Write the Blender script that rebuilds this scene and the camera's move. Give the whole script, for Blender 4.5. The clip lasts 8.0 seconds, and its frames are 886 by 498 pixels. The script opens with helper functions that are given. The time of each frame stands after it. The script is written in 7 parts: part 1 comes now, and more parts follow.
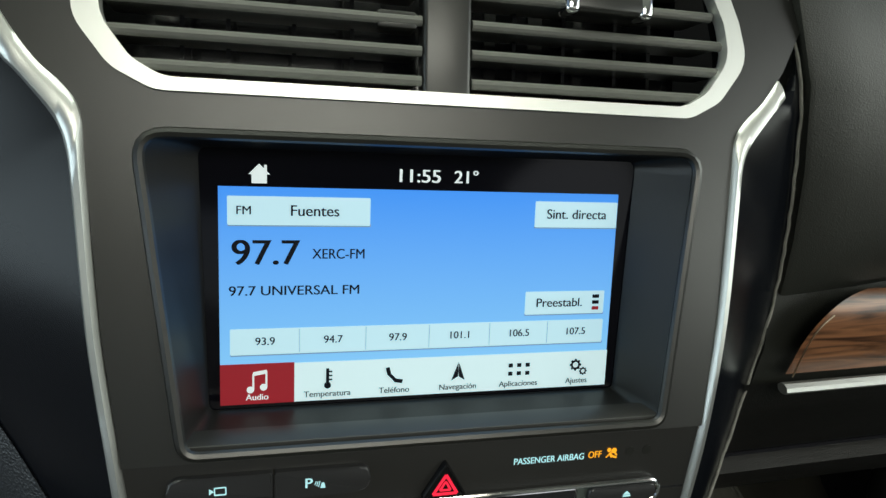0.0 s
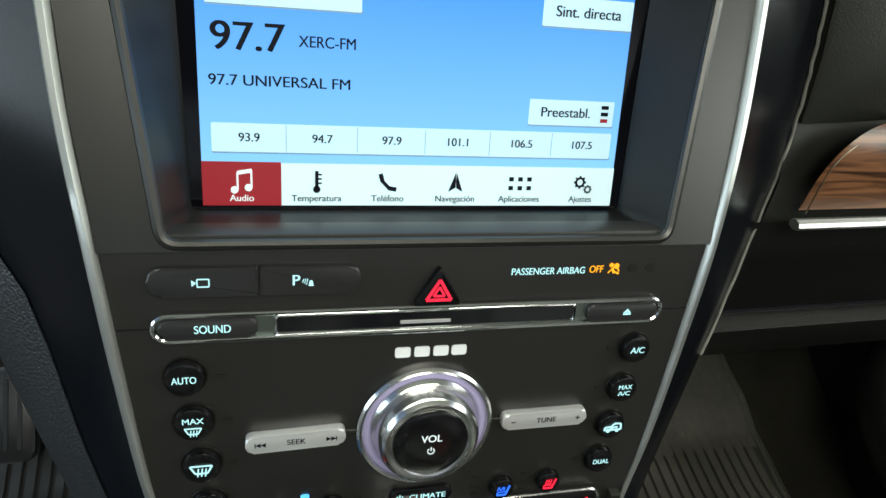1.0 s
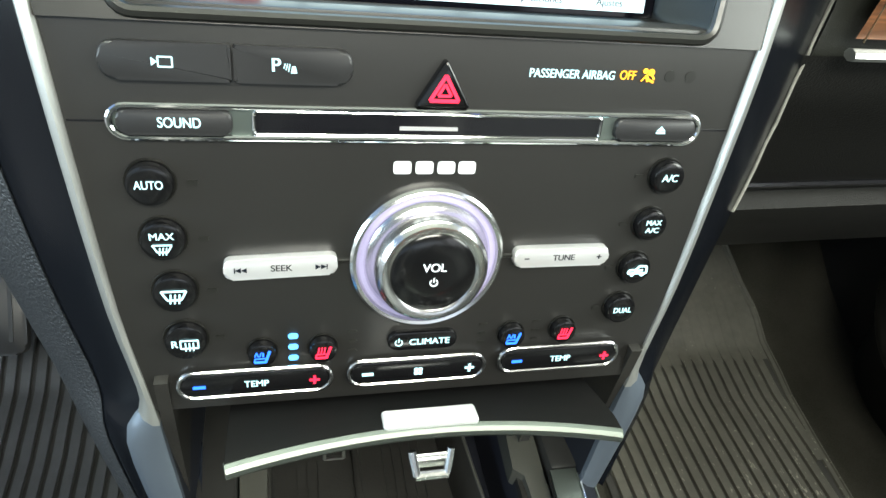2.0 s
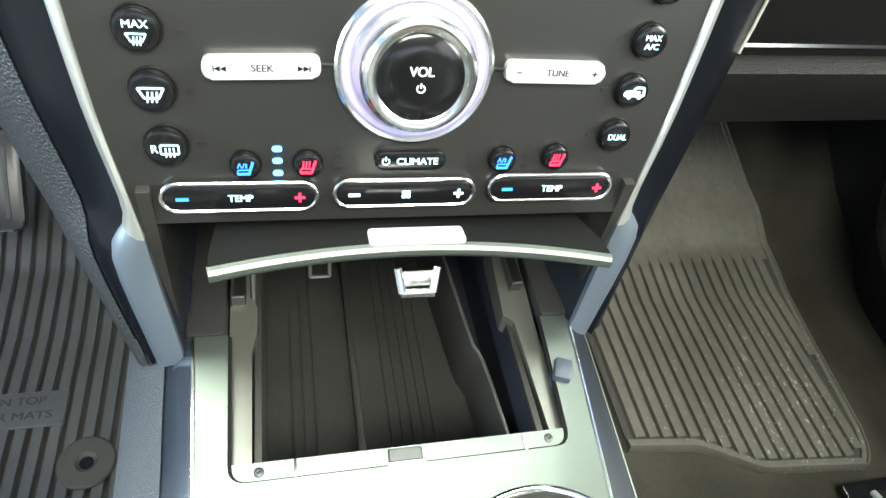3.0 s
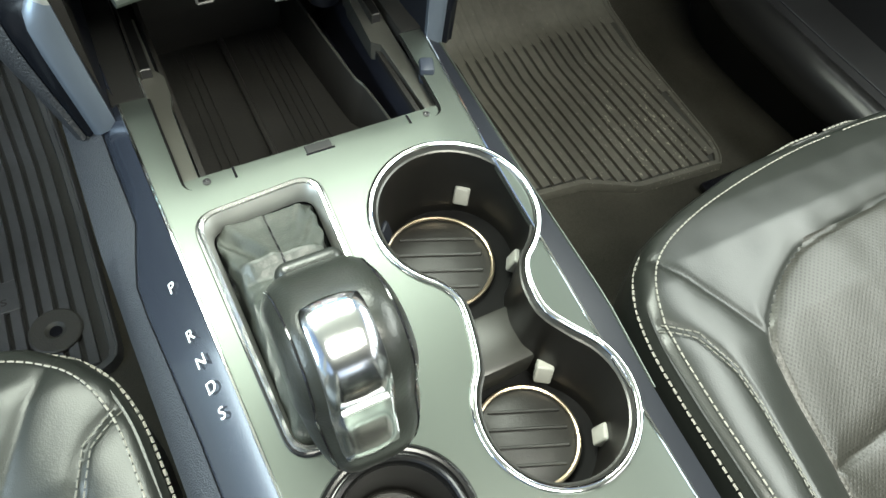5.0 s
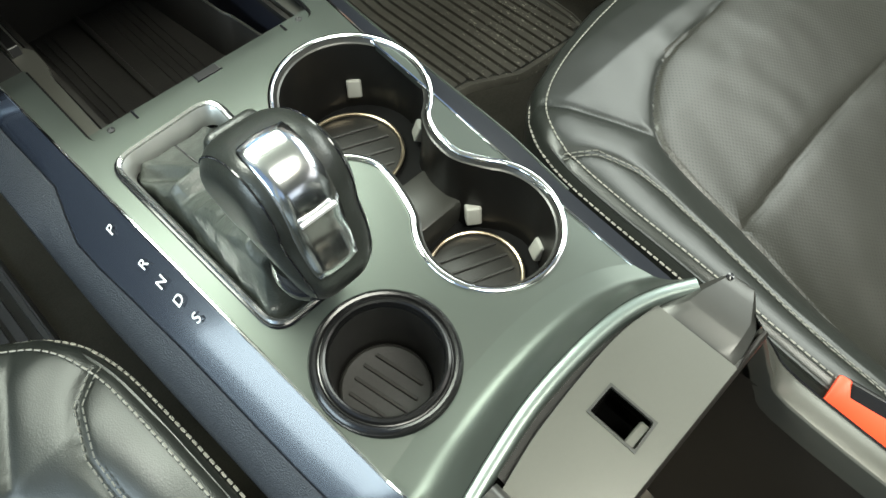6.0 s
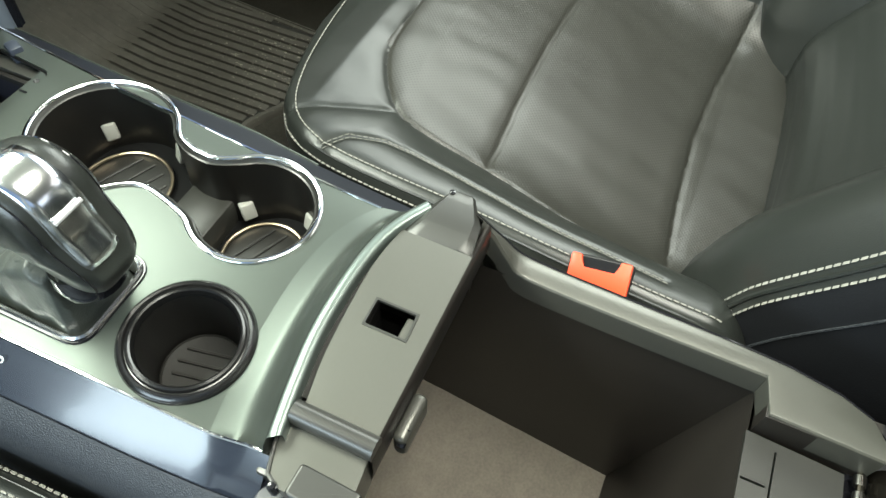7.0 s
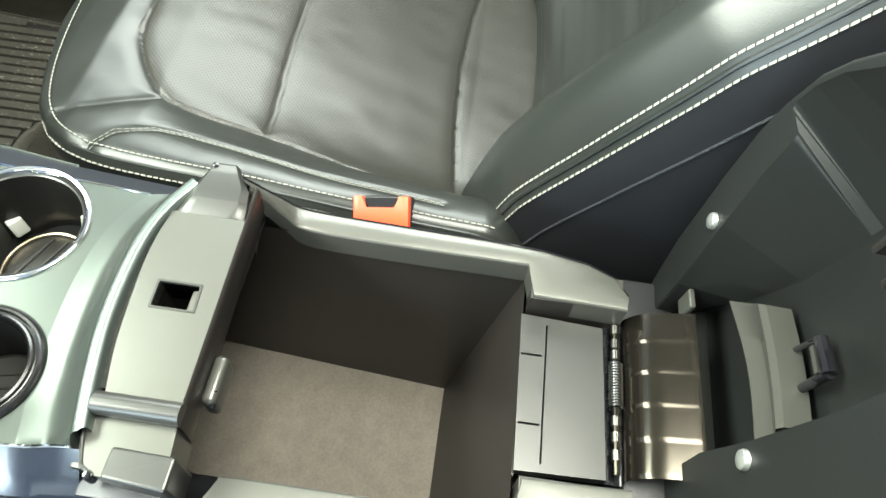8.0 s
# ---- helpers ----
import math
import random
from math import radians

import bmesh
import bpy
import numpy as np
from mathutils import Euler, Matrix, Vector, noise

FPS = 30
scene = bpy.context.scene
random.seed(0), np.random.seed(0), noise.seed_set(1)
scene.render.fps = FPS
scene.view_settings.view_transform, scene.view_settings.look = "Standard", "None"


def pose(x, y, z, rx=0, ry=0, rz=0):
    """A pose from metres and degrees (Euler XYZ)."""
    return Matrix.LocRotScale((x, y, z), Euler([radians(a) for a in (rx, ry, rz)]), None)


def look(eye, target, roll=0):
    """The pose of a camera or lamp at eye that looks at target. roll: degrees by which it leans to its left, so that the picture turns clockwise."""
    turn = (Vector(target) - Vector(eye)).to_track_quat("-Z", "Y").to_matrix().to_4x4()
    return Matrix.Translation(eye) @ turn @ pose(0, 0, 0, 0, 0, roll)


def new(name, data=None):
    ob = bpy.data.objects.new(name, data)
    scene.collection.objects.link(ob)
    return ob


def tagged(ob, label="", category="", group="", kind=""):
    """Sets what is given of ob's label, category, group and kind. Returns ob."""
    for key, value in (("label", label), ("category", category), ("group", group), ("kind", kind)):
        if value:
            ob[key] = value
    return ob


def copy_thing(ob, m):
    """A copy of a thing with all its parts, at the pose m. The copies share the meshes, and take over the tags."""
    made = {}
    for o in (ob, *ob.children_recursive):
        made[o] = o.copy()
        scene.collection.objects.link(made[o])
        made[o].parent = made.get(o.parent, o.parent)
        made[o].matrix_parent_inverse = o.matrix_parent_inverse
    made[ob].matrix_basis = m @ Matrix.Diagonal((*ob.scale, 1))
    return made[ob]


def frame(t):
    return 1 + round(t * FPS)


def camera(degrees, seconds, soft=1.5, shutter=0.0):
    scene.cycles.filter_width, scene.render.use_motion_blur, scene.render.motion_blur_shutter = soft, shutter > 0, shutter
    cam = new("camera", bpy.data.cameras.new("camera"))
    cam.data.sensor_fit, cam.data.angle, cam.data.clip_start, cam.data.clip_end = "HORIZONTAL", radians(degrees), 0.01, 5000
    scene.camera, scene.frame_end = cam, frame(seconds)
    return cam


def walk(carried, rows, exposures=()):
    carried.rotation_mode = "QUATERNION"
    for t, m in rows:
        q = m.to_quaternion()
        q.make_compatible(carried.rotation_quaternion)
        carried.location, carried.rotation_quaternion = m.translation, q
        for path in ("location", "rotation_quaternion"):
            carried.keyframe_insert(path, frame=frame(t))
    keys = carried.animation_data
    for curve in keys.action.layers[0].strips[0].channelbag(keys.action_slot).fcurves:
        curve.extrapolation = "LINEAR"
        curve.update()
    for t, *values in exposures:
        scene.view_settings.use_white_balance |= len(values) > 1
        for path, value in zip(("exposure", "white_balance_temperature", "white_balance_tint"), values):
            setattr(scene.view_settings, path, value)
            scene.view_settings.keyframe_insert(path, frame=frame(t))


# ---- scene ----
cam = camera(66.7, 8.0)
PATH = [
    (0, (-0.0676, 0.0750, 0.8983), (0.1822, 0.9221, 0.4292), 7.85),
    (0.5, (-0.0656, 0.0698, 0.8784), (0.1831, 0.8776, 0.3439), 8.61),
    (1, (-0.0610, 0.0658, 0.8520), (0.1837, 0.8417, 0.2706), 9.50),
    (1.5, (-0.0574, 0.0653, 0.8233), (0.1832, 0.8147, 0.2065), 10.09),
    (1.7, (-0.0555, 0.0648, 0.8106), (0.1828, 0.8042, 0.1808), 10.13),
    (2.8, (-0.0482, 0.0459, 0.7617), (0.1791, 0.7033, 0.0433), 11.85),
    (3, (-0.0468, 0.0372, 0.7596), (0.1780, 0.6793, 0.0266), 12.21),
    (3.5, (-0.0506, 0.0089, 0.7602), (0.1888, 0.5906, -0.0172), 15.44),
    (4, (-0.0550, -0.0233, 0.7652), (0.2072, 0.5208, -0.0318), 16.25),
    (4.5, (-0.0632, -0.0597, 0.7634), (0.2207, 0.4560, -0.0449), 11.93),
    (4.7, (-0.0674, -0.0738, 0.7630), (0.2250, 0.4284, -0.0509), 10.07),
    (5.8, (-0.1040, -0.1262, 0.7540), (0.2734, 0.2634, -0.0862), 3.17),
    (6, (-0.1124, -0.1417, 0.7550), (0.2708, 0.2340, -0.0889), 0.95),
    (6.5, (-0.1297, -0.1832, 0.7681), (0.3231, 0.1358, -0.0645), 0.74),
    (7, (-0.1416, -0.2237, 0.7818), (0.3969, 0.0063, -0.0289), 2.02),
    (7.5, (-0.1464, -0.2578, 0.7938), (0.4079, -0.1479, -0.0312), 3.35),
    (8, (-0.1526, -0.2816, 0.8075), (0.3933, -0.2588, -0.0301), 5.98),
]
walk(cam, [(t, look(eye, target, roll)) for t, eye, target, roll in PATH], [(0, -0.55, 6500, 4), (0.5, -0.55, 6500, 4), (1, -0.2, 6550, 4), (1.5, 0.5, 6450, 4), (3, 1.92, 6400, 4), (3.5, 2.0, 6350, 4), (4.5, 1.5, 6400, 4), (6, 0.6, 6450, 4), (6.5, 0.65, 6450, 4), (7, 0.85, 6450, 4), (8, 1.48, 6400, 4)])

# ---------------------------------------------------------------- world and light
world = bpy.data.worlds.new("overcast_sky")
scene.world = world
world.use_nodes = True
wn = world.node_tree
sky = wn.nodes.new("ShaderNodeTexSky")
sky.sky_type = "NISHITA"
sky.sun_disc = False
sky.sun_elevation = radians(48)
sky.sun_rotation = radians(150)
sky.air_density, sky.dust_density = 1.0, 3.0
wn.links.new(sky.outputs[0], wn.nodes["Background"].inputs[0])
wn.nodes["Background"].inputs[1].default_value = 0.12


def lamp(name, eye, target, w, h, watts, colour):
    data = bpy.data.lights.new(name, "AREA")
    data.shape, data.size, data.size_y = "RECTANGLE", w, h
    data.energy, data.color = watts, colour
    ob = new(name, data)
    ob.matrix_world = look(eye, target)
    return ob


# daylight that comes in by the windscreen, the open driver door and the windows
lamp("windscreen_daylight", (-0.10, 0.62, 1.10), (-0.05, 0.02, 0.37), 0.98, 0.70, 30, (0.95, 1.0, 0.87))
lamp("driver_door_daylight", (-0.84, 0.07, 0.78), (0, -0.10, 0.45), 0.56, 0.28, 3.7, (0.76, 0.90, 1.0))
lamp("passenger_window_daylight", (0.82, -0.05, 1.02), (0.3, 0.05, 0.4), 0.85, 0.34, 6.6, (0.97, 1.0, 0.92))
# added fill from above for box floor and mats; no sunroof is known
lamp("added_roof_fill", (0, -0.37, 1.30), (0, -0.34, 0.3), 0.50, 0.30, 8.0, (1.0, 0.97, 0.86))

sun = bpy.data.lights.new("sun", "SUN")
sun.energy, sun.angle, sun.color = 1.0, radians(12), (1.0, 0.97, 0.9)
sun_ob = new("sun", sun)
sun_ob.matrix_world = look((-2, 3, 4), (0, 0, 0))


# ---------------------------------------------------------------- materials
def material(name, colour, rough=0.5, metal=0.0, grain=0.0, grain_scale=300.0, vary=0.15, vary_scale=9.0,
             bump=0.0, bump_scale=900.0, voronoi=False, coat=0.0, spec=0.5, emit=None, power=0.0):
    """A surface with two scales of colour variation, uneven gloss and fine relief."""
    m = bpy.data.materials.new(name)
    m.use_nodes = True
    nt = m.node_tree
    b = nt.nodes["Principled BSDF"]
    tc = nt.nodes.new("ShaderNodeTexCoord")
    big = nt.nodes.new("ShaderNodeTexNoise")
    big.inputs["Scale"].default_value, big.inputs["Detail"].default_value = vary_scale, 5
    fine = nt.nodes.new("ShaderNodeTexNoise")
    fine.inputs["Scale"].default_value, fine.inputs["Detail"].default_value = grain_scale, 3
    for n in (big, fine):
        nt.links.new(tc.outputs["Object"], n.inputs["Vector"])
    add = nt.nodes.new("ShaderNodeMath")
    add.operation = "MULTIPLY_ADD"
    nt.links.new(fine.outputs[0], add.inputs[0])
    add.inputs[1].default_value = grain
    nt.links.new(big.outputs[0], add.inputs[2])
    ramp = nt.nodes.new("ShaderNodeMapRange")
    ramp.inputs["From Min"].default_value, ramp.inputs["From Max"].default_value = 0.25, 0.75 + grain
    ramp.inputs["To Min"].default_value, ramp.inputs["To Max"].default_value = 1 - vary, 1 + vary
    nt.links.new(add.outputs[0], ramp.inputs[0])
    mul = nt.nodes.new("ShaderNodeVectorMath")
    mul.operation = "SCALE"
    mul.inputs[0].default_value = colour
    nt.links.new(ramp.outputs[0], mul.inputs["Scale"])
    nt.links.new(mul.outputs[0], b.inputs["Base Color"])
    rr = nt.nodes.new("ShaderNodeMapRange")
    rr.inputs["To Min"].default_value, rr.inputs["To Max"].default_value = rough * 0.85, min(1, rough * 1.2)
    nt.links.new(big.outputs[0], rr.inputs[0])
    nt.links.new(rr.outputs[0], b.inputs["Roughness"])
    b.inputs["Metallic"].default_value = metal
    b.inputs["Coat Weight"].default_value = coat
    b.inputs["Coat Roughness"].default_value = 0.08
    b.inputs["Specular IOR Level"].default_value = spec
    if bump:
        if voronoi:
            tex = nt.nodes.new("ShaderNodeTexVoronoi")
            tex.inputs["Scale"].default_value = bump_scale
        else:
            tex = nt.nodes.new("ShaderNodeTexNoise")
            tex.inputs["Scale"].default_value, tex.inputs["Detail"].default_value = bump_scale, 2
        nt.links.new(tc.outputs["Object"], tex.inputs["Vector"])
        bp = nt.nodes.new("ShaderNodeBump")
        bp.inputs["Strength"].default_value, bp.inputs["Distance"].default_value = bump, 0.0006
        nt.links.new(tex.outputs[0], bp.inputs["Height"])
        nt.links.new(bp.outputs[0], b.inputs["Normal"])
    if emit:
        b.inputs["Emission Color"].default_value = (*emit, 1)
        b.inputs["Emission Strength"].default_value = power
    return m


PANEL = material("graphite_panel", (0.016, 0.0155, 0.0145), 0.36, 0.0, 0.2, 500, 0.2, 6, bump=0.05, bump_scale=2500)
BEZEL = material("bezel_plastic", (0.0095, 0.0095, 0.0080), 0.34, 0.0, 0.3, 400, 0.15, 7, bump=0.05, bump_scale=2200, spec=0.65)
RECESS = material("recess_plastic", (0.008, 0.008, 0.0078), 0.36, 0.0, 0.2, 400, 0.15, 8, bump=0.08, bump_scale=1800, spec=0.35)
SLAT = material("vent_slat_plastic", (0.105, 0.106, 0.096), 0.36, 0.0, 0.2, 500, 0.1, 7)
GLOSS = material("gloss_black", (0.008, 0.008, 0.010), 0.12, coat=0.5)
GLASS = material("screen_glass", (0.003, 0.003, 0.005), 0.09, spec=0.25)
NAVY = material("dark_satin_side", (0.011, 0.0125, 0.017), 0.36, 0.0, 0.2, 300, 0.2, 7, bump=0.05, bump_scale=1600, spec=0.3)
WING = material("side_wing_lacquer", (0.0042, 0.005, 0.007), 0.22, 0.0, 0.2, 300, 0.2, 7, spec=0.12)
# the dark gap between panel and door is put into this near-black colour
DOORTOP = material("shaded_door_top", (0.0035, 0.0035, 0.0035), 0.55, vary=0.15, spec=0.08)
# driver mat's rubber in a paler tone: lit rib tops put into the colour
RIBTOP = material("lit_rib_rubber", (0.038, 0.039, 0.042), 0.4, 0.0, 0.6, 120, 0.35, 12, bump=0.3, bump_scale=500)
# plate ends under the panel: their shade is put into a darker colour
THROAT = material("shaded_throat", (0.024, 0.024, 0.023), 0.30, 0.3, 0.2, 500, 0.1, 7)
LIDGREY = material("lid_inside_plastic", (0.0110, 0.0120, 0.0115), 0.44, 0.0, 0.4, 400, 0.15, 9, bump=0.15, bump_scale=1500, spec=0.3)
BAND = material("satin_band", (0.225, 0.265, 0.245), 0.30, 0.85, 0.1, 500, 0.05, 9)
LETTER = material("letter_panel_lacquer", (0.018, 0.022, 0.032), 0.185, 0.0, 0.2, 300, 0.15, 7, coat=0.4, spec=0.7)
SIDEPAD = material("console_side_grain", (0.019, 0.022, 0.028), 0.48, 0.0, 0.6, 900, 0.2, 8, bump=0.55, bump_scale=1150, voronoi=True)
DARKTHREAD = material("dark_thread", (0.13, 0.13, 0.115), 0.7, vary=0.2, vary_scale=200)
PAD = material("grained_pad", (0.015, 0.0168, 0.020), 0.50, 0.0, 0.6, 500, 0.25, 8, bump=0.7, bump_scale=820, voronoi=True)
RINGBLACK = material("satin_black_ring", (0.007, 0.007, 0.007), 0.22, vary=0.1, spec=0.55)
GLOVE = material("glovebox_plastic", (0.0075, 0.0075, 0.0068), 0.50, 0.0, 0.5, 900, 0.18, 6, bump=0.4, bump_scale=950, voronoi=True, spec=0.3)
DASH = material("grained_dash", (0.015, 0.0158, 0.013), 0.45, 0.0, 0.5, 900, 0.18, 6, bump=0.22, bump_scale=1500, voronoi=True, spec=0.4)
PLATE = material("satin_graphite_metal", (0.092, 0.105, 0.094), 0.33, 0.75, 0.0, 600, 0.03, 4, bump=0.02, bump_scale=2500)
SILVER = material("satin_silver", (0.50, 0.51, 0.49), 0.38, 0.85, 0.05, 500, 0.04, 8)
FRAMESILVER = material("bright_satin_silver", (0.72, 0.73, 0.70), 0.40, 0.85, 0.05, 500, 0.04, 8)
STRUT = material("satin_blue_silver", (0.165, 0.198, 0.245), 0.38, 0.7, 0.1, 600, 0.08, 8, bump=0.03, bump_scale=2500)
CHROME = material("chrome", (0.82, 0.83, 0.84), 0.07, 1.0, vary=0.03)
DULL_CHROME = material("dull_chrome", (0.70, 0.70, 0.70), 0.20, 1.0, vary=0.06)
INLAY = material("blurred_chrome", (0.74, 0.76, 0.77), 0.17, 1.0, 0.1, 200, 0.04, 25)
STEEL = material("zinc_steel", (0.26, 0.25, 0.235), 0.3, 1.0, 0.3, 300, 0.2, 20)
BRONZE = material("bronze_ring", (0.52, 0.43, 0.31), 0.28, 1.0, 0.2, 300, 0.1, 20)
HINGE = material("bronzed_steel", (0.052, 0.046, 0.037), 0.16, 0.9, 0.2, 300, 0.15, 20)
BUTTON = material("button_black", (0.0045, 0.0045, 0.005), 0.17, vary=0.1)
SOFTBUTTON = material("button_satin", (0.020, 0.020, 0.021), 0.38, vary=0.1)
LEATHER = material("black_leather", (0.0180, 0.0200, 0.0180), 0.30, 0.0, 0.4, 260, 0.2, 5, bump=0.10, bump_scale=1100, voronoi=True)
PERF = material("perforated_leather", (0.027, 0.0268, 0.0225), 0.35, 0.0, 0.4, 260, 0.2, 5, bump=0.15, bump_scale=900, voronoi=True)
BOOT = material("boot_leather", (0.050, 0.056, 0.050), 0.38, 0.0, 0.4, 260, 0.2, 14, bump=0.22, bump_scale=700, voronoi=True)
# black vinyl, made darker still to hold the backrest side's shadow
SHADEDVINYL = material("shaded_side_vinyl", (0.009, 0.0095, 0.0112), 0.38, 0.0, 0.4, 260, 0.2, 6, bump=0.2, bump_scale=800, voronoi=True)
THREAD = material("grey_thread", (0.23, 0.225, 0.20), 0.7, vary=0.2, vary_scale=200)
# darker tones of rubber under the ribs; groove shade is in their colour
RUBBER = material("shaded_rubber", (0.007, 0.0068, 0.0064), 0.55, 0.0, 0.5, 120, 0.35, 9, bump=0.35, bump_scale=500)
MATBED = material("mat_bed_rubber", (0.020, 0.019, 0.0165), 0.6, 0.0, 0.5, 120, 0.35, 9, bump=0.35, bump_scale=500)
DUSTY = material("dusty_rubber", (0.066, 0.063, 0.052), 0.5, 0.0, 0.8, 90, 0.5, 14, bump=0.35, bump_scale=500)
LINER = material("liner_rubber", (0.0165, 0.0160, 0.0145), 0.44, 0.0, 0.5, 150, 0.55, 22, bump=0.2, bump_scale=600)
CARPET = material("black_carpet", (0.034, 0.032, 0.026), 0.95, 0.0, 0.7, 700, 0.75, 11, bump=1.0, bump_scale=1200, spec=0.1)
BINWALL = material("bin_plastic", (0.020, 0.019, 0.017), 0.45, 0.0, 0.4, 300, 0.2, 9, bump=0.15, bump_scale=1200, spec=0.3)
NAVYBIN = material("bin_dark_insert", (0.012, 0.013, 0.019), 0.4, vary=0.2)
SATINBOX = material("satin_console_plastic", (0.085, 0.085, 0.074), 0.31, 0.45, 0.2, 500, 0.10, 7, bump=0.06, bump_scale=1800, spec=0.7)
BOXDARK = material("box_inside_plastic", (0.0150, 0.0128, 0.0110), 0.42, 0.0, 0.4, 300, 0.2, 9, bump=0.2, bump_scale=1200)
FELT = material("box_floor_felt", (0.175, 0.155, 0.130), 0.9, 0.0, 1.2, 420, 0.36, 55, bump=0.6, bump_scale=900, spec=0.15)
CUPWALL = material("cup_plastic", (0.0075, 0.0072, 0.0066), 0.36, vary=0.2, bump=0.04, spec=0.35)
SADDLE = material("cup_saddle_plastic", (0.024, 0.024, 0.021), 0.38, 0.0, 0.3, 300, 0.15, 9, bump=0.1, bump_scale=1500)
TAB = material("grey_rubber_tab", (0.33, 0.33, 0.30), 0.45, vary=0.1)
ORANGE = material("buckle_red_plastic", (0.85, 0.075, 0.022), 0.4, vary=0.08)
# near-black matte: the shade of holes and gaps is put into its colour
HOLESHADE = material("painted_hole_shade", (0.006, 0.006, 0.006), 0.8, vary=0.1, spec=0.1)
CONSOLE_SATIN = material("console_satin_side", (0.036, 0.036, 0.033), 0.32, 0.4, 0.2, 500, 0.1, 7, bump=0.06, bump_scale=1800, spec=0.7)
HEADLINER = material("grey_headliner", (0.34, 0.34, 0.31), 0.9, vary=0.08, bump=0.3)
CLIPBLUE = material("blue_grey_rubber", (0.035, 0.042, 0.058), 0.4, vary=0.15)
POCKETRIM = material("pocket_rim_plastic", (0.010, 0.010, 0.010), 0.30, vary=0.15, bump=0.1, bump_scale=1200)
DOOR = material("door_plastic", (0.011, 0.011, 0.012), 0.48, vary=0.15, bump=0.2, bump_scale=900)
GROUND = material("outside_ground", (0.28, 0.28, 0.26), 0.9, vary=0.3, vary_scale=0.6)
# white print with a weak glow added to brighten it
GLOWPRINT = material("glowing_white_print", (0.75, 0.77, 0.78), 0.5, vary=0.03, emit=(0.85, 0.9, 0.92), power=0.10)
SEEKBAR = material("satin_white_metal", (0.78, 0.78, 0.79), 0.28, 0.6, vary=0.04)


def glow(name, colour, power):
    return material(name, tuple(c * 0.5 for c in colour), 0.4, vary=0.04, emit=colour, power=power)


ICEGLOW = glow("ice_blue_backlight", (0.50, 0.86, 0.92), 1.0)
BLUEGLOW = glow("blue_backlight", (0.03, 0.16, 1.0), 1.3)
BLUELED = glow("blue_led", (0.10, 0.45, 1.0), 1.6)
REDGLOW = glow("red_backlight", (1.0, 0.02, 0.06), 1.2)
AMBERGLOW = glow("amber_backlight", (1.0, 0.42, 0.02), 1.2)
RINGGLOW = glow("lilac_ring_light", (0.66, 0.60, 0.95), 0.07)
UIWHITE = glow("display_white", (0.60, 0.77, 0.82), 1.05)
UIBAR = glow("display_pale_bar", (0.50, 0.73, 0.84), 1.05)
UIRED = glow("display_red", (0.30, 0.010, 0.02), 0.8)
UIDARK = material("display_dark_ink", (0.006, 0.008, 0.014), 0.5, vary=0.02, spec=0.1)
UIEDGE = glow("display_shade", (0.22, 0.38, 0.55), 0.6)
UITEXT = glow("display_light_text", (0.72, 0.80, 0.82), 1.0)


def display_blue():
    m = bpy.data.materials.new("display_blue")
    m.use_nodes = True
    nt = m.node_tree
    b = nt.nodes["Principled BSDF"]
    tc = nt.nodes.new("ShaderNodeTexCoord")
    sep = nt.nodes.new("ShaderNodeSeparateXYZ")
    nt.links.new(tc.outputs["Object"], sep.inputs[0])
    ramp = nt.nodes.new("ShaderNodeValToRGB")
    mr = nt.nodes.new("ShaderNodeMapRange")
    mr.inputs["From Min"].default_value, mr.inputs["From Max"].default_value = 0.015, 0.09
    nt.links.new(sep.outputs[1], mr.inputs[0])
    nt.links.new(mr.outputs[0], ramp.inputs[0])
    ramp.color_ramp.elements[0].color = (0.31, 0.74, 1.22, 1)
    ramp.color_ramp.elements[1].color = (0.075, 0.38, 1.20, 1)
    b.inputs["Base Color"].default_value = (0.02, 0.03, 0.05, 1)
    b.inputs["Roughness"].default_value = 0.2
    b.inputs["Specular IOR Level"].default_value = 0.15
    nt.links.new(ramp.outputs[0], b.inputs["Emission Color"])
    b.inputs["Emission Strength"].default_value = 1.1
    return m


def wood_material():
    m = bpy.data.materials.new("walnut_veneer")
    m.use_nodes = True
    nt = m.node_tree
    b = nt.nodes["Principled BSDF"]
    tc = nt.nodes.new("ShaderNodeTexCoord")
    mp = nt.nodes.new("ShaderNodeMapping")
    mp.inputs["Scale"].default_value = (9, 60, 120)
    nt.links.new(tc.outputs["Object"], mp.inputs[0])
    n = nt.nodes.new("ShaderNodeTexNoise")
    n.inputs["Scale"].default_value, n.inputs["Detail"].default_value, n.inputs["Distortion"].default_value = 1.6, 6, 1.2
    nt.links.new(mp.outputs[0], n.inputs[0])
    r = nt.nodes.new("ShaderNodeValToRGB")
    r.color_ramp.elements[0].position, r.color_ramp.elements[0].color = 0.35, (0.030, 0.012, 0.006, 1)
    r.color_ramp.elements[1].position, r.color_ramp.elements[1].color = 0.65, (0.23, 0.10, 0.045, 1)
    nt.links.new(n.outputs[0], r.inputs[0])
    nt.links.new(r.outputs[0], b.inputs["Base Color"])
    b.inputs["Roughness"].default_value = 0.33
    return m


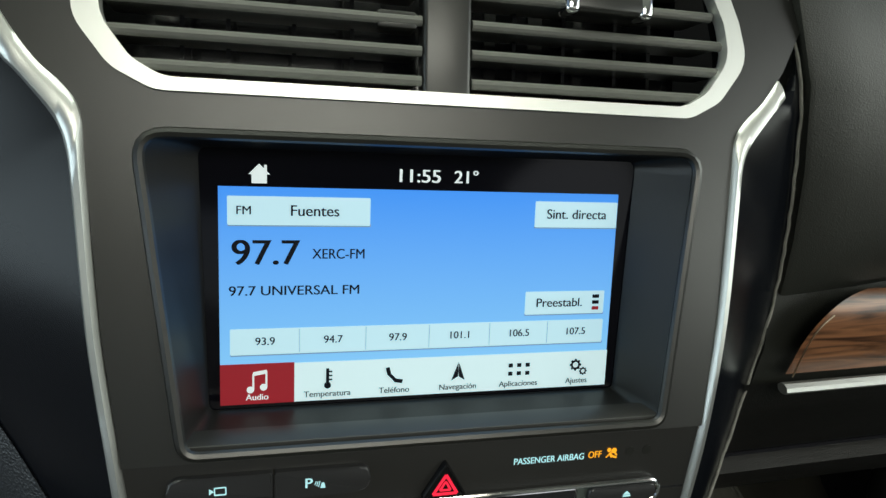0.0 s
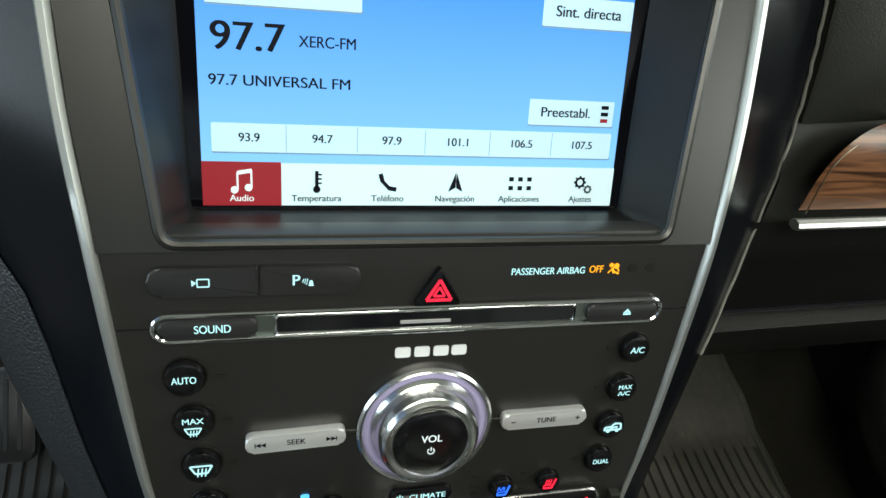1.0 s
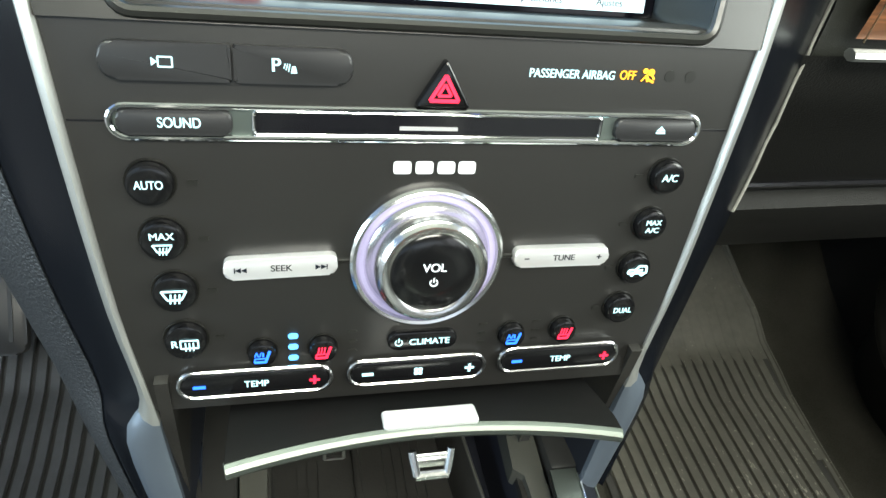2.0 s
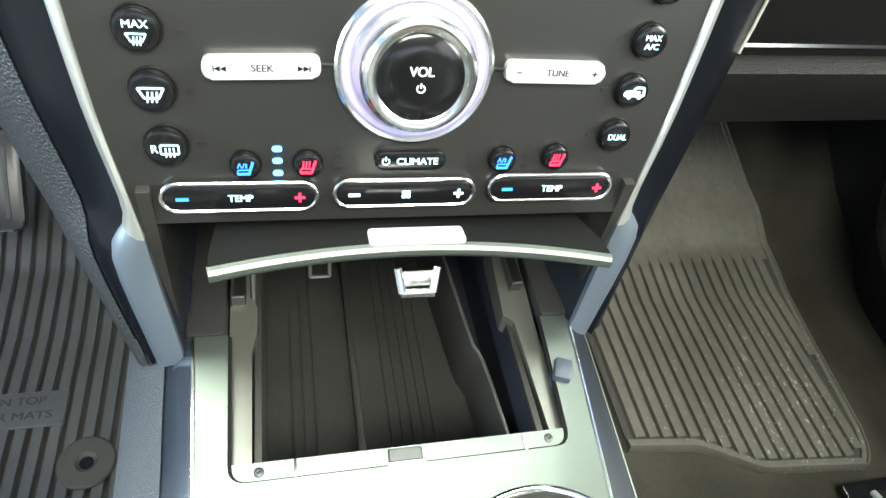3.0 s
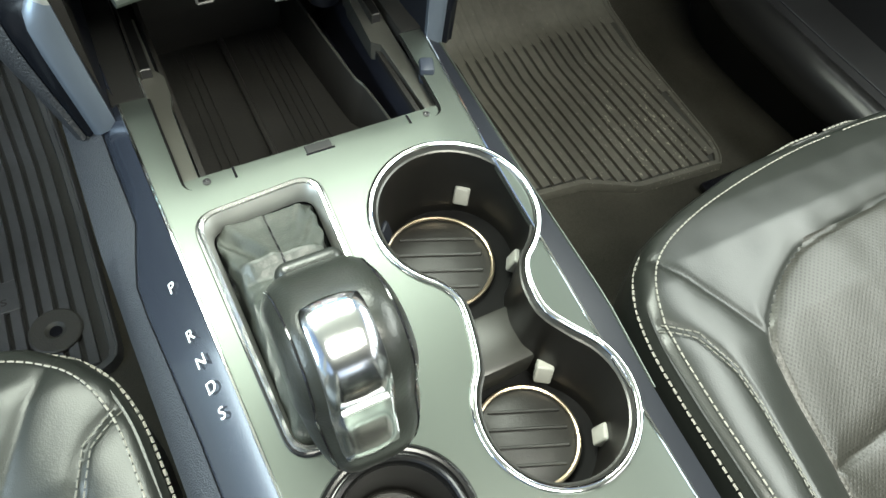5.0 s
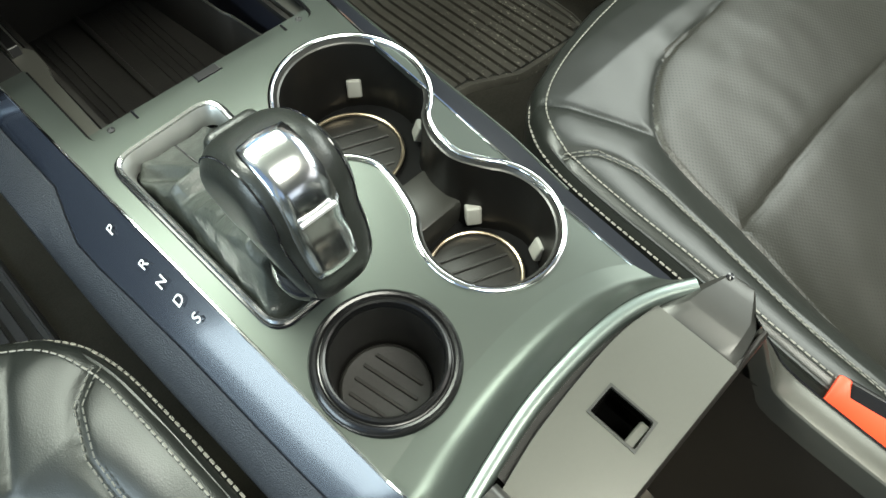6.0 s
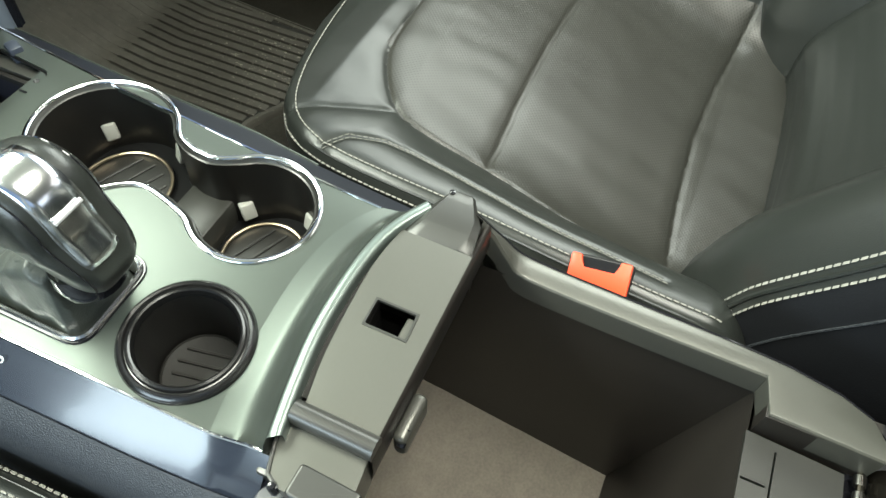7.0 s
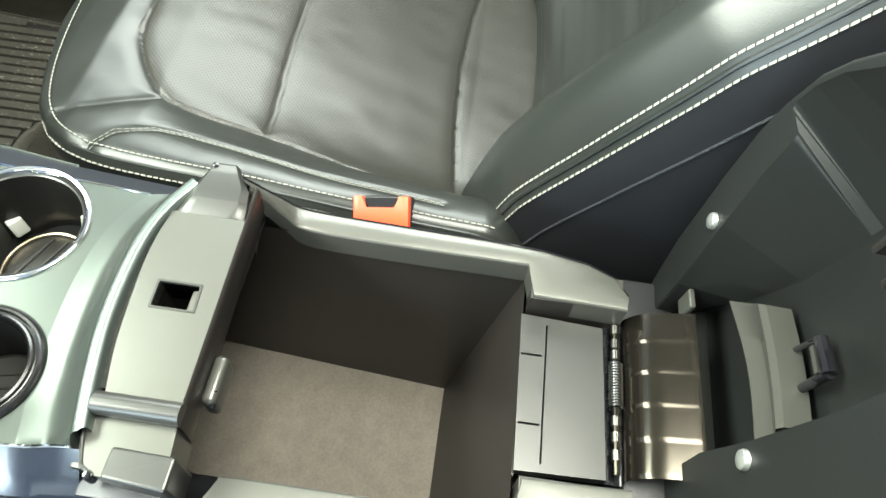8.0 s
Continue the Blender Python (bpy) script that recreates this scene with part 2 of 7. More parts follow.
def perforated(m):
    """Adds rows of small punched holes to a leather."""
    nt = m.node_tree
    b = nt.nodes["Principled BSDF"]
    tc = nt.nodes.new("ShaderNodeTexCoord")
    turn = nt.nodes.new("ShaderNodeMapping")
    turn.inputs["Rotation"].default_value = (0, 0, radians(45))
    nt.links.new(tc.outputs["Object"], turn.inputs[0])
    dots = nt.nodes.new("ShaderNodeTexVoronoi")
    dots.voronoi_dimensions = "2D"
    dots.inputs["Scale"].default_value, dots.inputs["Randomness"].default_value = 360, 0.0
    nt.links.new(turn.outputs[0], dots.inputs["Vector"])
    hole = nt.nodes.new("ShaderNodeMapRange")
    hole.inputs["From Min"].default_value, hole.inputs["From Max"].default_value = 0.20, 0.34
    hole.inputs["To Min"].default_value, hole.inputs["To Max"].default_value = 0.45, 1.0
    nt.links.new(dots.outputs["Distance"], hole.inputs[0])
    old = b.inputs["Base Color"].links[0].from_socket
    mul = nt.nodes.new("ShaderNodeVectorMath")
    mul.operation = "SCALE"
    nt.links.new(old, mul.inputs[0])
    nt.links.new(hole.outputs[0], mul.inputs["Scale"])
    nt.links.new(mul.outputs[0], b.inputs["Base Color"])
    relief = nt.nodes.new("ShaderNodeBump")
    relief.inputs["Strength"].default_value, relief.inputs["Distance"].default_value = 0.30, 0.0006
    nt.links.new(hole.outputs[0], relief.inputs["Height"])
    nt.links.new(relief.outputs[0], b.inputs["Normal"])
    return m


def dusted(m, place, reach):
    """Adds pale scuffs and grit along the ribs, densest round one place."""
    nt = m.node_tree
    b = nt.nodes["Principled BSDF"]
    tc = nt.nodes.new("ShaderNodeTexCoord")
    long = nt.nodes.new("ShaderNodeMapping")
    long.inputs["Scale"].default_value = (2.2, 1.0, 1.0)
    nt.links.new(tc.outputs["Object"], long.inputs[0])
    grit = nt.nodes.new("ShaderNodeTexNoise")
    grit.inputs["Scale"].default_value, grit.inputs["Detail"].default_value = 150, 4
    nt.links.new(long.outputs[0], grit.inputs["Vector"])
    away = nt.nodes.new("ShaderNodeVectorMath")
    away.operation = "DISTANCE"
    nt.links.new(tc.outputs["Object"], away.inputs[0])
    away.inputs[1].default_value = place
    limit = nt.nodes.new("ShaderNodeMapRange")
    limit.inputs["From Min"].default_value, limit.inputs["From Max"].default_value = 0.0, reach
    limit.inputs["To Min"].default_value, limit.inputs["To Max"].default_value = -0.57, -0.70
    nt.links.new(away.outputs["Value"], limit.inputs[0])
    over = nt.nodes.new("ShaderNodeMath")
    nt.links.new(grit.outputs[0], over.inputs[0])
    nt.links.new(limit.outputs[0], over.inputs[1])
    gain = nt.nodes.new("ShaderNodeMapRange")
    gain.inputs["From Min"].default_value, gain.inputs["From Max"].default_value = 0.0, 0.10
    gain.inputs["To Min"].default_value, gain.inputs["To Max"].default_value = 1.0, 4.2
    nt.links.new(over.outputs[0], gain.inputs[0])
    old = b.inputs["Base Color"].links[0].from_socket
    mul = nt.nodes.new("ShaderNodeVectorMath")
    mul.operation = "SCALE"
    nt.links.new(old, mul.inputs[0])
    nt.links.new(gain.outputs[0], mul.inputs["Scale"])
    nt.links.new(mul.outputs[0], b.inputs["Base Color"])


dusted(DUSTY, (0.52, 0.35, 0.11), 0.20)
UIBLUE = display_blue()
perforated(PERF)
WOOD = wood_material()


# ---------------------------------------------------------------- builders
def thing(name, label, category, m=None, group="", kind=""):
    ob = new(name)
    ob.empty_display_size = 0.02
    if m is not None:
        ob.matrix_world = m
    return tagged(ob, label, category, group, kind)


def part(name, bm, mat, parent=None, label="", sharp=0.6, m=None):
    """Links a bmesh as one mesh object, under its thing or part."""
    bmesh.ops.recalc_face_normals(bm, faces=bm.faces)
    for f in bm.faces:
        f.smooth = True
    for e in bm.edges:
        if len(e.link_faces) == 2 and e.calc_face_angle(0) > sharp:
            e.smooth = False
    me = bpy.data.meshes.new(name)
    bm.to_mesh(me)
    bm.free()
    me.materials.append(mat)
    ob = new(name, me)
    if parent is not None:
        ob.parent = parent
    if m is not None:
        ob.matrix_local = m
    return tagged(ob, label) if label else ob


def merge(bm, other):
    me = bpy.data.meshes.new("tmp")
    other.to_mesh(me)
    other.free()
    bm.from_mesh(me)
    bpy.data.meshes.remove(me)
    return bm


def box(x0, x1, y0, y1, z0, z1, bev=0.0, seg=2):
    bm = bmesh.new()
    bmesh.ops.create_cube(bm, size=1)
    for v in bm.verts:
        v.co = Vector(((x0 + x1) / 2 + v.co.x * (x1 - x0), (y0 + y1) / 2 + v.co.y * (y1 - y0), (z0 + z1) / 2 + v.co.z * (z1 - z0)))
    if bev:
        bmesh.ops.bevel(bm, geom=bm.edges[:], offset=bev, segments=seg, affect="EDGES", profile=0.5)
    return bm


def rounded(points, r, n=5):
    """A polygon with its corners rounded; r is one radius or one a corner."""
    out, count = [], len(points)
    for i, p in enumerate(points):
        p = Vector(p)
        a, b = Vector(points[i - 1]), Vector(points[(i + 1) % count])
        rad = r[i] if isinstance(r, (list, tuple)) else r
        da, db = (a - p).normalized(), (b - p).normalized()
        half = max(0.05, da.angle(db) / 2)
        back = min(rad / math.tan(half), 0.48 * (a - p).length, 0.48 * (b - p).length)
        if rad <= 0:
            out.append(tuple(p))
            continue
        s, e = p + da * back, p + db * back
        for k in range(n + 1):
            t = k / n
            out.append(tuple((1 - t) ** 2 * s + 2 * t * (1 - t) * p + t * t * e))
    return out


def pill(x0, x1, y0, y1, n=7):
    r = (y1 - y0) / 2
    c = (y0 + y1) / 2
    right = [(x1 - r + r * math.cos(a), c + r * math.sin(a)) for a in np.linspace(-math.pi / 2, math.pi / 2, n)]
    left = [(x0 + r + r * math.cos(a), c + r * math.sin(a)) for a in np.linspace(math.pi / 2, 3 * math.pi / 2, n)]
    return right + left


def circle(cx, cy, r, n=32):
    return [(cx + r * math.cos(a), cy + r * math.sin(a)) for a in np.linspace(0, 2 * math.pi, n, endpoint=False)]


def prism(poly, z0, z1, bev=0.0, seg=2):
    """A flat polygon pulled up from z0 to z1, with its upper edge bevelled."""
    bm = bmesh.new()
    top = bm.faces.new([bm.verts.new((x, y, z1)) for x, y in poly])
    low = [bm.verts.new((x, y, z0)) for x, y in poly]
    k = len(poly)
    for i in range(k):
        bm.faces.new((top.verts[i], low[i], low[(i + 1) % k], top.verts[(i + 1) % k]))
    bm.faces.new(low[::-1])
    if bev:
        bmesh.ops.bevel(bm, geom=list(top.edges), offset=bev, segments=seg, affect="EDGES", profile=0.5)
    return bm


def plate(outer, holes, z0, z1):
    """A plate with holes through it. z0, z1: numbers, or functions of x and y."""
    bm = bmesh.new()
    za = z0 if callable(z0) else (lambda x, y: z0)
    zb = z1 if callable(z1) else (lambda x, y: z1)
    edges, loops = [], []
    for loop in (outer, *holes):
        vs = [bm.verts.new((x, y, 0)) for x, y in loop]
        loops.append(vs)
        edges += [bm.edges.new((vs[i], vs[(i + 1) % len(vs)])) for i in range(len(vs))]
    bmesh.ops.triangle_fill(bm, use_beauty=True, use_dissolve=False, edges=edges)
    faces = bm.faces[:]
    low = {v: bm.verts.new((v.co.x, v.co.y, za(v.co.x, v.co.y))) for vs in loops for v in vs}
    for f in faces:
        bm.faces.new([low[v] for v in reversed(f.verts)])
    for vs in loops:
        for i in range(len(vs)):
            a, b = vs[i], vs[(i + 1) % len(vs)]
            bm.faces.new((a, b, low[b], low[a]))
    for vs in loops:
        for v in vs:
            v.co.z = zb(v.co.x, v.co.y)
    return bm


def loft(rows, closed=False, cap=False):
    """A skin over rows of points, all rows of one length. closed: each row is a ring."""
    bm = bmesh.new()
    vs = [[bm.verts.new(p) for p in row] for row in rows]
    n = len(rows[0])
    for a, b in zip(vs, vs[1:]):
        for i in range(n if closed else n - 1):
            j = (i + 1) % n
            bm.faces.new((a[i], a[j], b[j], b[i]))
    if cap:
        bm.faces.new(vs[0][::-1])
        bm.faces.new(vs[-1])
    return bm


def tube(path, r, closed=False, n=8, flat=1.0, up=(0, 0, 1)):
    """A round or flattened bar along a path; flat: height by width."""
    pts = [Vector(p) for p in path]
    rows, count = [], len(pts)
    for i, p in enumerate(pts):
        a = pts[i - 1] if (i or closed) else p
        b = pts[(i + 1) % count] if (i < count - 1 or closed) else p
        d = (b - a).normalized()
        side = d.cross(Vector(up))
        side = side.normalized() if side.length > 1e-5 else Vector((1, 0, 0))
        over = side.cross(d)
        rad = r[i] if isinstance(r, (list, tuple)) else r
        rows.append([p + side * rad * math.cos(t) + over * rad * flat * math.sin(t) for t in np.linspace(0, 2 * math.pi, n, endpoint=False)])
    if closed:
        rows.append(rows[0])
        bm = loft(rows, True)
        bmesh.ops.remove_doubles(bm, verts=bm.verts, dist=1e-7)
        return bm
    return loft(rows, True, True)


def lathe(profile, cx=0, cy=0, n=40, close=True):
    """A turned form from (radius, height) pairs."""
    bm = loft([[(cx + r * math.cos(a), cy + r * math.sin(a), z) for a in np.linspace(0, 2 * math.pi, n, endpoint=False)] for r, z in profile], True)
    if close and profile[-1][0] < 1e-3:
        bmesh.ops.remove_doubles(bm, verts=bm.verts, dist=1e-6)
    return bm


def smooth_path(points, times=2, closed=True):
    """Corner cutting."""
    pts = [Vector(p) for p in points]
    for _ in range(times):
        out = []
        k = len(pts)
        for i in range(k if closed else k - 1):
            a, b = pts[i], pts[(i + 1) % k]
            out += [a * 0.75 + b * 0.25, a * 0.25 + b * 0.75]
        pts = out if closed else [pts[0], *out, pts[-1]]
    return pts


def written(text, height, x, y, z, parent, mat, width=None, name="lettering", turn=0.0, align="CENTER", label=""):
    """Raised lettering, height metres tall, on a part's plane."""
    cu = bpy.data.curves.new("letters", "FONT")
    cu.body, cu.size, cu.extrude = text, height / 0.72, 0.0
    cu.align_x, cu.align_y = align, "CENTER"
    tmp = new("letters", cu)
    me = bpy.data.meshes.new_from_object(tmp.evaluated_get(bpy.context.evaluated_depsgraph_get()))
    bpy.data.objects.remove(tmp)
    bpy.data.curves.remove(cu)
    me.materials.clear()
    me.materials.append(mat)
    co = np.zeros(len(me.vertices) * 3)
    me.vertices.foreach_get("co", co)
    wide = np.ptp(co[0::3]) or 1
    bold = bmesh.new()
    for k, dx in enumerate((-0.022, 0.0, 0.022)):
        layer = bmesh.new()
        layer.from_mesh(me)
        merge(bold, shift(layer, Matrix.Translation((dx * height, 0, k * 0.00002))))
    bold.to_mesh(me)
    bold.free()
    ob = new(name, me)
    ob.parent = parent
    sx = width / wide if width else 1.0
    ob.matrix_local = pose(x, y, z, 0, 0, turn) @ Matrix.Diagonal((sx, 1, 1, 1))
    return tagged(ob, label) if label else ob


def shift(bm, m):
    bmesh.ops.transform(bm, matrix=m, verts=bm.verts)
    return bm


def stitches(line, lift=0.0012, gap=0.0050, long=0.0037, r=0.0006):
    """Short raised threads along a path of points."""
    bm = bmesh.new()
    pts = [Vector(p) for p in line]
    run = [0.0]
    for a, b in zip(pts, pts[1:]):
        run.append(run[-1] + (b - a).length)
    at = lambda d: Vector([float(np.interp(d, run, [p[i] for p in pts])) for i in range(3)])
    for d0 in np.arange(0, run[-1] - long, gap):
        p, q = at(d0), at(d0 + long)
        d = (q - p).normalized()
        side = d.cross(Vector((0, 0, 1))).normalized() * r
        upv, lift_v = Vector((0, 0, r)), Vector((0, 0, lift))
        vs = [bm.verts.new(v + lift_v) for v in (p - upv, p + side, p + upv * 0.6, p - side, q - upv, q + side, q + upv * 0.6, q - side)]
        for i in range(4):
            j = (i + 1) % 4
            bm.faces.new((vs[i], vs[j], vs[4 + j], vs[4 + i]))
        bm.faces.new(vs[:4][::-1])
        bm.faces.new(vs[4:])
    return bm


def smooth3(pts, m=4):
    """More points along a path, gliding through those given."""
    p = [Vector(q) for q in pts]
    p = [p[0] * 2 - p[1], *p, p[-1] * 2 - p[-2]]
    out = []
    for i in range(1, len(p) - 2):
        for k in range(m):
            t = k / m
            out.append(0.5 * (2 * p[i] + (p[i + 1] - p[i - 1]) * t + (2 * p[i - 1] - 5 * p[i] + 4 * p[i + 1] - p[i + 2]) * t * t + (3 * p[i] - p[i - 1] - 3 * p[i + 1] + p[i + 2]) * t ** 3))
    out.append(p[-2])
    return out


# ---------------------------------------------------------------- the cabin (setting)
def quad_wall(name, pts, mat, label, thick=0.02):
    """A slab on four corners, thick to its far side."""
    a = [Vector(p) for p in pts]
    nrm = (a[1] - a[0]).cross(a[3] - a[0]).normalized() * thick
    bm = bmesh.new()
    top = [bm.verts.new(p) for p in a]
    low = [bm.verts.new(p - nrm) for p in a]
    bm.faces.new(top)
    bm.faces.new(low[::-1])
    for i in range(4):
        j = (i + 1) % 4
        bm.faces.new((top[i], low[i], low[j], top[j]))
    ob = part(name, bm, mat)
    return tagged(ob, label, name.rstrip("_0123456789"), kind="structure")


ground = part("ground", box(-40, 40, -40, 40, -0.55, -0.45), GROUND)
tagged(ground, "pale paved ground outside the car", "ground", kind="structure")

FLOOR = 0.105
floor_bm = loft([[(x, y, z) for x in np.linspace(-0.8, 0.8, 33)] for y, z in
                 ((-1.6, FLOOR), (-0.8, FLOOR), (0.0, FLOOR), (0.3, FLOOR), (0.5, FLOOR), (0.58, FLOOR + 0.012), (0.66, FLOOR + 0.05), (0.95, FLOOR + 0.24), (1.0, FLOOR + 0.6))])
tagged(part("floor", floor_bm, CARPET), "dark black carpet covering the car floor", "carpet", kind="structure")

# roof, pillars and body that close the cabin
# the roof opening is made up to let the overhead fill lamp through
roof = part("ceiling", plate([(-0.62, 0.34), (-0.62, -1.6), (0.62, -1.6), (0.62, 0.34)], [rounded([(-0.27, -0.20), (-0.27, -0.54), (0.27, -0.54), (0.27, -0.20)], 0.04, 4)], 1.26, 1.29), HEADLINER)
tagged(roof, "pale grey fabric headliner with an added opening for the fill lamp", "ceiling", kind="structure")
for s, n in ((-1, 1), (1, 2)):
    if s > 0:
        quad_wall("wall_2", ((0.80, 1.0, 0.80), (0.80, -1.6, 0.80), (0.80, -1.6, 0.05), (0.80, 1.0, 0.05)), DOOR, "black passenger door panels and sill", 0.03)
    quad_wall("trim_%d" % n, ((s * 0.62, 0.27, 1.26), (s * 0.62, 0.20, 1.26), (s * 0.79, 0.80, 0.80), (s * 0.79, 0.92, 0.80)), HEADLINER, "grey windscreen pillar", 0.03)
    quad_wall("trim_%d" % (n + 2), ((s * 0.62, -0.42, 1.26), (s * 0.62, -0.56, 1.26), (s * 0.79, -0.62, 0.80), (s * 0.79, -0.46, 0.80)), HEADLINER, "grey door pillar", 0.03)
    quad_wall("trim_%d" % (n + 4), ((s * 0.62, -1.25, 1.26), (s * 0.62, -1.6, 1.26), (s * 0.79, -1.6, 0.80), (s * 0.79, -1.35, 0.80)), HEADLINER, "grey rear pillar", 0.03)
quad_wall("wall_1", ((-0.80, 1.0, 0.80), (-0.80, 0.36, 0.80), (-0.80, 0.36, 0.05), (-0.80, 1.0, 0.05)), DOOR, "black side trim ahead of the open driver door", 0.03)
quad_wall("wall_5", ((-0.80, -0.62, 0.80), (-0.80, -1.6, 0.80), (-0.80, -1.6, 0.05), (-0.80, -0.62, 0.05)), DOOR, "black rear door panel on the driver's side", 0.03)
quad_wall("wall_6", ((-0.80, 0.36, 0.20), (-0.80, -0.62, 0.20), (-0.80, -0.62, 0.05), (-0.80, 0.36, 0.05)), DOOR, "black sill under the open driver door", 0.03)
quad_wall("wall_3", ((-0.8, -1.6, 0.95), (0.8, -1.6, 0.95), (0.8, -1.6, 0.05), (-0.8, -1.6, 0.05)), DOOR, "dark tailgate trim", 0.03)
quad_wall("wall_4", ((-0.8, 1.0, 0.88), (0.8, 1.0, 0.88), (0.8, 1.0, 0.05), (-0.8, 1.0, 0.05)), DOOR, "dark bulkhead behind the dashboard", 0.03)

# ---------------------------------------------------------------- dashboard
dash = thing("dashboard", "black grained dashboard with walnut trim above the glovebox", "dashboard")


def dash_y(x):
    return 0.012 * math.sin((x - 0.15) * 3.0)


upper = [(0.336, 0.732), (0.322, 0.742), (0.318, 0.765), (0.321, 0.80), (0.330, 0.84), (0.348, 0.875), (0.38, 0.905), (0.45, 0.92), (0.95, 0.92)]
EDGE_Z, EDGE_X, EDGE_Y = (0.70, 0.735, 0.76, 0.80, 0.84, 0.872, 0.905, 0.92), (0.1955, 0.193, 0.1895, 0.1815, 0.1705, 0.158, 0.146, 0.14), (0.326, 0.327, 0.328, 0.331, 0.335, 0.344, 0.36, 0.39)
pad_rows = []
for y, z in upper:
    x0, y0 = float(np.interp(z, EDGE_Z, EDGE_X)), float(np.interp(z, EDGE_Z, EDGE_Y))
    if y > 0.4:
        y0 = y
    pad_rows.append([(x0, y0 + 0.02, z), (x0, y0 - 0.002, z)] + [(x, y0 - 0.003 + (y + dash_y(x) - y0 + 0.003) * min(1, (x - x0) / 0.10), z) for x in x0 + (0.80 - x0) * np.linspace(0.004, 1, 24)])
part("upper_pad", loft(pad_rows), DASH, dash, "soft grained upper dashboard pad")
low = [(0.316, 0.678), (0.318, 0.66), (0.330, 0.64), (0.352, 0.60), (0.372, 0.56), (0.384, 0.545), (0.372, 0.538), (0.378, 0.52), (0.42, 0.46), (0.60, 0.42), (0.95, 0.40)]
part("glovebox_panel", loft([[(x, y + dash_y(x), z) for x in np.linspace(0.145, 0.80, 24)] for y, z in low]), GLOVE, dash, "black glovebox face with a finger ledge")
part("glovebox_seam", tube([(x, 0.3705 + dash_y(x), 0.5605) for x in np.linspace(0.23, 0.80, 18)], 0.0022, n=6), GLOSS, dash)
# walnut strip with a curved inner end, and the bright line under it
wood_rows = []
for t in np.linspace(0, 1, 15):
    z = 0.690 + 0.0455 * math.sin(0.5 * math.pi * t)
    x0 = 0.2035 + 0.0700 * max(0, t - 0.20) ** 2
    bulge = 0.006 * math.sin(math.pi * t)
    wood_rows.append([(x, 0.309 + 0.012 * t - bulge + dash_y(x), z) for x in x0 + (0.80 - x0) * np.linspace(0, 1, 26)])
part("wood_trim", loft(wood_rows), WOOD, dash, "glossy striped walnut veneer trim")
part("bright_strip", tube([(x, 0.304 + dash_y(x), 0.6845) for x in np.linspace(0.200, 0.80, 22)], 0.0038, n=8, flat=0.75), SILVER, dash, "thin satin silver strip")
part("inlay_line", tube(smooth3([(0.2072, 0.3092, 0.6890), (0.2068, 0.3084, 0.7110), (0.2110, 0.3095, 0.7215), (0.2180, 0.3110, 0.7280)], 5), 0.0004, n=5), BRONZE, dash, "fine bright inlay line")
part("wood_backing", loft([[(x, y + dash_y(x), z) for x in np.linspace(0.193, 0.80, 20)] for y, z in ((0.318, 0.676), (0.319, 0.70), (0.335, 0.745))]), DASH, dash)
left = [(0.95, 0.92), (0.45, 0.93), (0.375, 0.905), (0.345, 0.86), (0.330, 0.80), (0.335, 0.72), (0.36, 0.64), (0.42, 0.56), (0.55, 0.50), (0.95, 0.46)]
part("driver_side_pad", loft([[(x, y, z) for x in np.linspace(-0.80, -0.165, 16)] for y, z in left]), DASH, dash, "black lower dashboard on the driver's side")
part("centre_top", loft([[(x, y, z) for x in np.linspace(-0.17, 0.17, 12)] for y, z in ((0.365, 0.893), (0.38, 0.905), (0.45, 0.93), (0.95, 0.92))]), DASH, dash)

# ---------------------------------------------------------------- centre stack: side wings and trim
stack = thing("centre_stack", "dark graphite centre stack with silver edge trims", "centre stack")
IN = [(0.165, 0.352, 0.866), (0.154, 0.3350, 0.8450), (0.1445, 0.3285, 0.8320), (0.1355, 0.3245, 0.8240), (0.1305, 0.3205, 0.8160), (0.1292, 0.3120, 0.7980),
      (0.1255, 0.2875, 0.7460), (0.1195, 0.2680, 0.7020), (0.1155, 0.2570, 0.6580), (0.1100, 0.2440, 0.6040), (0.1025, 0.2330, 0.5600), (0.0995, 0.2285, 0.5250), (0.0950, 0.2210, 0.4805)]
OUT = [(0.170, 0.350, 0.855), (0.1590, 0.3325, 0.8360), (0.1485, 0.3260, 0.8250), (0.1390, 0.3200, 0.8140), (0.1355, 0.3160, 0.8050), (0.1335, 0.3080, 0.7900),
       (0.1300, 0.2870, 0.7460), (0.1245, 0.2690, 0.7020), (0.1205, 0.2580, 0.6580), (0.1150, 0.2460, 0.6040), (0.1085, 0.2370, 0.5600), (0.1155, 0.2310, 0.5400), (0.1080, 0.2225, 0.4745)]
SEAM_L = [(0.205, 0.372, 0.885), (0.200, 0.352, 0.840), (0.1990, 0.345, 0.810), (0.1985, 0.339, 0.780), (0.1980, 0.335, 0.760), (0.1975, 0.331, 0.740), (0.1960, 0.326, 0.710),
          (0.1905, 0.320, 0.675), (0.1830, 0.309, 0.635), (0.1700, 0.293, 0.590), (0.1530, 0.273, 0.545), (0.1400, 0.257, 0.515), (0.1190, 0.2290, 0.470)]
SEAM = [(0.150, 0.354, 0.885), (0.1690, 0.3390, 0.840), (0.1780, 0.3360, 0.810), (0.1850, 0.3330, 0.780), (0.1885, 0.3310, 0.760), (0.1915, 0.3290, 0.740), (0.1935, 0.3260, 0.710),
        (0.1905, 0.320, 0.675), (0.1830, 0.309, 0.635), (0.1700, 0.293, 0.590), (0.1530, 0.273, 0.545), (0.1400, 0.257, 0.515), (0.1190, 0.2290, 0.470)]


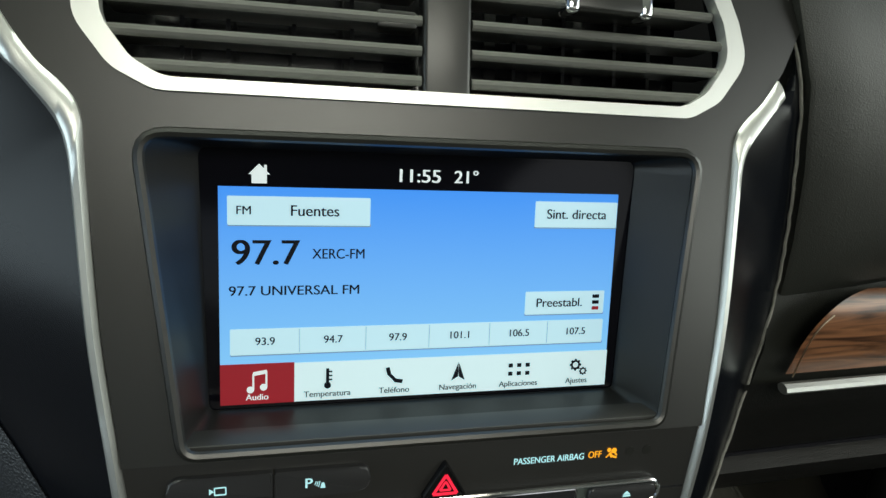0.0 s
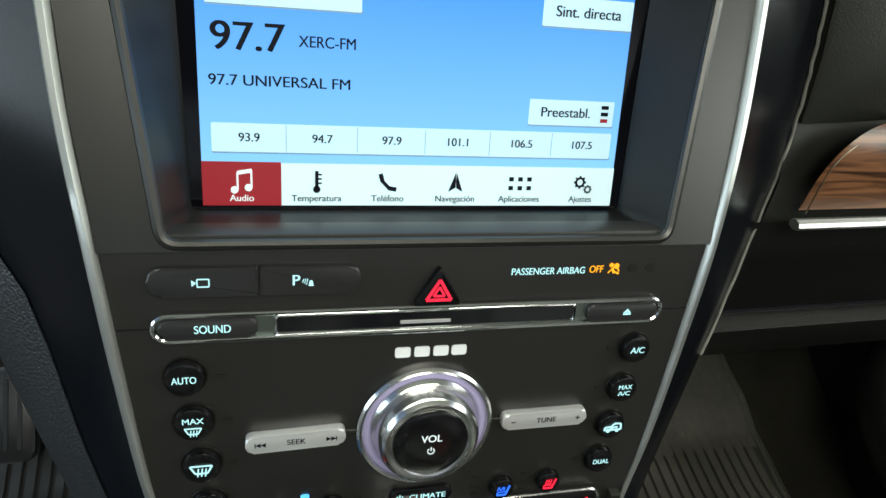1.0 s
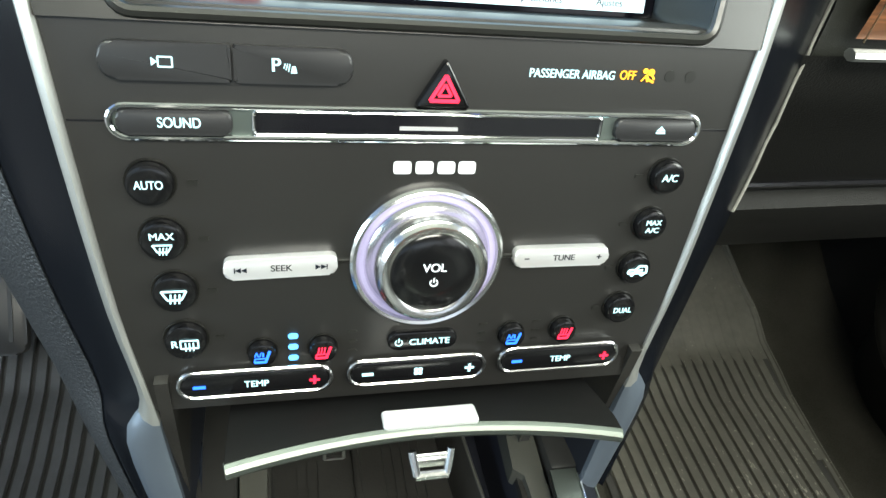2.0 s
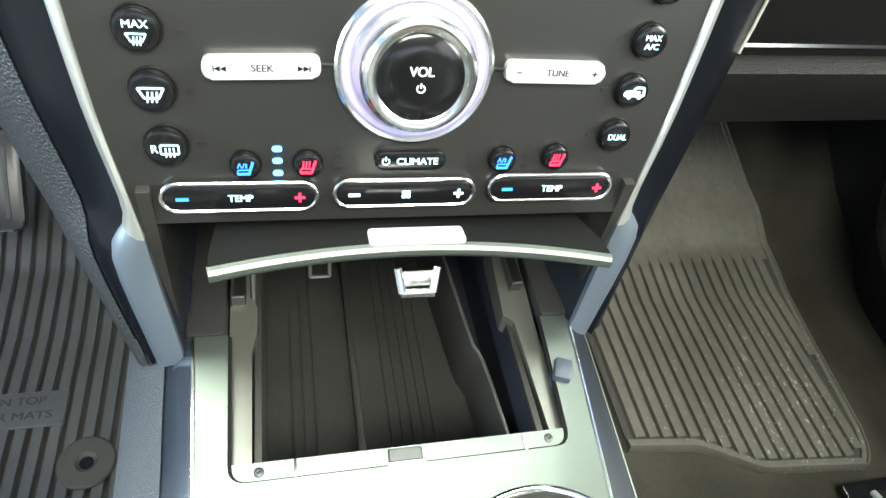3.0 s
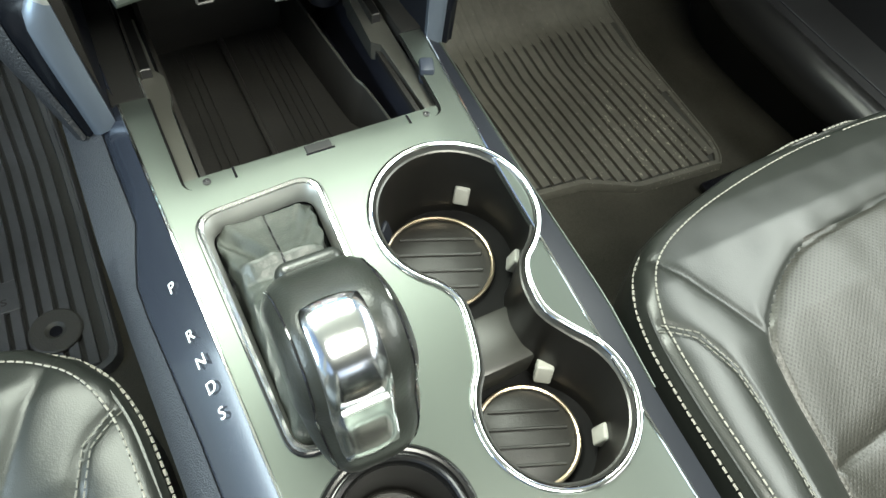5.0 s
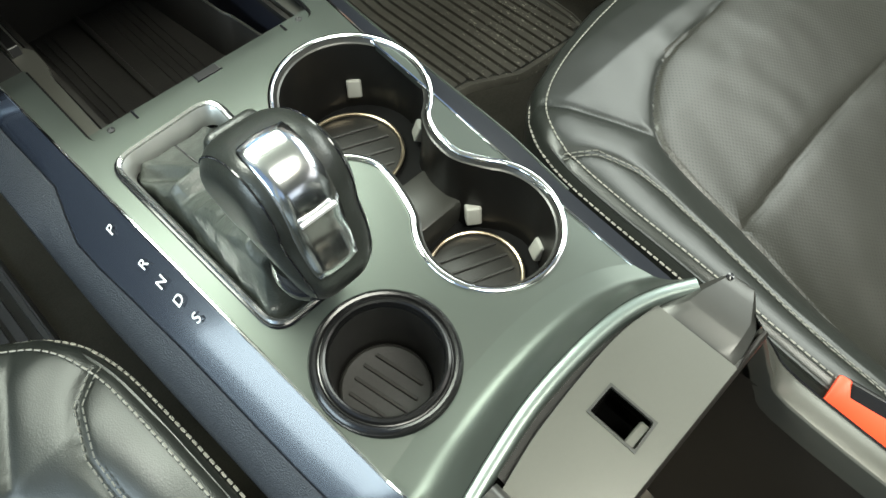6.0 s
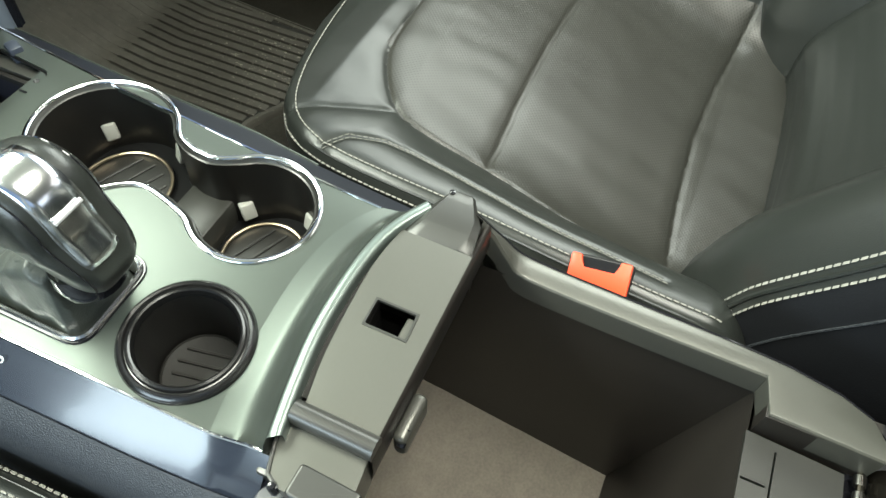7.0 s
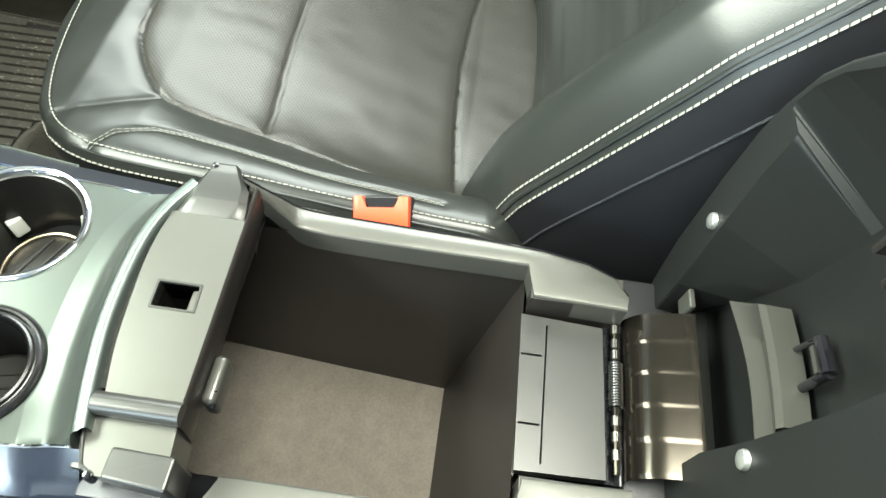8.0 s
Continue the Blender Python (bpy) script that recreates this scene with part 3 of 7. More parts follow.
ii, oo = smooth3(IN), smooth3(OUT)
for s in (-1, 1):
    ss = smooth3(SEAM if s > 0 else SEAM_L)
    f = lambda v, dy=0.0, dx=0.0: Vector((s * (v.x + dx), v.y + dy, v.z))
    rows = [[f(a, 0.004), f(a, -0.0012), f(a.lerp(b, 0.3), -0.0030), f(a.lerp(b, 0.75), -0.0026), f(b, 0.0002), f(b, 0.005)] for a, b in zip(ii, oo)]
    if s > 0:
        rows = rows[5:]
    k = 0 if s < 0 else -5
    k += next(i for i, b in enumerate(oo) if b.z < 0.5585)
    part("edge_trim", loft(rows[:k + 1]), SILVER, stack, "satin silver edge trim", sharp=0.9)
    part("lower_strut", loft(rows[k:]), STRUT, stack, "wide satin blue-grey lower strut", sharp=0.9)
    if s > 0:
        part("side_wing", loft([[f(b, 0.002), f(b.lerp(c, 0.35), -0.002), f(b.lerp(c, 0.75), 0.0), f(c), f(c, 0.012, 0.004), f(c, 0.08, 0.004)] for b, c in zip(oo, ss)]), WING, stack, "smooth dark side panel")
        part("wing_seam", tube([f(c + Vector((0.0004 * math.sin(i * 2.3), 0, 0)), -0.0008) for i, c in enumerate(ss) if c.z > 0.60], 0.0009, n=6), THREAD, stack, "pale dusty seam")
    else:
        mid = [b.lerp(c, float(np.interp(b.z, (0.655, 0.68, 0.71, 0.75), (0.42, 0.46, 0.68, 0.97)))) for b, c in zip(oo, ss)]
        part("side_wing", loft([[f(b, 0.002), f(b.lerp(c, 0.5), -0.001), f(c)] for b, c in zip(oo, mid)]), WING, stack, "smooth dark side panel")
        part("knee_pad", loft([[f(c, -0.001), f(c.lerp(d, 0.3), -0.0035), f(c.lerp(d, 0.75), -0.002), f(d, 0.004), f(d, 0.03, 0.004), f(d, 0.15, 0.004)] for c, d in zip(mid, ss)]), PAD, stack, "grained soft knee pad")
    # inner cheek under the panel
    part("cheek", loft([[f(a, 0.002), f(a, 0.03, -0.002), f(a, 0.14, -0.004)] for a in ii[-14:]]), NAVY, stack)

LOWER = pose(0, 0.235, 0.570, 90 - math.degrees(math.atan(0.25)), 0, 0)
UPPER = pose(0, 0.267, 0.704, 90 - math.degrees(math.atan(0.48)), 0, 0)
SCREEN = pose(0, 0.300, 0.700, 70, 0, 0)

# upper bezel: one plate with the openings of display and vents
BZ = rounded([(-0.0985, 0.0005), (0.0985, 0.0005), (0.1135, 0.1185), (-0.1135, 0.1185)], [0.007, 0.007, 0.010, 0.010], 5)
VENT = rounded([(-0.107, 0.133), (0.107, 0.133), (0.121, 0.1405), (0.1340, 0.1585), (0.1290, 0.1750), (0.1130, 0.2080), (-0.1130, 0.2080), (-0.1290, 0.1750), (-0.1340, 0.1585), (-0.121, 0.1405)], 0.016, 6)
VENT_IN = rounded([(-0.104, 0.1378), (0.104, 0.1378), (0.1145, 0.1440), (0.1250, 0.1590), (0.1215, 0.1740), (0.1060, 0.2030), (-0.1060, 0.2030), (-0.1215, 0.1740), (-0.1250, 0.1590), (-0.1145, 0.1440)], 0.016, 6)
edge = [(0.119, -0.002), (0.1250, 0.046), (0.1292, 0.104), (0.1310, 0.124), (0.1365, 0.133), (0.1450, 0.142), (0.1545, 0.156), (0.165, 0.180), (0.165, 0.216)]
outline = edge + [(-x, y) for x, y in reversed(edge)]
part("upper_bezel", plate(outline, [BZ, VENT], -0.006, 0.0), BEZEL, stack, "dark satin surround of display and vents", m=UPPER)
rim = rounded([(-0.0985, 0.0005), (0.0985, 0.0005), (0.1135, 0.1185), (-0.1135, 0.1185)], [0.007, 0.007, 0.010, 0.010], 5)
part("bezel_lip", tube([(x, y, 0.0003) for x, y in rim], 0.0021, True, 8), BEZEL, stack, "raised rounded lip round the display", m=UPPER)
# recess walls from the lip to the display glass
inner = rounded([(-0.0915, -0.002), (0.0915, -0.002), (0.0945, 0.1055), (-0.0945, 0.1055)], [0.003, 0.003, 0.004, 0.004], 5)
deep = [SCREEN @ Vector((x, y, 0.0005)) for x, y in inner]
near = [UPPER @ Vector((x, y, -0.0005)) for x, y in BZ]
part("display_recess", loft([near, [a.lerp(b, 0.15) + Vector((0, 0.001, 0)) for a, b in zip(near, deep)], [a.lerp(b, 0.9) for a, b in zip(near, deep)], deep], True), RECESS, stack, "sloping smooth walls of the display recess", sharp=0.5)

# ---------------------------------------------------------------- air vents
for s, lab in ((-1, "air vent with dark horizontal slats"), (1, "air vent with dark slats and a chrome slider")):
    vent = thing("air_vent", lab, "air vent", UPPER, group="centre air vents")
    for v, tilt in ((0.1430, 0), (0.1545, 0), (0.1660, 0), (0.1780, 0), (0.1905, 0)):
        x1 = 0.1125 + (v - 0.14) * 1.0 if v < 0.16 else 0.1275 - (v - 0.16) * 0.45
        sl = box(0.0100, x1, -0.0160, 0.0085, -0.0010, 0.0010, 0.0009, 2)
        merge(sl, tube([(0.0102, 0.0078, 0), (x1 - 0.001, 0.0078, 0)], 0.0021, n=10))
        shift(sl, Matrix.Diagonal((s, 1, 1, 1)))
        part("slat", sl, SLAT, vent, m=pose(0, v, -0.011, 93, 0, 0))
    for u in (0.035, 0.058, 0.083, 0.100):
        part("blade", box(s * u - 0.0008, s * u + 0.0008, 0.135, 0.205, -0.045, -0.022), GLOSS, vent)
    part("duct", shift(box(0.0, 0.135, 0.125, 0.212, -0.062, -0.056), Matrix.Diagonal((s, 1, 1, 1))), GLOSS, vent)
    part("duct_floor", shift(box(0.0, 0.135, 0.125, 0.1285, -0.060, -0.008), Matrix.Diagonal((s, 1, 1, 1))), BEZEL, vent)
    if s > 0:
        knob = part("slider", box(0.049, 0.085, 0.1735, 0.1815, -0.006, 0.004, 0.002, 3), BEZEL, vent)
        part("slider_end", box(0.0475, 0.0535, 0.1725, 0.1825, -0.006, 0.0045, 0.002, 3), CHROME, knob, "chrome slider end")
        part("slider_end", box(0.0805, 0.0865, 0.1725, 0.1825, -0.006, 0.0045, 0.002, 3), CHROME, knob, "chrome slider end")
    else:
        part("slider", box(-0.028, -0.012, 0.1620, 0.1690, -0.008, -0.002, 0.0015, 2), BEZEL, vent)
vent_frame = thing("vent_frame", "bright satin silver frame round both centre vents", "vent frame", UPPER)
fr = plate(VENT, [VENT_IN], -0.004, 0.0022)
part("frame", fr, FRAMESILVER, vent_frame)
part("divider", box(-0.0098, 0.0098, 0.1345, 0.206, -0.012, -0.001, 0.002, 3), BEZEL, vent_frame, "dark bar between the two vents")

# ---------------------------------------------------------------- display
display = thing("touch_display", "lit touch display with a blue radio page", "display", SCREEN)
part("glass", box(-0.0965, 0.0965, -0.004, 0.108, -0.004, 0.0), GLASS, display, "black glossy glass")


def tile(x0, x1, y0, y1, mat, name="tile", z=0.0006, r=0.0006, label=""):
    return part(name, prism(rounded([(x0, y0), (x1, y0), (x1, y1), (x0, y1)], r, 3), z - 0.0003, z), mat, display, label)


tile(-0.0872, 0.0872, 0.0, 0.0905, UIBLUE, "background", 0.0004, 0, "glowing blue background")
for x0, x1, y0, y1 in ((-0.0838, -0.0268, 0.0752, 0.0868), (0.0468, 0.0868, 0.0752, 0.0868), (0.0445, 0.0835, 0.0352, 0.0458), (-0.0832, 0.0838, 0.0212, 0.0322)):
    tile(x0, x1 + 0.0004, y0 - 0.0006, y0 + 0.001, UIEDGE, "key_shade", 0.00075)
    tile(x0, x1, y0, y1, UIBAR, "key", 0.0010, 0.0006, "pale on-screen key")
tile(-0.0574, 0.0872, 0.0, 0.0170, UIWHITE, "tab_bar", 0.0010, 0.0)
tile(-0.0872, -0.0574, 0.0, 0.0174, UIRED, "audio_tab", 0.0012, 0.0, "dark red selected tab")
for i in range(1, 6):
    x = -0.0832 + i * 0.167 / 6
    tile(x - 0.0001, x + 0.0001, 0.0217, 0.0318, UIEDGE, "divider", 0.0012, 0)
for i, t in enumerate(("93.9", "94.7", "97.9", "101.1", "106.5", "107.5")):
    written(t, 0.0034, -0.0832 + (i + 0.5) * 0.167 / 6, 0.0268, 0.0014, display, UIDARK)
for i, t in enumerate(("Audio", "Temperatura", "Teléfono", "Navegación", "Aplicaciones", "Ajustes")):
    written(t, 0.0027, -0.0725 + i * 0.0289, 0.0030, 0.0016, display, UITEXT if i == 0 else UIDARK)
written("FM", 0.0036, -0.0775, 0.0810, 0.0014, display, UIDARK)
written("Fuentes", 0.0046, -0.0495, 0.0810, 0.0014, display, UIDARK)
written("Sint. directa", 0.0044, 0.0668, 0.0810, 0.0014, display, UIDARK)
written("Preestabl.", 0.0042, 0.0610, 0.0405, 0.0014, display, UIDARK)
for k, (y, c) in enumerate(((0.0433, UIDARK), (0.0405, UIDARK), (0.0377, UIRED))):
    tile(0.0775, 0.0808, y - 0.0008, y + 0.0008, c, "menu_bar", 0.0014, 0)
written("97.7", 0.0105, -0.0690, 0.0635, 0.0010, display, UIDARK, width=0.0265)
written("XERC-FM", 0.0043, -0.0395, 0.0632, 0.0010, display, UIDARK, width=0.0215)
written("97.7 UNIVERSAL FM", 0.0041, -0.0570, 0.0480, 0.0010, display, UIDARK, width=0.0525)
written("11:55", 0.0056, -0.0065, 0.0962, 0.0006, display, UITEXT, width=0.0175)
written("21°", 0.0054, 0.0145, 0.0962, 0.0006, display, UITEXT, width=0.0105)


def icon(polys, x, y, z, parent, mat, size=1.0, name="icon", turn=0.0, label=""):
    """Flat signs from polygons."""
    bm = bmesh.new()
    for p in polys:
        merge(bm, prism([(px * size, py * size) for px, py in p], 0, 0.0002))
    return part(name, bm, mat, parent, label, m=pose(x, y, z, 0, 0, turn))


def rect(x0, x1, y0, y1):
    return [(x0, y0), (x1, y0), (x1, y1), (x0, y1)]


def bar(ax, ay, bx, by, w):
    d = Vector((bx - ax, by - ay)).normalized() * w / 2
    return [(ax - d.y, ay + d.x), (ax + d.y, ay - d.x), (bx + d.y, by - d.x), (bx - d.y, by + d.x)]


HOUSE = [[(-1, 0), (1, 0), (0, 1)], rect(-0.7, 0.7, -0.85, 0.05), rect(0.45, 0.7, 0.2, 0.9)]
NOTE = [circle(-0.6, -0.75, 0.32, 12), circle(0.55, -0.55, 0.32, 12), bar(-0.34, -0.75, -0.34, 0.75, 0.16), bar(0.8, -0.55, 0.8, 0.95, 0.16), bar(-0.34, 0.72, 0.85, 0.92, 0.34)]
THERMO = [circle(0, -0.7, 0.34, 12), rect(-0.15, 0.15, -0.7, 1.0), rect(0.15, 0.45, 0.6, 0.75), rect(0.15, 0.45, 0.2, 0.35), rect(0.15, 0.45, -0.2, -0.05)]
PHONE = [bar(-0.75, 0.85, -0.55, 0.1, 0.42), bar(-0.62, 0.2, 0.15, -0.6, 0.36), bar(0.0, -0.55, 0.85, -0.7, 0.42)]
ARROW = [[(0, 1.1), (-0.75, -0.9), (0, -0.45)], [(0.08, 1.0), (0.75, -0.9), (0.08, -0.5), (0.02, 0.1)]]
DOTS = [rect(x - 0.22, x + 0.22, y - 0.2, y + 0.2) for x in (-0.9, 0, 0.9) for y in (-0.42, 0.42)]
gear = lambda cx, cy, r: [bar(cx + 0.6 * r * math.cos(a), cy + 0.6 * r * math.sin(a), cx + 1.25 * r * math.cos(a), cy + 1.25 * r * math.sin(a), 0.42 * r) for a in np.arange(0, 6.2, math.pi / 4)] + \
    [[(cx + r * math.cos(a), cy + r * math.sin(a)), (cx + r * math.cos(b), cy + r * math.sin(b)), (cx + 0.6 * r * math.cos(b), cy + 0.6 * r * math.sin(b)), (cx + 0.6 * r * math.cos(a), cy + 0.6 * r * math.sin(a))] for a, b in zip(np.arange(0, 6.2, 0.3927), np.arange(0.3927, 6.4, 0.3927))]
icon(HOUSE, -0.0715, 0.0955, 0.0006, display, UITEXT, 0.0042, "home_icon")
for i, (sh, sz) in enumerate(((NOTE, 0.0046), (THERMO, 0.0044), (PHONE, 0.0042), (ARROW, 0.0042), (DOTS, 0.0046), (gear(-0.2, 0.2, 0.55) + gear(0.75, -0.55, 0.38), 0.0042))):
    icon(sh, -0.0725 + i * 0.0289, 0.0098, 0.0015, display, UITEXT if i == 0 else UIDARK, sz, "tab_icon")

# ---------------------------------------------------------------- control panel
panel = thing("control_panel", "graphite control panel with lit climate and audio buttons", "control panel", LOWER)
half = [(0.1055, -0.0125), (0.1100, 0.035), (0.1155, 0.091), (0.1192, 0.136), (0.1195, 0.1415)]
body = half + [(-x, y) for x, y in reversed(half)]
part("face", prism(body, -0.012, 0.0, 0.0012, 2), PANEL, panel, "flat graphite face")
part("face_joint", box(-0.116, -0.1050, 0.1045, 0.1052, -0.001, 0.0002), GLOSS, panel)
part("face_joint", box(0.1025, 0.116, 0.1045, 0.1052, -0.001, 0.0002), GLOSS, panel)


def mini(polys, x, y, mat, size, name="icon", z=0.0048):
    return icon(polys, x, y, z, panel, mat, size, name)


def button(x, y, r, name="round_button"):
    part("button_well", lathe([(r * 1.12, 0.0003), (r * 1.10, 0.0010), (r * 1.02, 0.0008), (r * 0.98, 0.0003)], x, y, 28), BEZEL, panel)
    return part(name, lathe([(r, -0.001), (r, 0.0030), (r * 0.94, 0.0040), (r * 0.75, 0.0045), (r * 0.3, 0.0043), (0.0001, 0.0042)], x, y, 32), BUTTON, panel, "glossy round black button")


SHIELD = [bar(-1, 0.45, 1, 0.45, 0.16), bar(-1, 0.45, -0.55, -0.4, 0.16), bar(1, 0.45, 0.55, -0.4, 0.16), bar(-0.55, -0.4, 0.55, -0.4, 0.16)] + [bar(x, -0.75, x + 0.1, 0.15, 0.13) for x in (-0.35, 0, 0.35)]
REARW = [bar(-0.9, 0.5, 0.9, 0.5, 0.16), bar(-0.9, -0.5, 0.9, -0.5, 0.16), bar(-0.9, -0.5, -0.9, 0.5, 0.16), bar(0.9, -0.5, 0.9, 0.5, 0.16)] + [bar(x, -0.85, x, 0.2, 0.14) for x in (-0.4, 0, 0.4)]
CARSIDE = [bar(-1, -0.25, 1, -0.25, 0.2), bar(-1, -0.25, -0.9, 0.1, 0.2), bar(-0.9, 0.1, -0.2, 0.15, 0.2), bar(-0.2, 0.15, 0.15, 0.55, 0.2), bar(0.15, 0.55, 0.9, 0.5, 0.2), bar(0.9, 0.5, 1, -0.25, 0.2), bar(-0.35, -0.02, 0.55, 0.1, 0.2), circle(-0.5, -0.35, 0.24, 10), circle(0.55, -0.35, 0.24, 10)]
SEATICON = [bar(-0.9, -0.7, 0.45, -0.7, 0.3), bar(0.35, -0.75, 0.85, 0.8, 0.3), bar(-0.9, -0.7, -0.8, -0.2, 0.16), bar(-0.8, -0.2, 0.35, -0.2, 0.14)]
HEAT = [bar(x, -0.1, x + 0.14, 0.75, 0.16) for x in (-0.62, -0.27, 0.08)]
COOL = [bar(-0.85, 0.05, -0.62, 0.65, 0.13), bar(-0.62, 0.65, -0.42, 0.05, 0.13), bar(-0.30, 0.05, -0.1, 0.65, 0.12), bar(0.1, 0.05, 0.1, 0.6, 0.2)]
PWR = [bar(0, 0.0, 0, 0.95, 0.22)] + [bar(0.75 * math.sin(a), 0.75 * math.cos(a) - 0.1, 0.75 * math.sin(a + 0.55), 0.75 * math.cos(a + 0.55) - 0.1, 0.2) for a in np.arange(0.6, 5.4, 0.5)]

for x, y in ((-0.0940, 0.0845), (-0.0920, 0.0640), (-0.0900, 0.0430), (-0.0880, 0.0220)):
    button(x, y, 0.0074)
for x, y in ((0.0940, 0.0865), (0.0918, 0.0660), (0.0896, 0.0460), (0.0872, 0.0265)):
    button(x, y, 0.0066)
for x, y in ((-0.0810, 0.0840), (-0.0790, 0.0630), (-0.0775, 0.0420), (-0.0760, 0.0215), (0.0830, 0.086), (0.0810, 0.0655), (0.0790, 0.0455), (0.0770, 0.026)):
    part("status_mark", prism(rect(x - 0.0016, x + 0.0016, y - 0.0008, y + 0.0008), 0, 0.0004), BEZEL, panel)
written("AUTO", 0.0030, -0.0940, 0.0848, 0.0047, panel, ICEGLOW, width=0.0088)
written("MAX", 0.0026, -0.0920, 0.0662, 0.0047, panel, ICEGLOW, width=0.0078)
mini(SHIELD, -0.0920, 0.0618, ICEGLOW, 0.0031)
mini(SHIELD, -0.0900, 0.0430, ICEGLOW, 0.0042)
written("R", 0.0030, -0.0918, 0.0220, 0.0047, panel, ICEGLOW)
mini(REARW, -0.0866, 0.0220, ICEGLOW, 0.0034)
written("A/C", 0.0030, 0.0940, 0.0867, 0.0047, panel, ICEGLOW, width=0.0066)
written("MAX", 0.0023, 0.0918, 0.0677, 0.0047, panel, ICEGLOW, width=0.0066)
written("A/C", 0.0023, 0.0918, 0.0644, 0.0047, panel, ICEGLOW, width=0.0060)
mini(CARSIDE, 0.0896, 0.0460, ICEGLOW, 0.0042)
written("DUAL", 0.0026, 0.0872, 0.0267, 0.0047, panel, ICEGLOW, width=0.0080)

# heated and cooled seat buttons
for x, y, mat, sign in ((-0.0610, 0.0142, BLUEGLOW, COOL), (-0.0380, 0.0145, REDGLOW, HEAT), (0.0400, 0.0157, BLUEGLOW, COOL), (0.0628, 0.0168, REDGLOW, HEAT)):
    button(x, y, 0.0054, "seat_button")
    mini(SEATICON + sign, x, y, mat, 0.0033)
for y in (0.0098, 0.0150, 0.0200):
    part("blue_led", prism(pill(-0.0512, -0.0474, y - 0.0011, y + 0.0011), 0, 0.0006), BLUELED, panel, "lit blue lamp")
for x in (-0.0262, 0.0275, 0.0512):
    for k in range(3):
        part("unlit_lamp", prism(pill(x - 0.0017, x + 0.0017, 0.0108 + k * 0.0045, 0.0122 + k * 0.0045), 0, 0.0004), BEZEL, panel)
part("climate_key", prism(pill(-0.0125, 0.0165, 0.0112, 0.0200), 0, 0.0026, 0.001, 2), BUTTON, panel, "small black rounded key")
mini(PWR, -0.0080, 0.0158, ICEGLOW, 0.0019, z=0.0028)
written("CLIMATE", 0.0029, 0.0046, 0.0155, 0.0029, panel, ICEGLOW, width=0.0165)
# rocker keys with chrome rims
for x0, x1, y in ((-0.0935, -0.0338, 0.0002), (-0.0285, 0.0305, 0.0008), (0.0355, 0.0922, 0.0022)):
    part("rocker_rim", tube([(px, py, 0.0016) for px, py in pill(x0 + 0.0008, x1 - 0.0008, y - 0.0060, y + 0.0060, 13)], 0.0010, True, 10), DULL_CHROME, panel, "thin chrome rim")
    part("rocker_key", prism(pill(x0 + 0.0016, x1 - 0.0016, y - 0.0052, y + 0.0052, 9), 0, 0.0026, 0.0008, 2), BUTTON, panel, "long black rocker key")
    xm = (x0 + x1) / 2
    minus, plus = (BLUEGLOW, REDGLOW) if x0 < -0.05 or x0 > 0.03 else (ICEGLOW, ICEGLOW)
    mini([rect(-1, 1, -0.28, 0.28)], x0 + 0.0085, y, minus, 0.0023, z=0.0029)
    mini([rect(-1, 1, -0.26, 0.26), rect(-0.26, 0.26, -1, 1)], x1 - 0.0075, y, plus, 0.0020, z=0.0029)
    if minus is BLUEGLOW:
        written("TEMP", 0.0030, xm, y, 0.0030, panel, ICEGLOW, width=0.0092)
    else:
        mini([circle(0.55 * math.cos(a), 0.55 * math.sin(a), 0.40, 10) for a in (0.785, 2.356, 3.927, 5.498)], xm, y, ICEGLOW, 0.0023, z=0.0029)

# seek and tune bars
part("seek_bar", prism(rounded([(-0.0730, 0.0478), (-0.0330, 0.0490), (-0.0330, 0.0570), (-0.0730, 0.0558)], 0.0030, 5), 0, 0.0040, 0.0012, 3), SEEKBAR, panel, "bright satin metal bar")
part("tune_bar", prism(rounded([(0.0355, 0.0490), (0.0755, 0.0490), (0.0755, 0.0570), (0.0355, 0.0570)], 0.0030, 5), 0, 0.0040, 0.0012, 3), SEEKBAR, panel, "bright satin metal bar")
written("SEEK", 0.0026, -0.0530, 0.0524, 0.0042, panel, UIDARK)
written("TUNE", 0.0026, 0.0560, 0.0530, 0.0042, panel, UIDARK)
SKIP = [[(-1, 0), (0, 0.5), (0, -0.5)], [(0, 0), (1, 0.5), (1, -0.5)], bar(-1.1, -0.5, -1.1, 0.5, 0.2)]
mini(SKIP, -0.0670, 0.0520, UIDARK, 0.0020, z=0.0041)
mini([[(-x, y) for x, y in p] for p in SKIP], -0.0390, 0.0526, UIDARK, 0.0020, z=0.0041)
mini([rect(-1, 1, -0.2, 0.2)], 0.0405, 0.0530, UIDARK, 0.0010, z=0.0041)
mini([rect(-1, 1, -0.2, 0.2), rect(-0.2, 0.2, -1, 1)], 0.0712, 0.0530, UIDARK, 0.0010, z=0.0041)
part("ridge", box(-0.034, 0.036, 0.0520, 0.0536, -0.001, 0.0010, 0.0004, 1), BEZEL, panel)
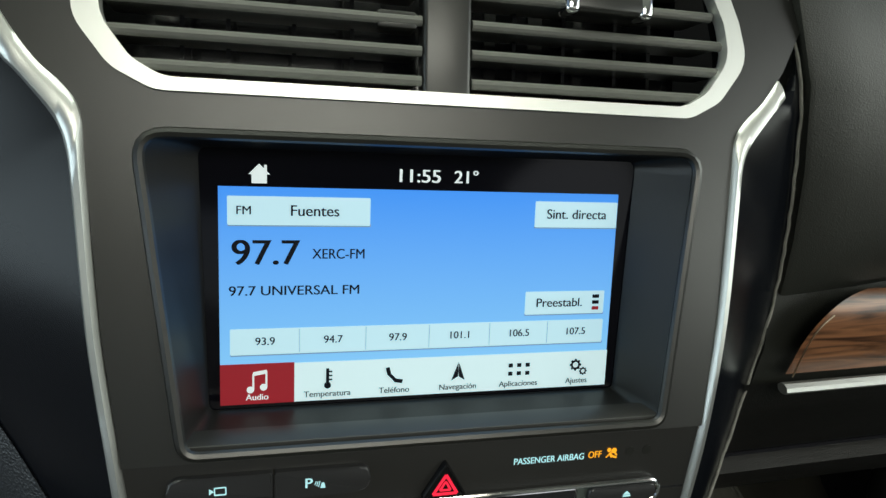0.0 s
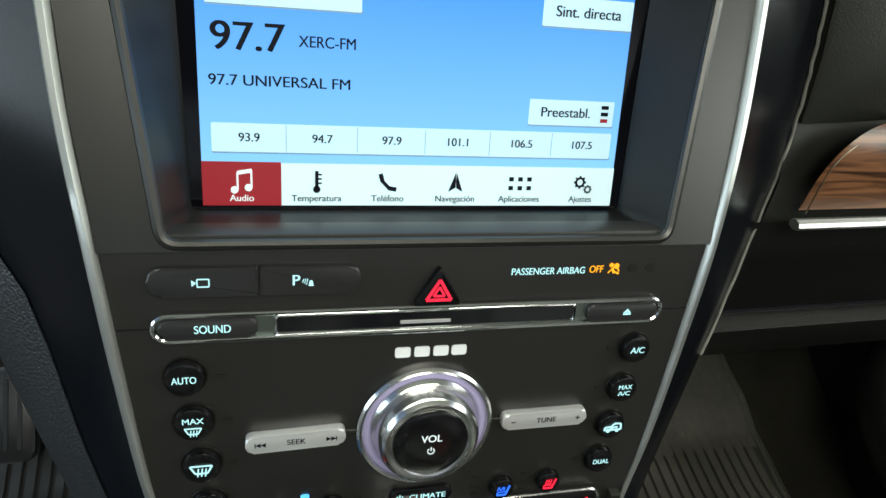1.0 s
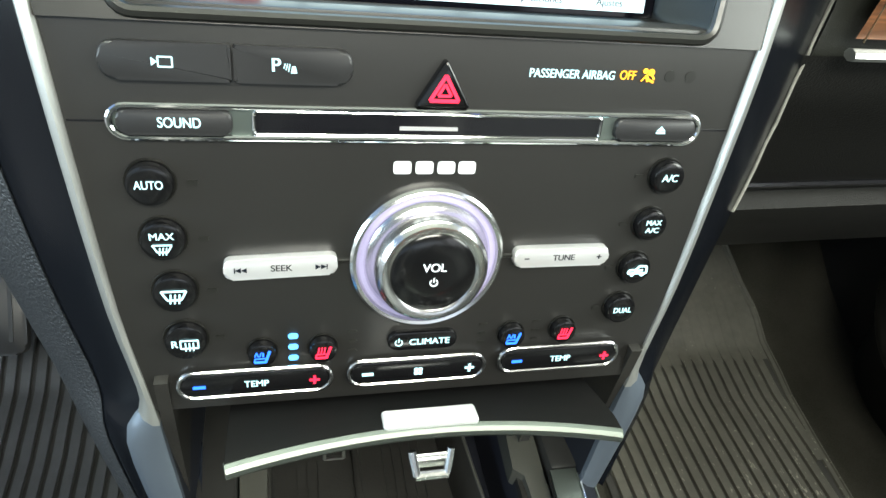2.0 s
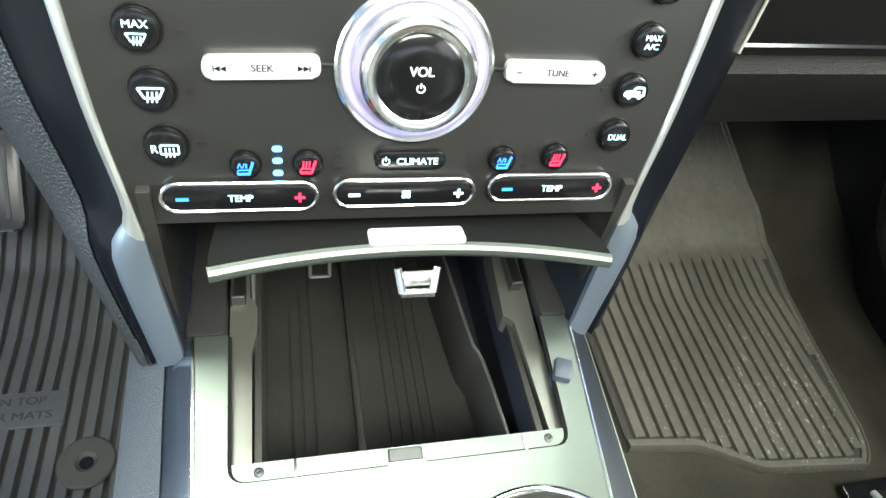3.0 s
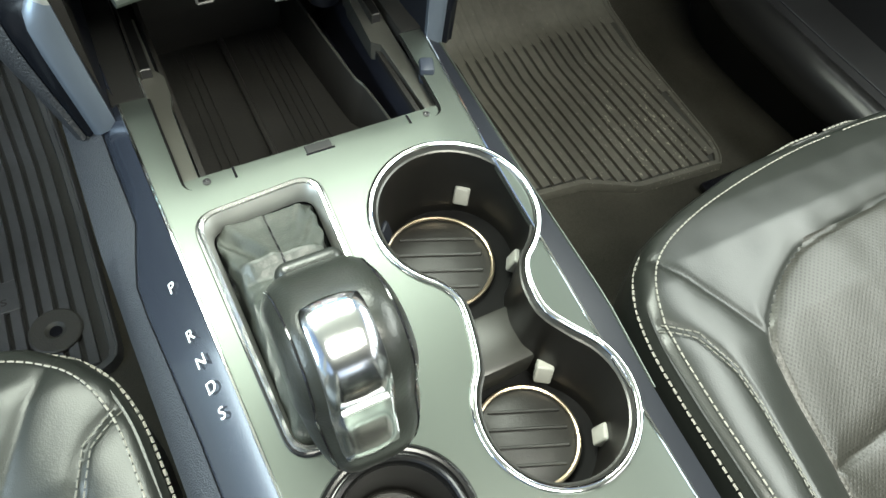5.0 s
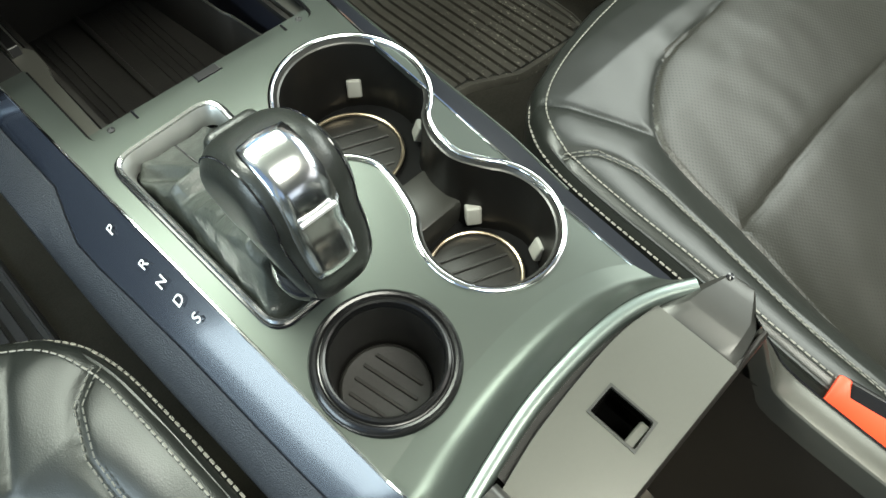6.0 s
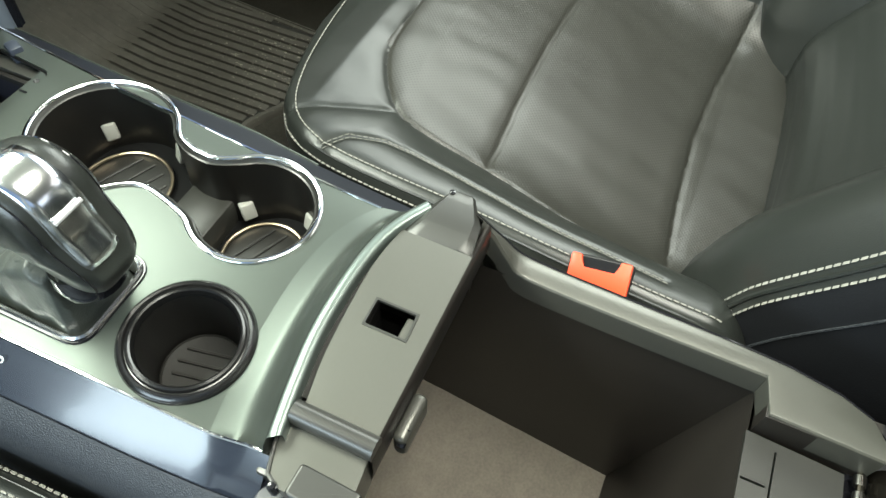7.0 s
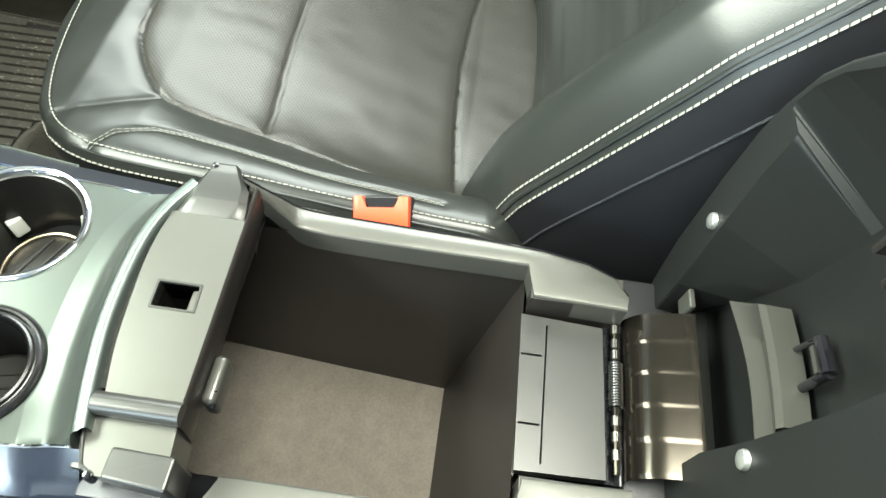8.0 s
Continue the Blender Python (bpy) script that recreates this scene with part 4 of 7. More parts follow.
# volume knob
KX, KY = 0.0012, 0.0530
knob = part("volume_knob", lathe([(0.0238, 0.0005), (0.0238, 0.0018), (0.0226, 0.0030), (0.0216, 0.0060), (0.0212, 0.0110), (0.0204, 0.0125), (0.0192, 0.0136), (0.0172, 0.0134), (0.0160, 0.0127)], KX, KY, 56), DULL_CHROME, panel, "polished chrome volume knob")
part("knob_cap", lathe([(0.0160, 0.0105), (0.0160, 0.0127), (0.0150, 0.0134), (0.0080, 0.0137), (0.0001, 0.0138)], KX, KY, 48), BUTTON, knob, "glossy black knob face")
part("knob_ring", lathe([(0.0296, 0.0), (0.0296, 0.0024), (0.0286, 0.0034), (0.0274, 0.0030), (0.0268, 0.0016)], KX, KY, 56), DULL_CHROME, panel, "bright ring round the knob")
part("ring_light", lathe([(0.0268, 0.0016), (0.0262, 0.0022), (0.0246, 0.0022), (0.0238, 0.0012)], KX, KY, 56), RINGGLOW, panel, "faint lilac light ring")
written("VOL", 0.0035, KX, KY + 0.0028, 0.0140, panel, UITEXT, width=0.0088)
mini(PWR, KX, KY - 0.0030, UITEXT, 0.0019, z=0.0140)
# maker's badge as plain blocks
for i, x in enumerate((-0.0105, -0.0025, 0.0055, 0.0132)):
    part("badge_block", prism(rounded(rect(x - 0.0032, x + 0.0032, 0.0872, 0.0918), 0.0012, 3), 0, 0.0006), GLOWPRINT, panel)
# disc slot row
part("slot_rim", tube([(px, py, 0.0014) for px, py in pill(-0.1038, 0.1023, 0.1001, 0.1105, 13)], 0.0011, True, 10), CHROME, panel, "chrome rim round the disc slot row")
part("slot_bed", prism(pill(-0.1030, 0.1015, 0.1009, 0.1097, 9), 0, 0.0006), BAND, panel)
part("sound_key", prism(rounded(rect(-0.1015, -0.0670, 0.1013, 0.1093), 0.003, 4), 0, 0.0030, 0.001, 2), SOFTBUTTON, panel, "black key")
part("eject_key", prism(rounded(rect(0.0675, 0.1003, 0.1013, 0.1093), 0.003, 4), 0, 0.0030, 0.001, 2), SOFTBUTTON, panel, "black key")
part("disc_slot", prism(rounded(rect(-0.0605, 0.0620, 0.1012, 0.1094), 0.0015, 3), 0, 0.0012), GLOSS, panel, "glossy black disc slot")
part("disc_slot_rim", tube([(px, py, 0.0014) for px, py in rounded(rect(-0.0605, 0.0620, 0.1014, 0.1092), 0.0015, 3)], 0.0006, True, 8), CHROME, panel)
part("slot_mark", prism(rect(-0.0125, 0.0080, 0.1035, 0.1048), 0, 0.0016), SEEKBAR, panel)
written("SOUND", 0.0034, -0.0830, 0.1053, 0.0032, panel, ICEGLOW, width=0.0128)
mini([[(-1, 0), (1, 0), (0, 1)], rect(-1, 1, -0.55, -0.2)], 0.0858, 0.1052, ICEGLOW, 0.0018, z=0.0032)
# camera and parking keys, hazard key, airbag lamp
for x0, x1, r in ((-0.1045, -0.0664, (0.0055, 0.0008, 0.0008, 0.0055)), (-0.0657, -0.0288, (0.0008, 0.0055, 0.0055, 0.0008))):
    part("flat_key", prism(rounded(rect(x0, x1, 0.1184, 0.1300), r, 5), 0, 0.0028, 0.0012, 3), SOFTBUTTON, panel, "satin black key")
mini([bar(-0.6, 0.55, 0.9, 0.55, 0.16), bar(-0.6, -0.55, 0.9, -0.55, 0.16), bar(0.9, -0.55, 0.9, 0.55, 0.16), bar(-0.6, -0.55, -0.6, 0.55, 0.16), [(-0.7, 0), (-1.3, 0.45), (-1.3, -0.45)]], -0.0858, 0.1243, ICEGLOW, 0.0027, z=0.0031)
written("P", 0.0043, -0.0530, 0.1243, 0.0031, panel, ICEGLOW)
mini([bar(-0.6, -0.1, -0.4, 0.5, 0.12), bar(-0.3, -0.3, -0.1, 0.5, 0.12), bar(0.0, -0.5, 0.2, 0.5, 0.12), [(0.3, -0.7), (1.1, -0.7), (0.9, 0.2), (0.5, 0.2)]], -0.0492, 0.1238, ICEGLOW, 0.0024, z=0.0031)
tri_out = rounded([(-0.0082, 0.1118), (0.0118, 0.1118), (0.0018, 0.1288)], 0.0012, 3)
part("hazard_key", prism(tri_out, 0, 0.0034, 0.0012, 2), BUTTON, panel, "black triangular hazard key")
mini([bar(-1, -0.72, 1, -0.72, 0.24), bar(-1, -0.72, 0, 1, 0.24), bar(1, -0.72, 0, 1, 0.24), bar(-0.45, -0.38, 0.45, -0.38, 0.18), bar(-0.45, -0.38, 0, 0.4, 0.18), bar(0.45, -0.38, 0, 0.4, 0.18)], 0.0018, 0.1182, REDGLOW, 0.0050, z=0.0036)
written("PASSENGER AIRBAG", 0.0031, 0.0480, 0.1243, 0.0004, panel, ICEGLOW, width=0.0320)
written("OFF", 0.0033, 0.0692, 0.1246, 0.0004, panel, AMBERGLOW, width=0.0062)
mini([circle(-0.5, 0.6, 0.35, 10), circle(0.35, 0.45, 0.45, 10), bar(-0.3, 0.1, 0.1, -0.7, 0.4), bar(0.1, -0.5, 0.9, -0.8, 0.3), bar(-0.9, -0.7, 0.4, 0.8, 0.16), bar(0.5, 0.1, 0.9, -0.4, 0.25)], 0.0772, 0.1248, AMBERGLOW, 0.0028, z=0.0004)
for x in (0.0862, 0.0945):
    part("unlit_lamp", prism(circle(x, 0.1248, 0.0022, 14), 0, 0.0002), BEZEL, panel)


# ---------------------------------------------------------------- centre console
def cz(y):
    """Height of the console's top plate."""
    return 0.467 + 0.085 * y


def line_left(y):
    return -0.0895 + (0.205 - y) * 0.043


def line_right(y):
    return float(np.interp(y, (-0.09, 0.0, 0.06, 0.126, 0.22), (0.0840, 0.0850, 0.0870, 0.0885, 0.0945)))


def fall(x):
    """How far the plate rolls down at the passenger's edge."""
    return 0.03 * max(0.0, x - 0.067)


def cup_outline(grow=0.0):
    big, small = 0.0462 + grow, 0.0402 + grow
    pts = [(0.052 + big * math.cos(a), 0.0955 + big * math.sin(a)) for a in np.radians(np.linspace(-62, 232, 30))]
    pts += [(0.0290 - grow, 0.050), (0.0285 - grow, 0.040), (0.0255 - grow, 0.026)]
    pts += [(0.048 + small * math.cos(a), -0.0180 + small * math.sin(a)) for a in np.radians(np.linspace(132, 405, 28))]
    pts += [(0.0680 + grow, 0.0235), (0.0675 + grow, 0.034), (0.0690 + grow, 0.045)]
    return [(p.x, p.y) for p in smooth_path([Vector((x, y, 0)) for x, y in pts], 2)]


SHIFT = rounded([(-0.0705, 0.0065), (-0.0140, 0.0075), (-0.0085, 0.1450), (-0.0755, 0.1405)], 0.0125, 6)
SHIFT_IN = rounded([(-0.0672, 0.0100), (-0.0172, 0.0110), (-0.0124, 0.1410), (-0.0716, 0.1370)], 0.0100, 6)
SMALLCUP = circle(-0.0420, -0.0370, 0.0320, 40)
CUPS = cup_outline(0.0012)
ys = np.linspace(0.228, -0.062, 30)
plate_outer = [(line_left(y), y) for y in ys]
foot = [(-0.078, -0.079), (-0.065, -0.0755), (-0.045, -0.0720), (-0.022, -0.0695), (0.010, -0.0685), (0.045, -0.0710), (0.070, -0.0800), (0.0840, -0.088)]
plate_outer += foot + [(line_right(y), y) for y in ys[::-1]]
notch = rounded([(0.0801, 0.228), (0.0775, 0.1590), (-0.0745, 0.1575), (-0.0756, 0.228)], [0, 0.008, 0.008, 0], 6)
plate_outer += notch

console = thing("centre_console", "centre console with satin graphite top plate and dark sides", "console")
part("top_plate", plate(plate_outer, [SHIFT, CUPS, SMALLCUP], lambda x, y: cz(y) - 0.004 - fall(x), lambda x, y: cz(y) - fall(x)), PLATE, console, "satin graphite-grey top plate", sharp=0.5)
def rise(y):
    """How far the side climbs with the shoulder."""
    t = min(1.0, max(0.0, (-0.074 - y) / 0.034))
    return 0.0125 * t * t * (3 - 2 * t)


# shoulder that rises from the plate to the armrest box
sh_rows, band_rows = [], []
arc_out = [(-0.0725, -0.1085), (-0.045, -0.1020), (-0.013, -0.0965), (0.0227, -0.0952), (0.050, -0.0975), (0.070, -0.1035), (0.0890, -0.1135)]
foot2 = [(-0.0785, -0.0760), (-0.048, -0.0700), (-0.016, -0.0665), (0.018, -0.0650), (0.048, -0.0680), (0.070, -0.0755), (0.0845, -0.0840)]
for f, a in zip(smooth3([(x, y, 0) for x, y in foot2], 6), smooth3([(x, y, 0) for x, y in arc_out], 6)):
    a, b = Vector((f.x, f.y, cz(f.y) - fall(f.x) + 0.0002)), Vector((a.x, a.y, 0.4765))
    away = Vector((b.x - 0.013, b.y + 0.22, 0)).normalized()
    crest = b
    row = []
    for t in np.linspace(0, 1, 21):
        e = 0.12 * t ** 2 + 0.88 * (max(0.0, t - 0.38) / 0.62) ** 2
        p = a.lerp(crest, t)
        p.z = a.z + (crest.z - a.z) * e
        row.append(p)
    sh_rows.append(row)
    band_rows.append([crest + Vector((0, 0, -0.004)), crest - away * 0.0003 + Vector((0, 0, 0.0002)), crest - away * 0.0012 + Vector((0, 0, 0.0010)), crest - away * 0.0052 + Vector((0, 0, 0.0012)), crest - away * 0.0068 + Vector((0, 0, 0.0006)), crest - away * 0.0076 + Vector((0, 0, -0.0010)), crest - away * 0.0078 + Vector((0, 0, -0.010))])
first = sh_rows[0]
sh_rows.insert(0, [Vector((p.x * 0.4 + 0.6 * (line_left(p.y) - 0.001), p.y, p.z * 0.7 + 0.3 * (cz(p.y) + rise(p.y)))) for p in first])
sh_rows.insert(0, [Vector((line_left(p.y) - 0.0014, p.y, cz(p.y) + rise(p.y) - 0.0006)) for p in first])
part("shoulder", loft(sh_rows), PLATE, console, "plate rising in a rounded shoulder to the armrest box", sharp=0.8)
part("shoulder_end", loft([[row[-1] + Vector((0, -0.0002, dz)) for dz in (0.0, -0.004, -0.024)] for row in sh_rows[:6]]), PLATE, console)
part("shoulder_band", loft(band_rows), BAND, console, "pale satin band along the shoulder", sharp=0.9)

# dark side with the gear letters, and the grained strip beneath it
SIDE_Y = [0.262, 0.235, 0.222, 0.20, 0.175, 0.158, 0.142, 0.128, 0.11, 0.08, 0.04, 0.0, -0.04, -0.072, -0.082, -0.092, -0.102, -0.112, -0.130]
SIDE_X = [-0.1040, -0.1040, -0.1040, -0.1035, -0.1025, -0.1020, -0.1075, -0.1115, -0.1110, -0.1085, -0.1055, -0.1035, -0.1015, -0.0992, -0.0985, -0.0979, -0.0973, -0.0968, -0.0965]


def side_row(y, x):
    a = Vector((line_left(y) - 0.0012, y, cz(y) - 0.0008 + rise(y)))
    b = Vector((x, y, cz(y) - 0.0008 + 0.6 * rise(y) - (abs(x) - abs(a.x)) * 0.85))
    return [a + Vector((0, 0, -0.003)), a, a.lerp(b, 0.5) + Vector((0, 0, 0.0008)), b, b + Vector((-0.0004, 0, -0.004))]


part("letter_panel", loft([side_row(y, x) for y, x in zip(SIDE_Y[:-1], SIDE_X[:-1])]), LETTER, console, "glossy blue-black side panel with gear letters", sharp=0.7)
part("plate_edge", tube([(line_left(y) - 0.0006, y, cz(y) + 0.0002 + rise(y)) for y in np.linspace(0.225, -0.108, 34)], 0.0009, n=6), CHROME, console, "fine bright edge line")
strip = []
for y, x in zip(SIDE_Y, SIDE_X):
    zb = cz(y) - 0.0008 + 0.6 * rise(y) - (abs(x) - abs(line_left(y)) - 0.0012) * 0.85
    xo = -0.1245 + max(0, 0.12 - y) * 0.05
    strip.append([(x, y, zb - 0.003), (x - 0.0006, y, zb + 0.0008), (x * 0.5 + xo * 0.5, y, zb - 0.005), (xo, y, zb - 0.016), (xo - 0.002, y, zb - 0.05), (xo + 0.004, y, FLOOR)])
part("grained_side", loft(strip), SIDEPAD, console, "grained soft side of the console")
rside = []
for y in np.linspace(0.262, -0.115, 18):
    xr = line_right(y)
    xo = float(np.interp(y, (-0.115, -0.03, 0.02, 0.11, 0.22), (0.098, 0.100, 0.1045, 0.1035, 0.1045)))
    rside.append([(xr + 0.001, y, cz(y) - 0.005), (xr + 0.0012, y, cz(y) - 0.0008 - fall(xr)), ((xr + xo) / 2, y, cz(y) - 0.0042), (xo, y, cz(y) - 0.0080), (xo + 0.003, y, cz(y) - 0.018), (xo + 0.010, y, cz(y) - 0.10), (xo + 0.012, y, FLOOR)])
part("passenger_side", loft(rside), NAVY, console, "dark satin side panel")
part("plate_edge", tube([(line_right(y) + 0.0004, y, cz(y) + 0.0002 - fall(line_right(y))) for y in np.linspace(0.225, -0.085, 24)], 0.0008, n=6), CHROME, console, "fine bright edge line")
part("side_joint", tube([(float(np.interp(y, (-0.03, 0.02, 0.11, 0.22), (0.1005, 0.1050, 0.1040, 0.1050))), y, cz(y) - 0.0078) for y in np.linspace(0.225, -0.03, 18)], 0.0007, n=5), PLATE, console)
# body that closes the console beneath
part("inner_body", box(-0.095, 0.098, -0.02, 0.40, FLOOR - 0.01, 0.36), BINWALL, console)
for t, x, y in (("P", -0.0955, 0.1110), ("R", -0.0945, 0.0835), ("N", -0.0937, 0.0692), ("D", -0.0931, 0.0555), ("S", -0.0923, 0.0420)):
    a = side_row(y, float(np.interp(y, SIDE_Y[::-1], SIDE_X[::-1])))
    f = (abs(x) - abs(a[1].x)) / (abs(a[3].x) - abs(a[1].x))
    p = a[1].lerp(a[3], f) + Vector((0, 0, 0.0016 * (1 - abs(2 * f - 1)) + 0.0013))
    ob = written(t, 0.0062, 0, 0, 0, console, GLOWPRINT, label="white gear letter with a weak added glow")
    ob.matrix_local = Matrix.Translation(p) @ pose(0, 0, 0, 0, -math.degrees(math.atan(0.85)), 2)

# ---------------------------------------------------------------- storage bin
bin_ = thing("storage_bin", "open storage bin with ribbed rubber floor under the controls", "storage bin")
ZF = 0.415
part("side_wall", box(-0.0640, -0.0610, 0.150, 0.355, ZF - 0.01, 0.474), BINWALL, bin_, "black plastic wall")
part("side_wall", box(0.0655, 0.0685, 0.150, 0.355, ZF - 0.01, 0.474), BINWALL, bin_, "black plastic wall")
part("rear_wall", box(-0.066, 0.070, 0.150, 0.1535, ZF - 0.01, 0.474), BINWALL, bin_, "black plastic wall")
part("far_wall", box(-0.10, 0.10, 0.352, 0.356, ZF - 0.01, 0.60), BINWALL, bin_, "black plastic wall")
part("floor_liner", box(-0.061, 0.064, 0.1535, 0.352, ZF - 0.008, ZF), LINER, bin_, "worn rubber floor liner")
for x in (-0.046, -0.040, -0.034, 0.006, 0.012, 0.018, 0.024, 0.030):
    part("rib", box(x - 0.0009, x + 0.0009, 0.160, 0.345, ZF, ZF + 0.0012), LINER, bin_)
part("floor_step", box(-0.0140, -0.0095, 0.1535, 0.350, ZF, ZF + 0.004, 0.0015, 2), LINER, bin_)
# dark insert on the passenger's side with a stepped edge
ins = [(0.0598, 0.156, 0.451), (0.0583, 0.1813, 0.452), (0.0565, 0.208, 0.452), (0.0550, 0.2240, 0.452), (0.0535, 0.2285, 0.453), (0.0512, 0.2325, 0.454), (0.0495, 0.245, 0.455), (0.0453, 0.2904, 0.457), (0.0400, 0.350, 0.460)]
part("side_insert", loft([[(x - 0.004, y, ZF), (x - 0.0008, y, z - 0.002), (x + 0.0006, y, z)] for x, y, z in ins]), BINWALL, bin_, "black divider with a stepped top edge", sharp=0.9)
part("side_pocket", loft([[(x + 0.0008, y, z - 0.0003), (x + 0.0030, y, ZF + 0.006), (0.0650, y, ZF + 0.006), (0.0652, y, 0.470)] for x, y, z in ins]), NAVYBIN, bin_, "dark blue-black pocket beside the divider", sharp=0.6)
part("divider_edge", tube([(x, y, z + 0.0002) for x, y, z in ins], 0.0010, n=6), SATINBOX, bin_)
# dark joint round the opening, and ledges beside it
part("opening_joint", tube([(x * 0.992, y + 0.0006 * (y < 0.17), cz(y) - 0.0022) for x, y in notch], 0.0009, n=6), HOLESHADE, bin_)
LEDGES = ([(-0.0755, 0.1600), (-0.0652, 0.1600), (-0.0652, 0.2230), (-0.0628, 0.2330), (-0.0624, 0.2480), (-0.0660, 0.2540), (-0.0668, 0.300), (-0.0755, 0.300)],
          [(0.0722, 0.1600), (0.0815, 0.1600), (0.0800, 0.1960), (0.0790, 0.2300), (0.0800, 0.3000), (0.0660, 0.3000), (0.0640, 0.2560), (0.0630, 0.2345), (0.0682, 0.2300)])
for pts, xm in zip(LEDGES, (-0.0712, 0.0735)):
    part("side_ledge", plate(rounded(pts, 0.0012, 3), [], 0.466, lambda x, y: cz(y) - 0.0075), SATINBOX, bin_, "grey-green ledge", sharp=0.5)
    # a solid near-black strip stands for the shade inside the slot
    part("guide_slot", prism(rounded(rect(xm - 0.0030, xm + 0.0030, 0.2500, 0.310), 0.0008, 2), 0.478, 0.4866), HOLESHADE, bin_, "black guide slot")
    part("guide_rail", prism(rounded(rect(xm - 0.0036, xm - 0.0026, 0.2490, 0.310), 0.0003, 2), 0.478, 0.4872), CONSOLE_SATIN, bin_)
    part("guide_pin", box(xm - 0.0030, xm + 0.0030, 0.2495, 0.2510, 0.480, 0.4872, 0.0004, 1), SOFTBUTTON, bin_)
part("ledge_gap_bed", box(0.0780, 0.0840, 0.1600, 0.300, 0.462, 0.4700), NAVYBIN, bin_)
part("mount", prism(circle(0.0560, 0.300, 0.011, 20), 0.470, 0.478, 0.002, 2), NAVYBIN, bin_, "dark rounded mount at the bin's side")
part("rear_ledge", plate([(-0.0740, 0.1580), (0.0770, 0.1592), (0.0770, 0.1680), (-0.0740, 0.1665)], [], 0.470, lambda x, y: cz(y) - 0.0022), PLATE, bin_, "bright rear ledge")
for x, y in ((-0.0620, 0.1625), (0.0680, 0.1640)):
    part("screw", lathe([(0.0024, 0.4765), (0.0022, 0.4790), (0.0010, 0.4796), (0.0001, 0.4788)], x, y, 16), SOFTBUTTON, bin_, "small dark screw")
part("catch_notch", box(-0.0078, 0.0088, 0.1585, 0.1600, 0.472, 0.4800), GLOSS, bin_)
part("catch_plate", box(-0.0072, 0.0082, 0.1600, 0.1665, 0.472, 0.4799, 0.0006, 1), SOFTBUTTON, bin_)
part("clip", shift(box(-0.0045, 0.0045, -0.0062, 0.0062, -0.008, 0.008, 0.0018, 2), pose(0.0835, 0.1960, 0.4785, 0, 0, -22)), CLIPBLUE, bin_, "small blue-grey rubber stop")
for x in (-0.0470, 0.0560):
    part("ledge_gap", box(x - 0.0006, x + 0.0006, 0.1585, 0.1665, 0.476, 0.4797), GLOSS, bin_)
# throat up to the panel
for x0, x1 in ((-0.0950, -0.0765), (0.0810, 0.0985)):
    part("throat", box(x0, x1, 0.2285, 0.40, 0.460, 0.4862, 0.002, 2), THROAT, bin_, "plate end darkened for shade where it runs in under the panel")
part("throat_cheek", box(-0.1010, -0.0960, 0.232, 0.40, 0.44, 0.575), BINWALL, bin_)
part("throat_cheek", box(0.0975, 0.1025, 0.232, 0.40, 0.44, 0.575), BINWALL, bin_)
part("back_panel", box(-0.062, 0.066, 0.338, 0.342, 0.455, 0.585), BINWALL, bin_)

# ---------------------------------------------------------------- bin door, slid in under the panel
door = thing("bin_door", "open grey bin door slid under the control panel", "bin door")
xs_ = np.linspace(-0.0745, 0.0800, 23)
rows = []
for x in xs_:
    u = (x - 0.0027) / 0.0772
    y0 = 0.2070 - 0.0095 * u * u
    z0 = 0.5700 - 0.0010 * u
    rows.append([(x, 0.335, 0.5330), (x, 0.24, 0.5460), (x, y0 + 0.008, z0 - 0.0075), (x, y0 + 0.001, z0 - 0.0068), (x, y0 - 0.0012, z0 - 0.003), (x, y0 + 0.0006, z0 + 0.0003), (x, y0 + 0.008, z0 - 0.0010), (x, 0.2335, 0.5560), (x, 0.24, 0.5545), (x, 0.335, 0.5400)])
part("door_panel", loft(rows), DOORTOP, door, "door panel darkened for the shade below the controls", sharp=0.9)
part("door_lip", tube([(x, 0.2062 - 0.0095 * ((x - 0.0027) / 0.0772) ** 2, 0.5675 - 0.001 * (x - 0.0027) / 0.0772) for x in xs_], 0.0031, n=10, flat=0.95), PLATE, door, "satin grey front lip")
tab = shift(box(-0.0190, 0.0190, -0.0048, 0.0048, -0.0020, 0.0026, 0.0016, 3), Matrix.Translation((0.0023, 0.2105, 0.5690)) @ pose(0, 0, 0, -14, 0, 0))
part("pull_tab", tab, SEEKBAR, door, "pale satin pull tab")
latch = bmesh.new()
for a, b, w in (((-0.0058, 0.2010, 0.5625), (-0.0040, 0.1950, 0.5545), 0.0016), ((0.0098, 0.2010, 0.5625), (0.0080, 0.1950, 0.5545), 0.0016), ((-0.0046, 0.1948, 0.5541), (0.0086, 0.1948, 0.5541), 0.0018)):
    merge(latch, tube([a, b], w, n=8))
merge(latch, box(-0.0045, 0.0085, 0.1985, 0.2005, 0.5535, 0.5615, 0.0005, 1))
part("latch", latch, DULL_CHROME, door, "bright hook latch")
hook = bmesh.new()
for a, b in (((-0.0385, 0.2120, 0.5605), (-0.0385, 0.2085, 0.5505)), ((-0.0310, 0.2120, 0.5605), (-0.0310, 0.2085, 0.5505)), ((-0.0385, 0.2085, 0.5505), (-0.0310, 0.2085, 0.5505))):
    merge(hook, tube([a, b], 0.0008, n=6))
part("loop", hook, STEEL, door, "small grey loop")

# ---------------------------------------------------------------- cup holders
cups = thing("double_cup_holder", "double cup holder with bright rim and rubber floors", "cup holder")


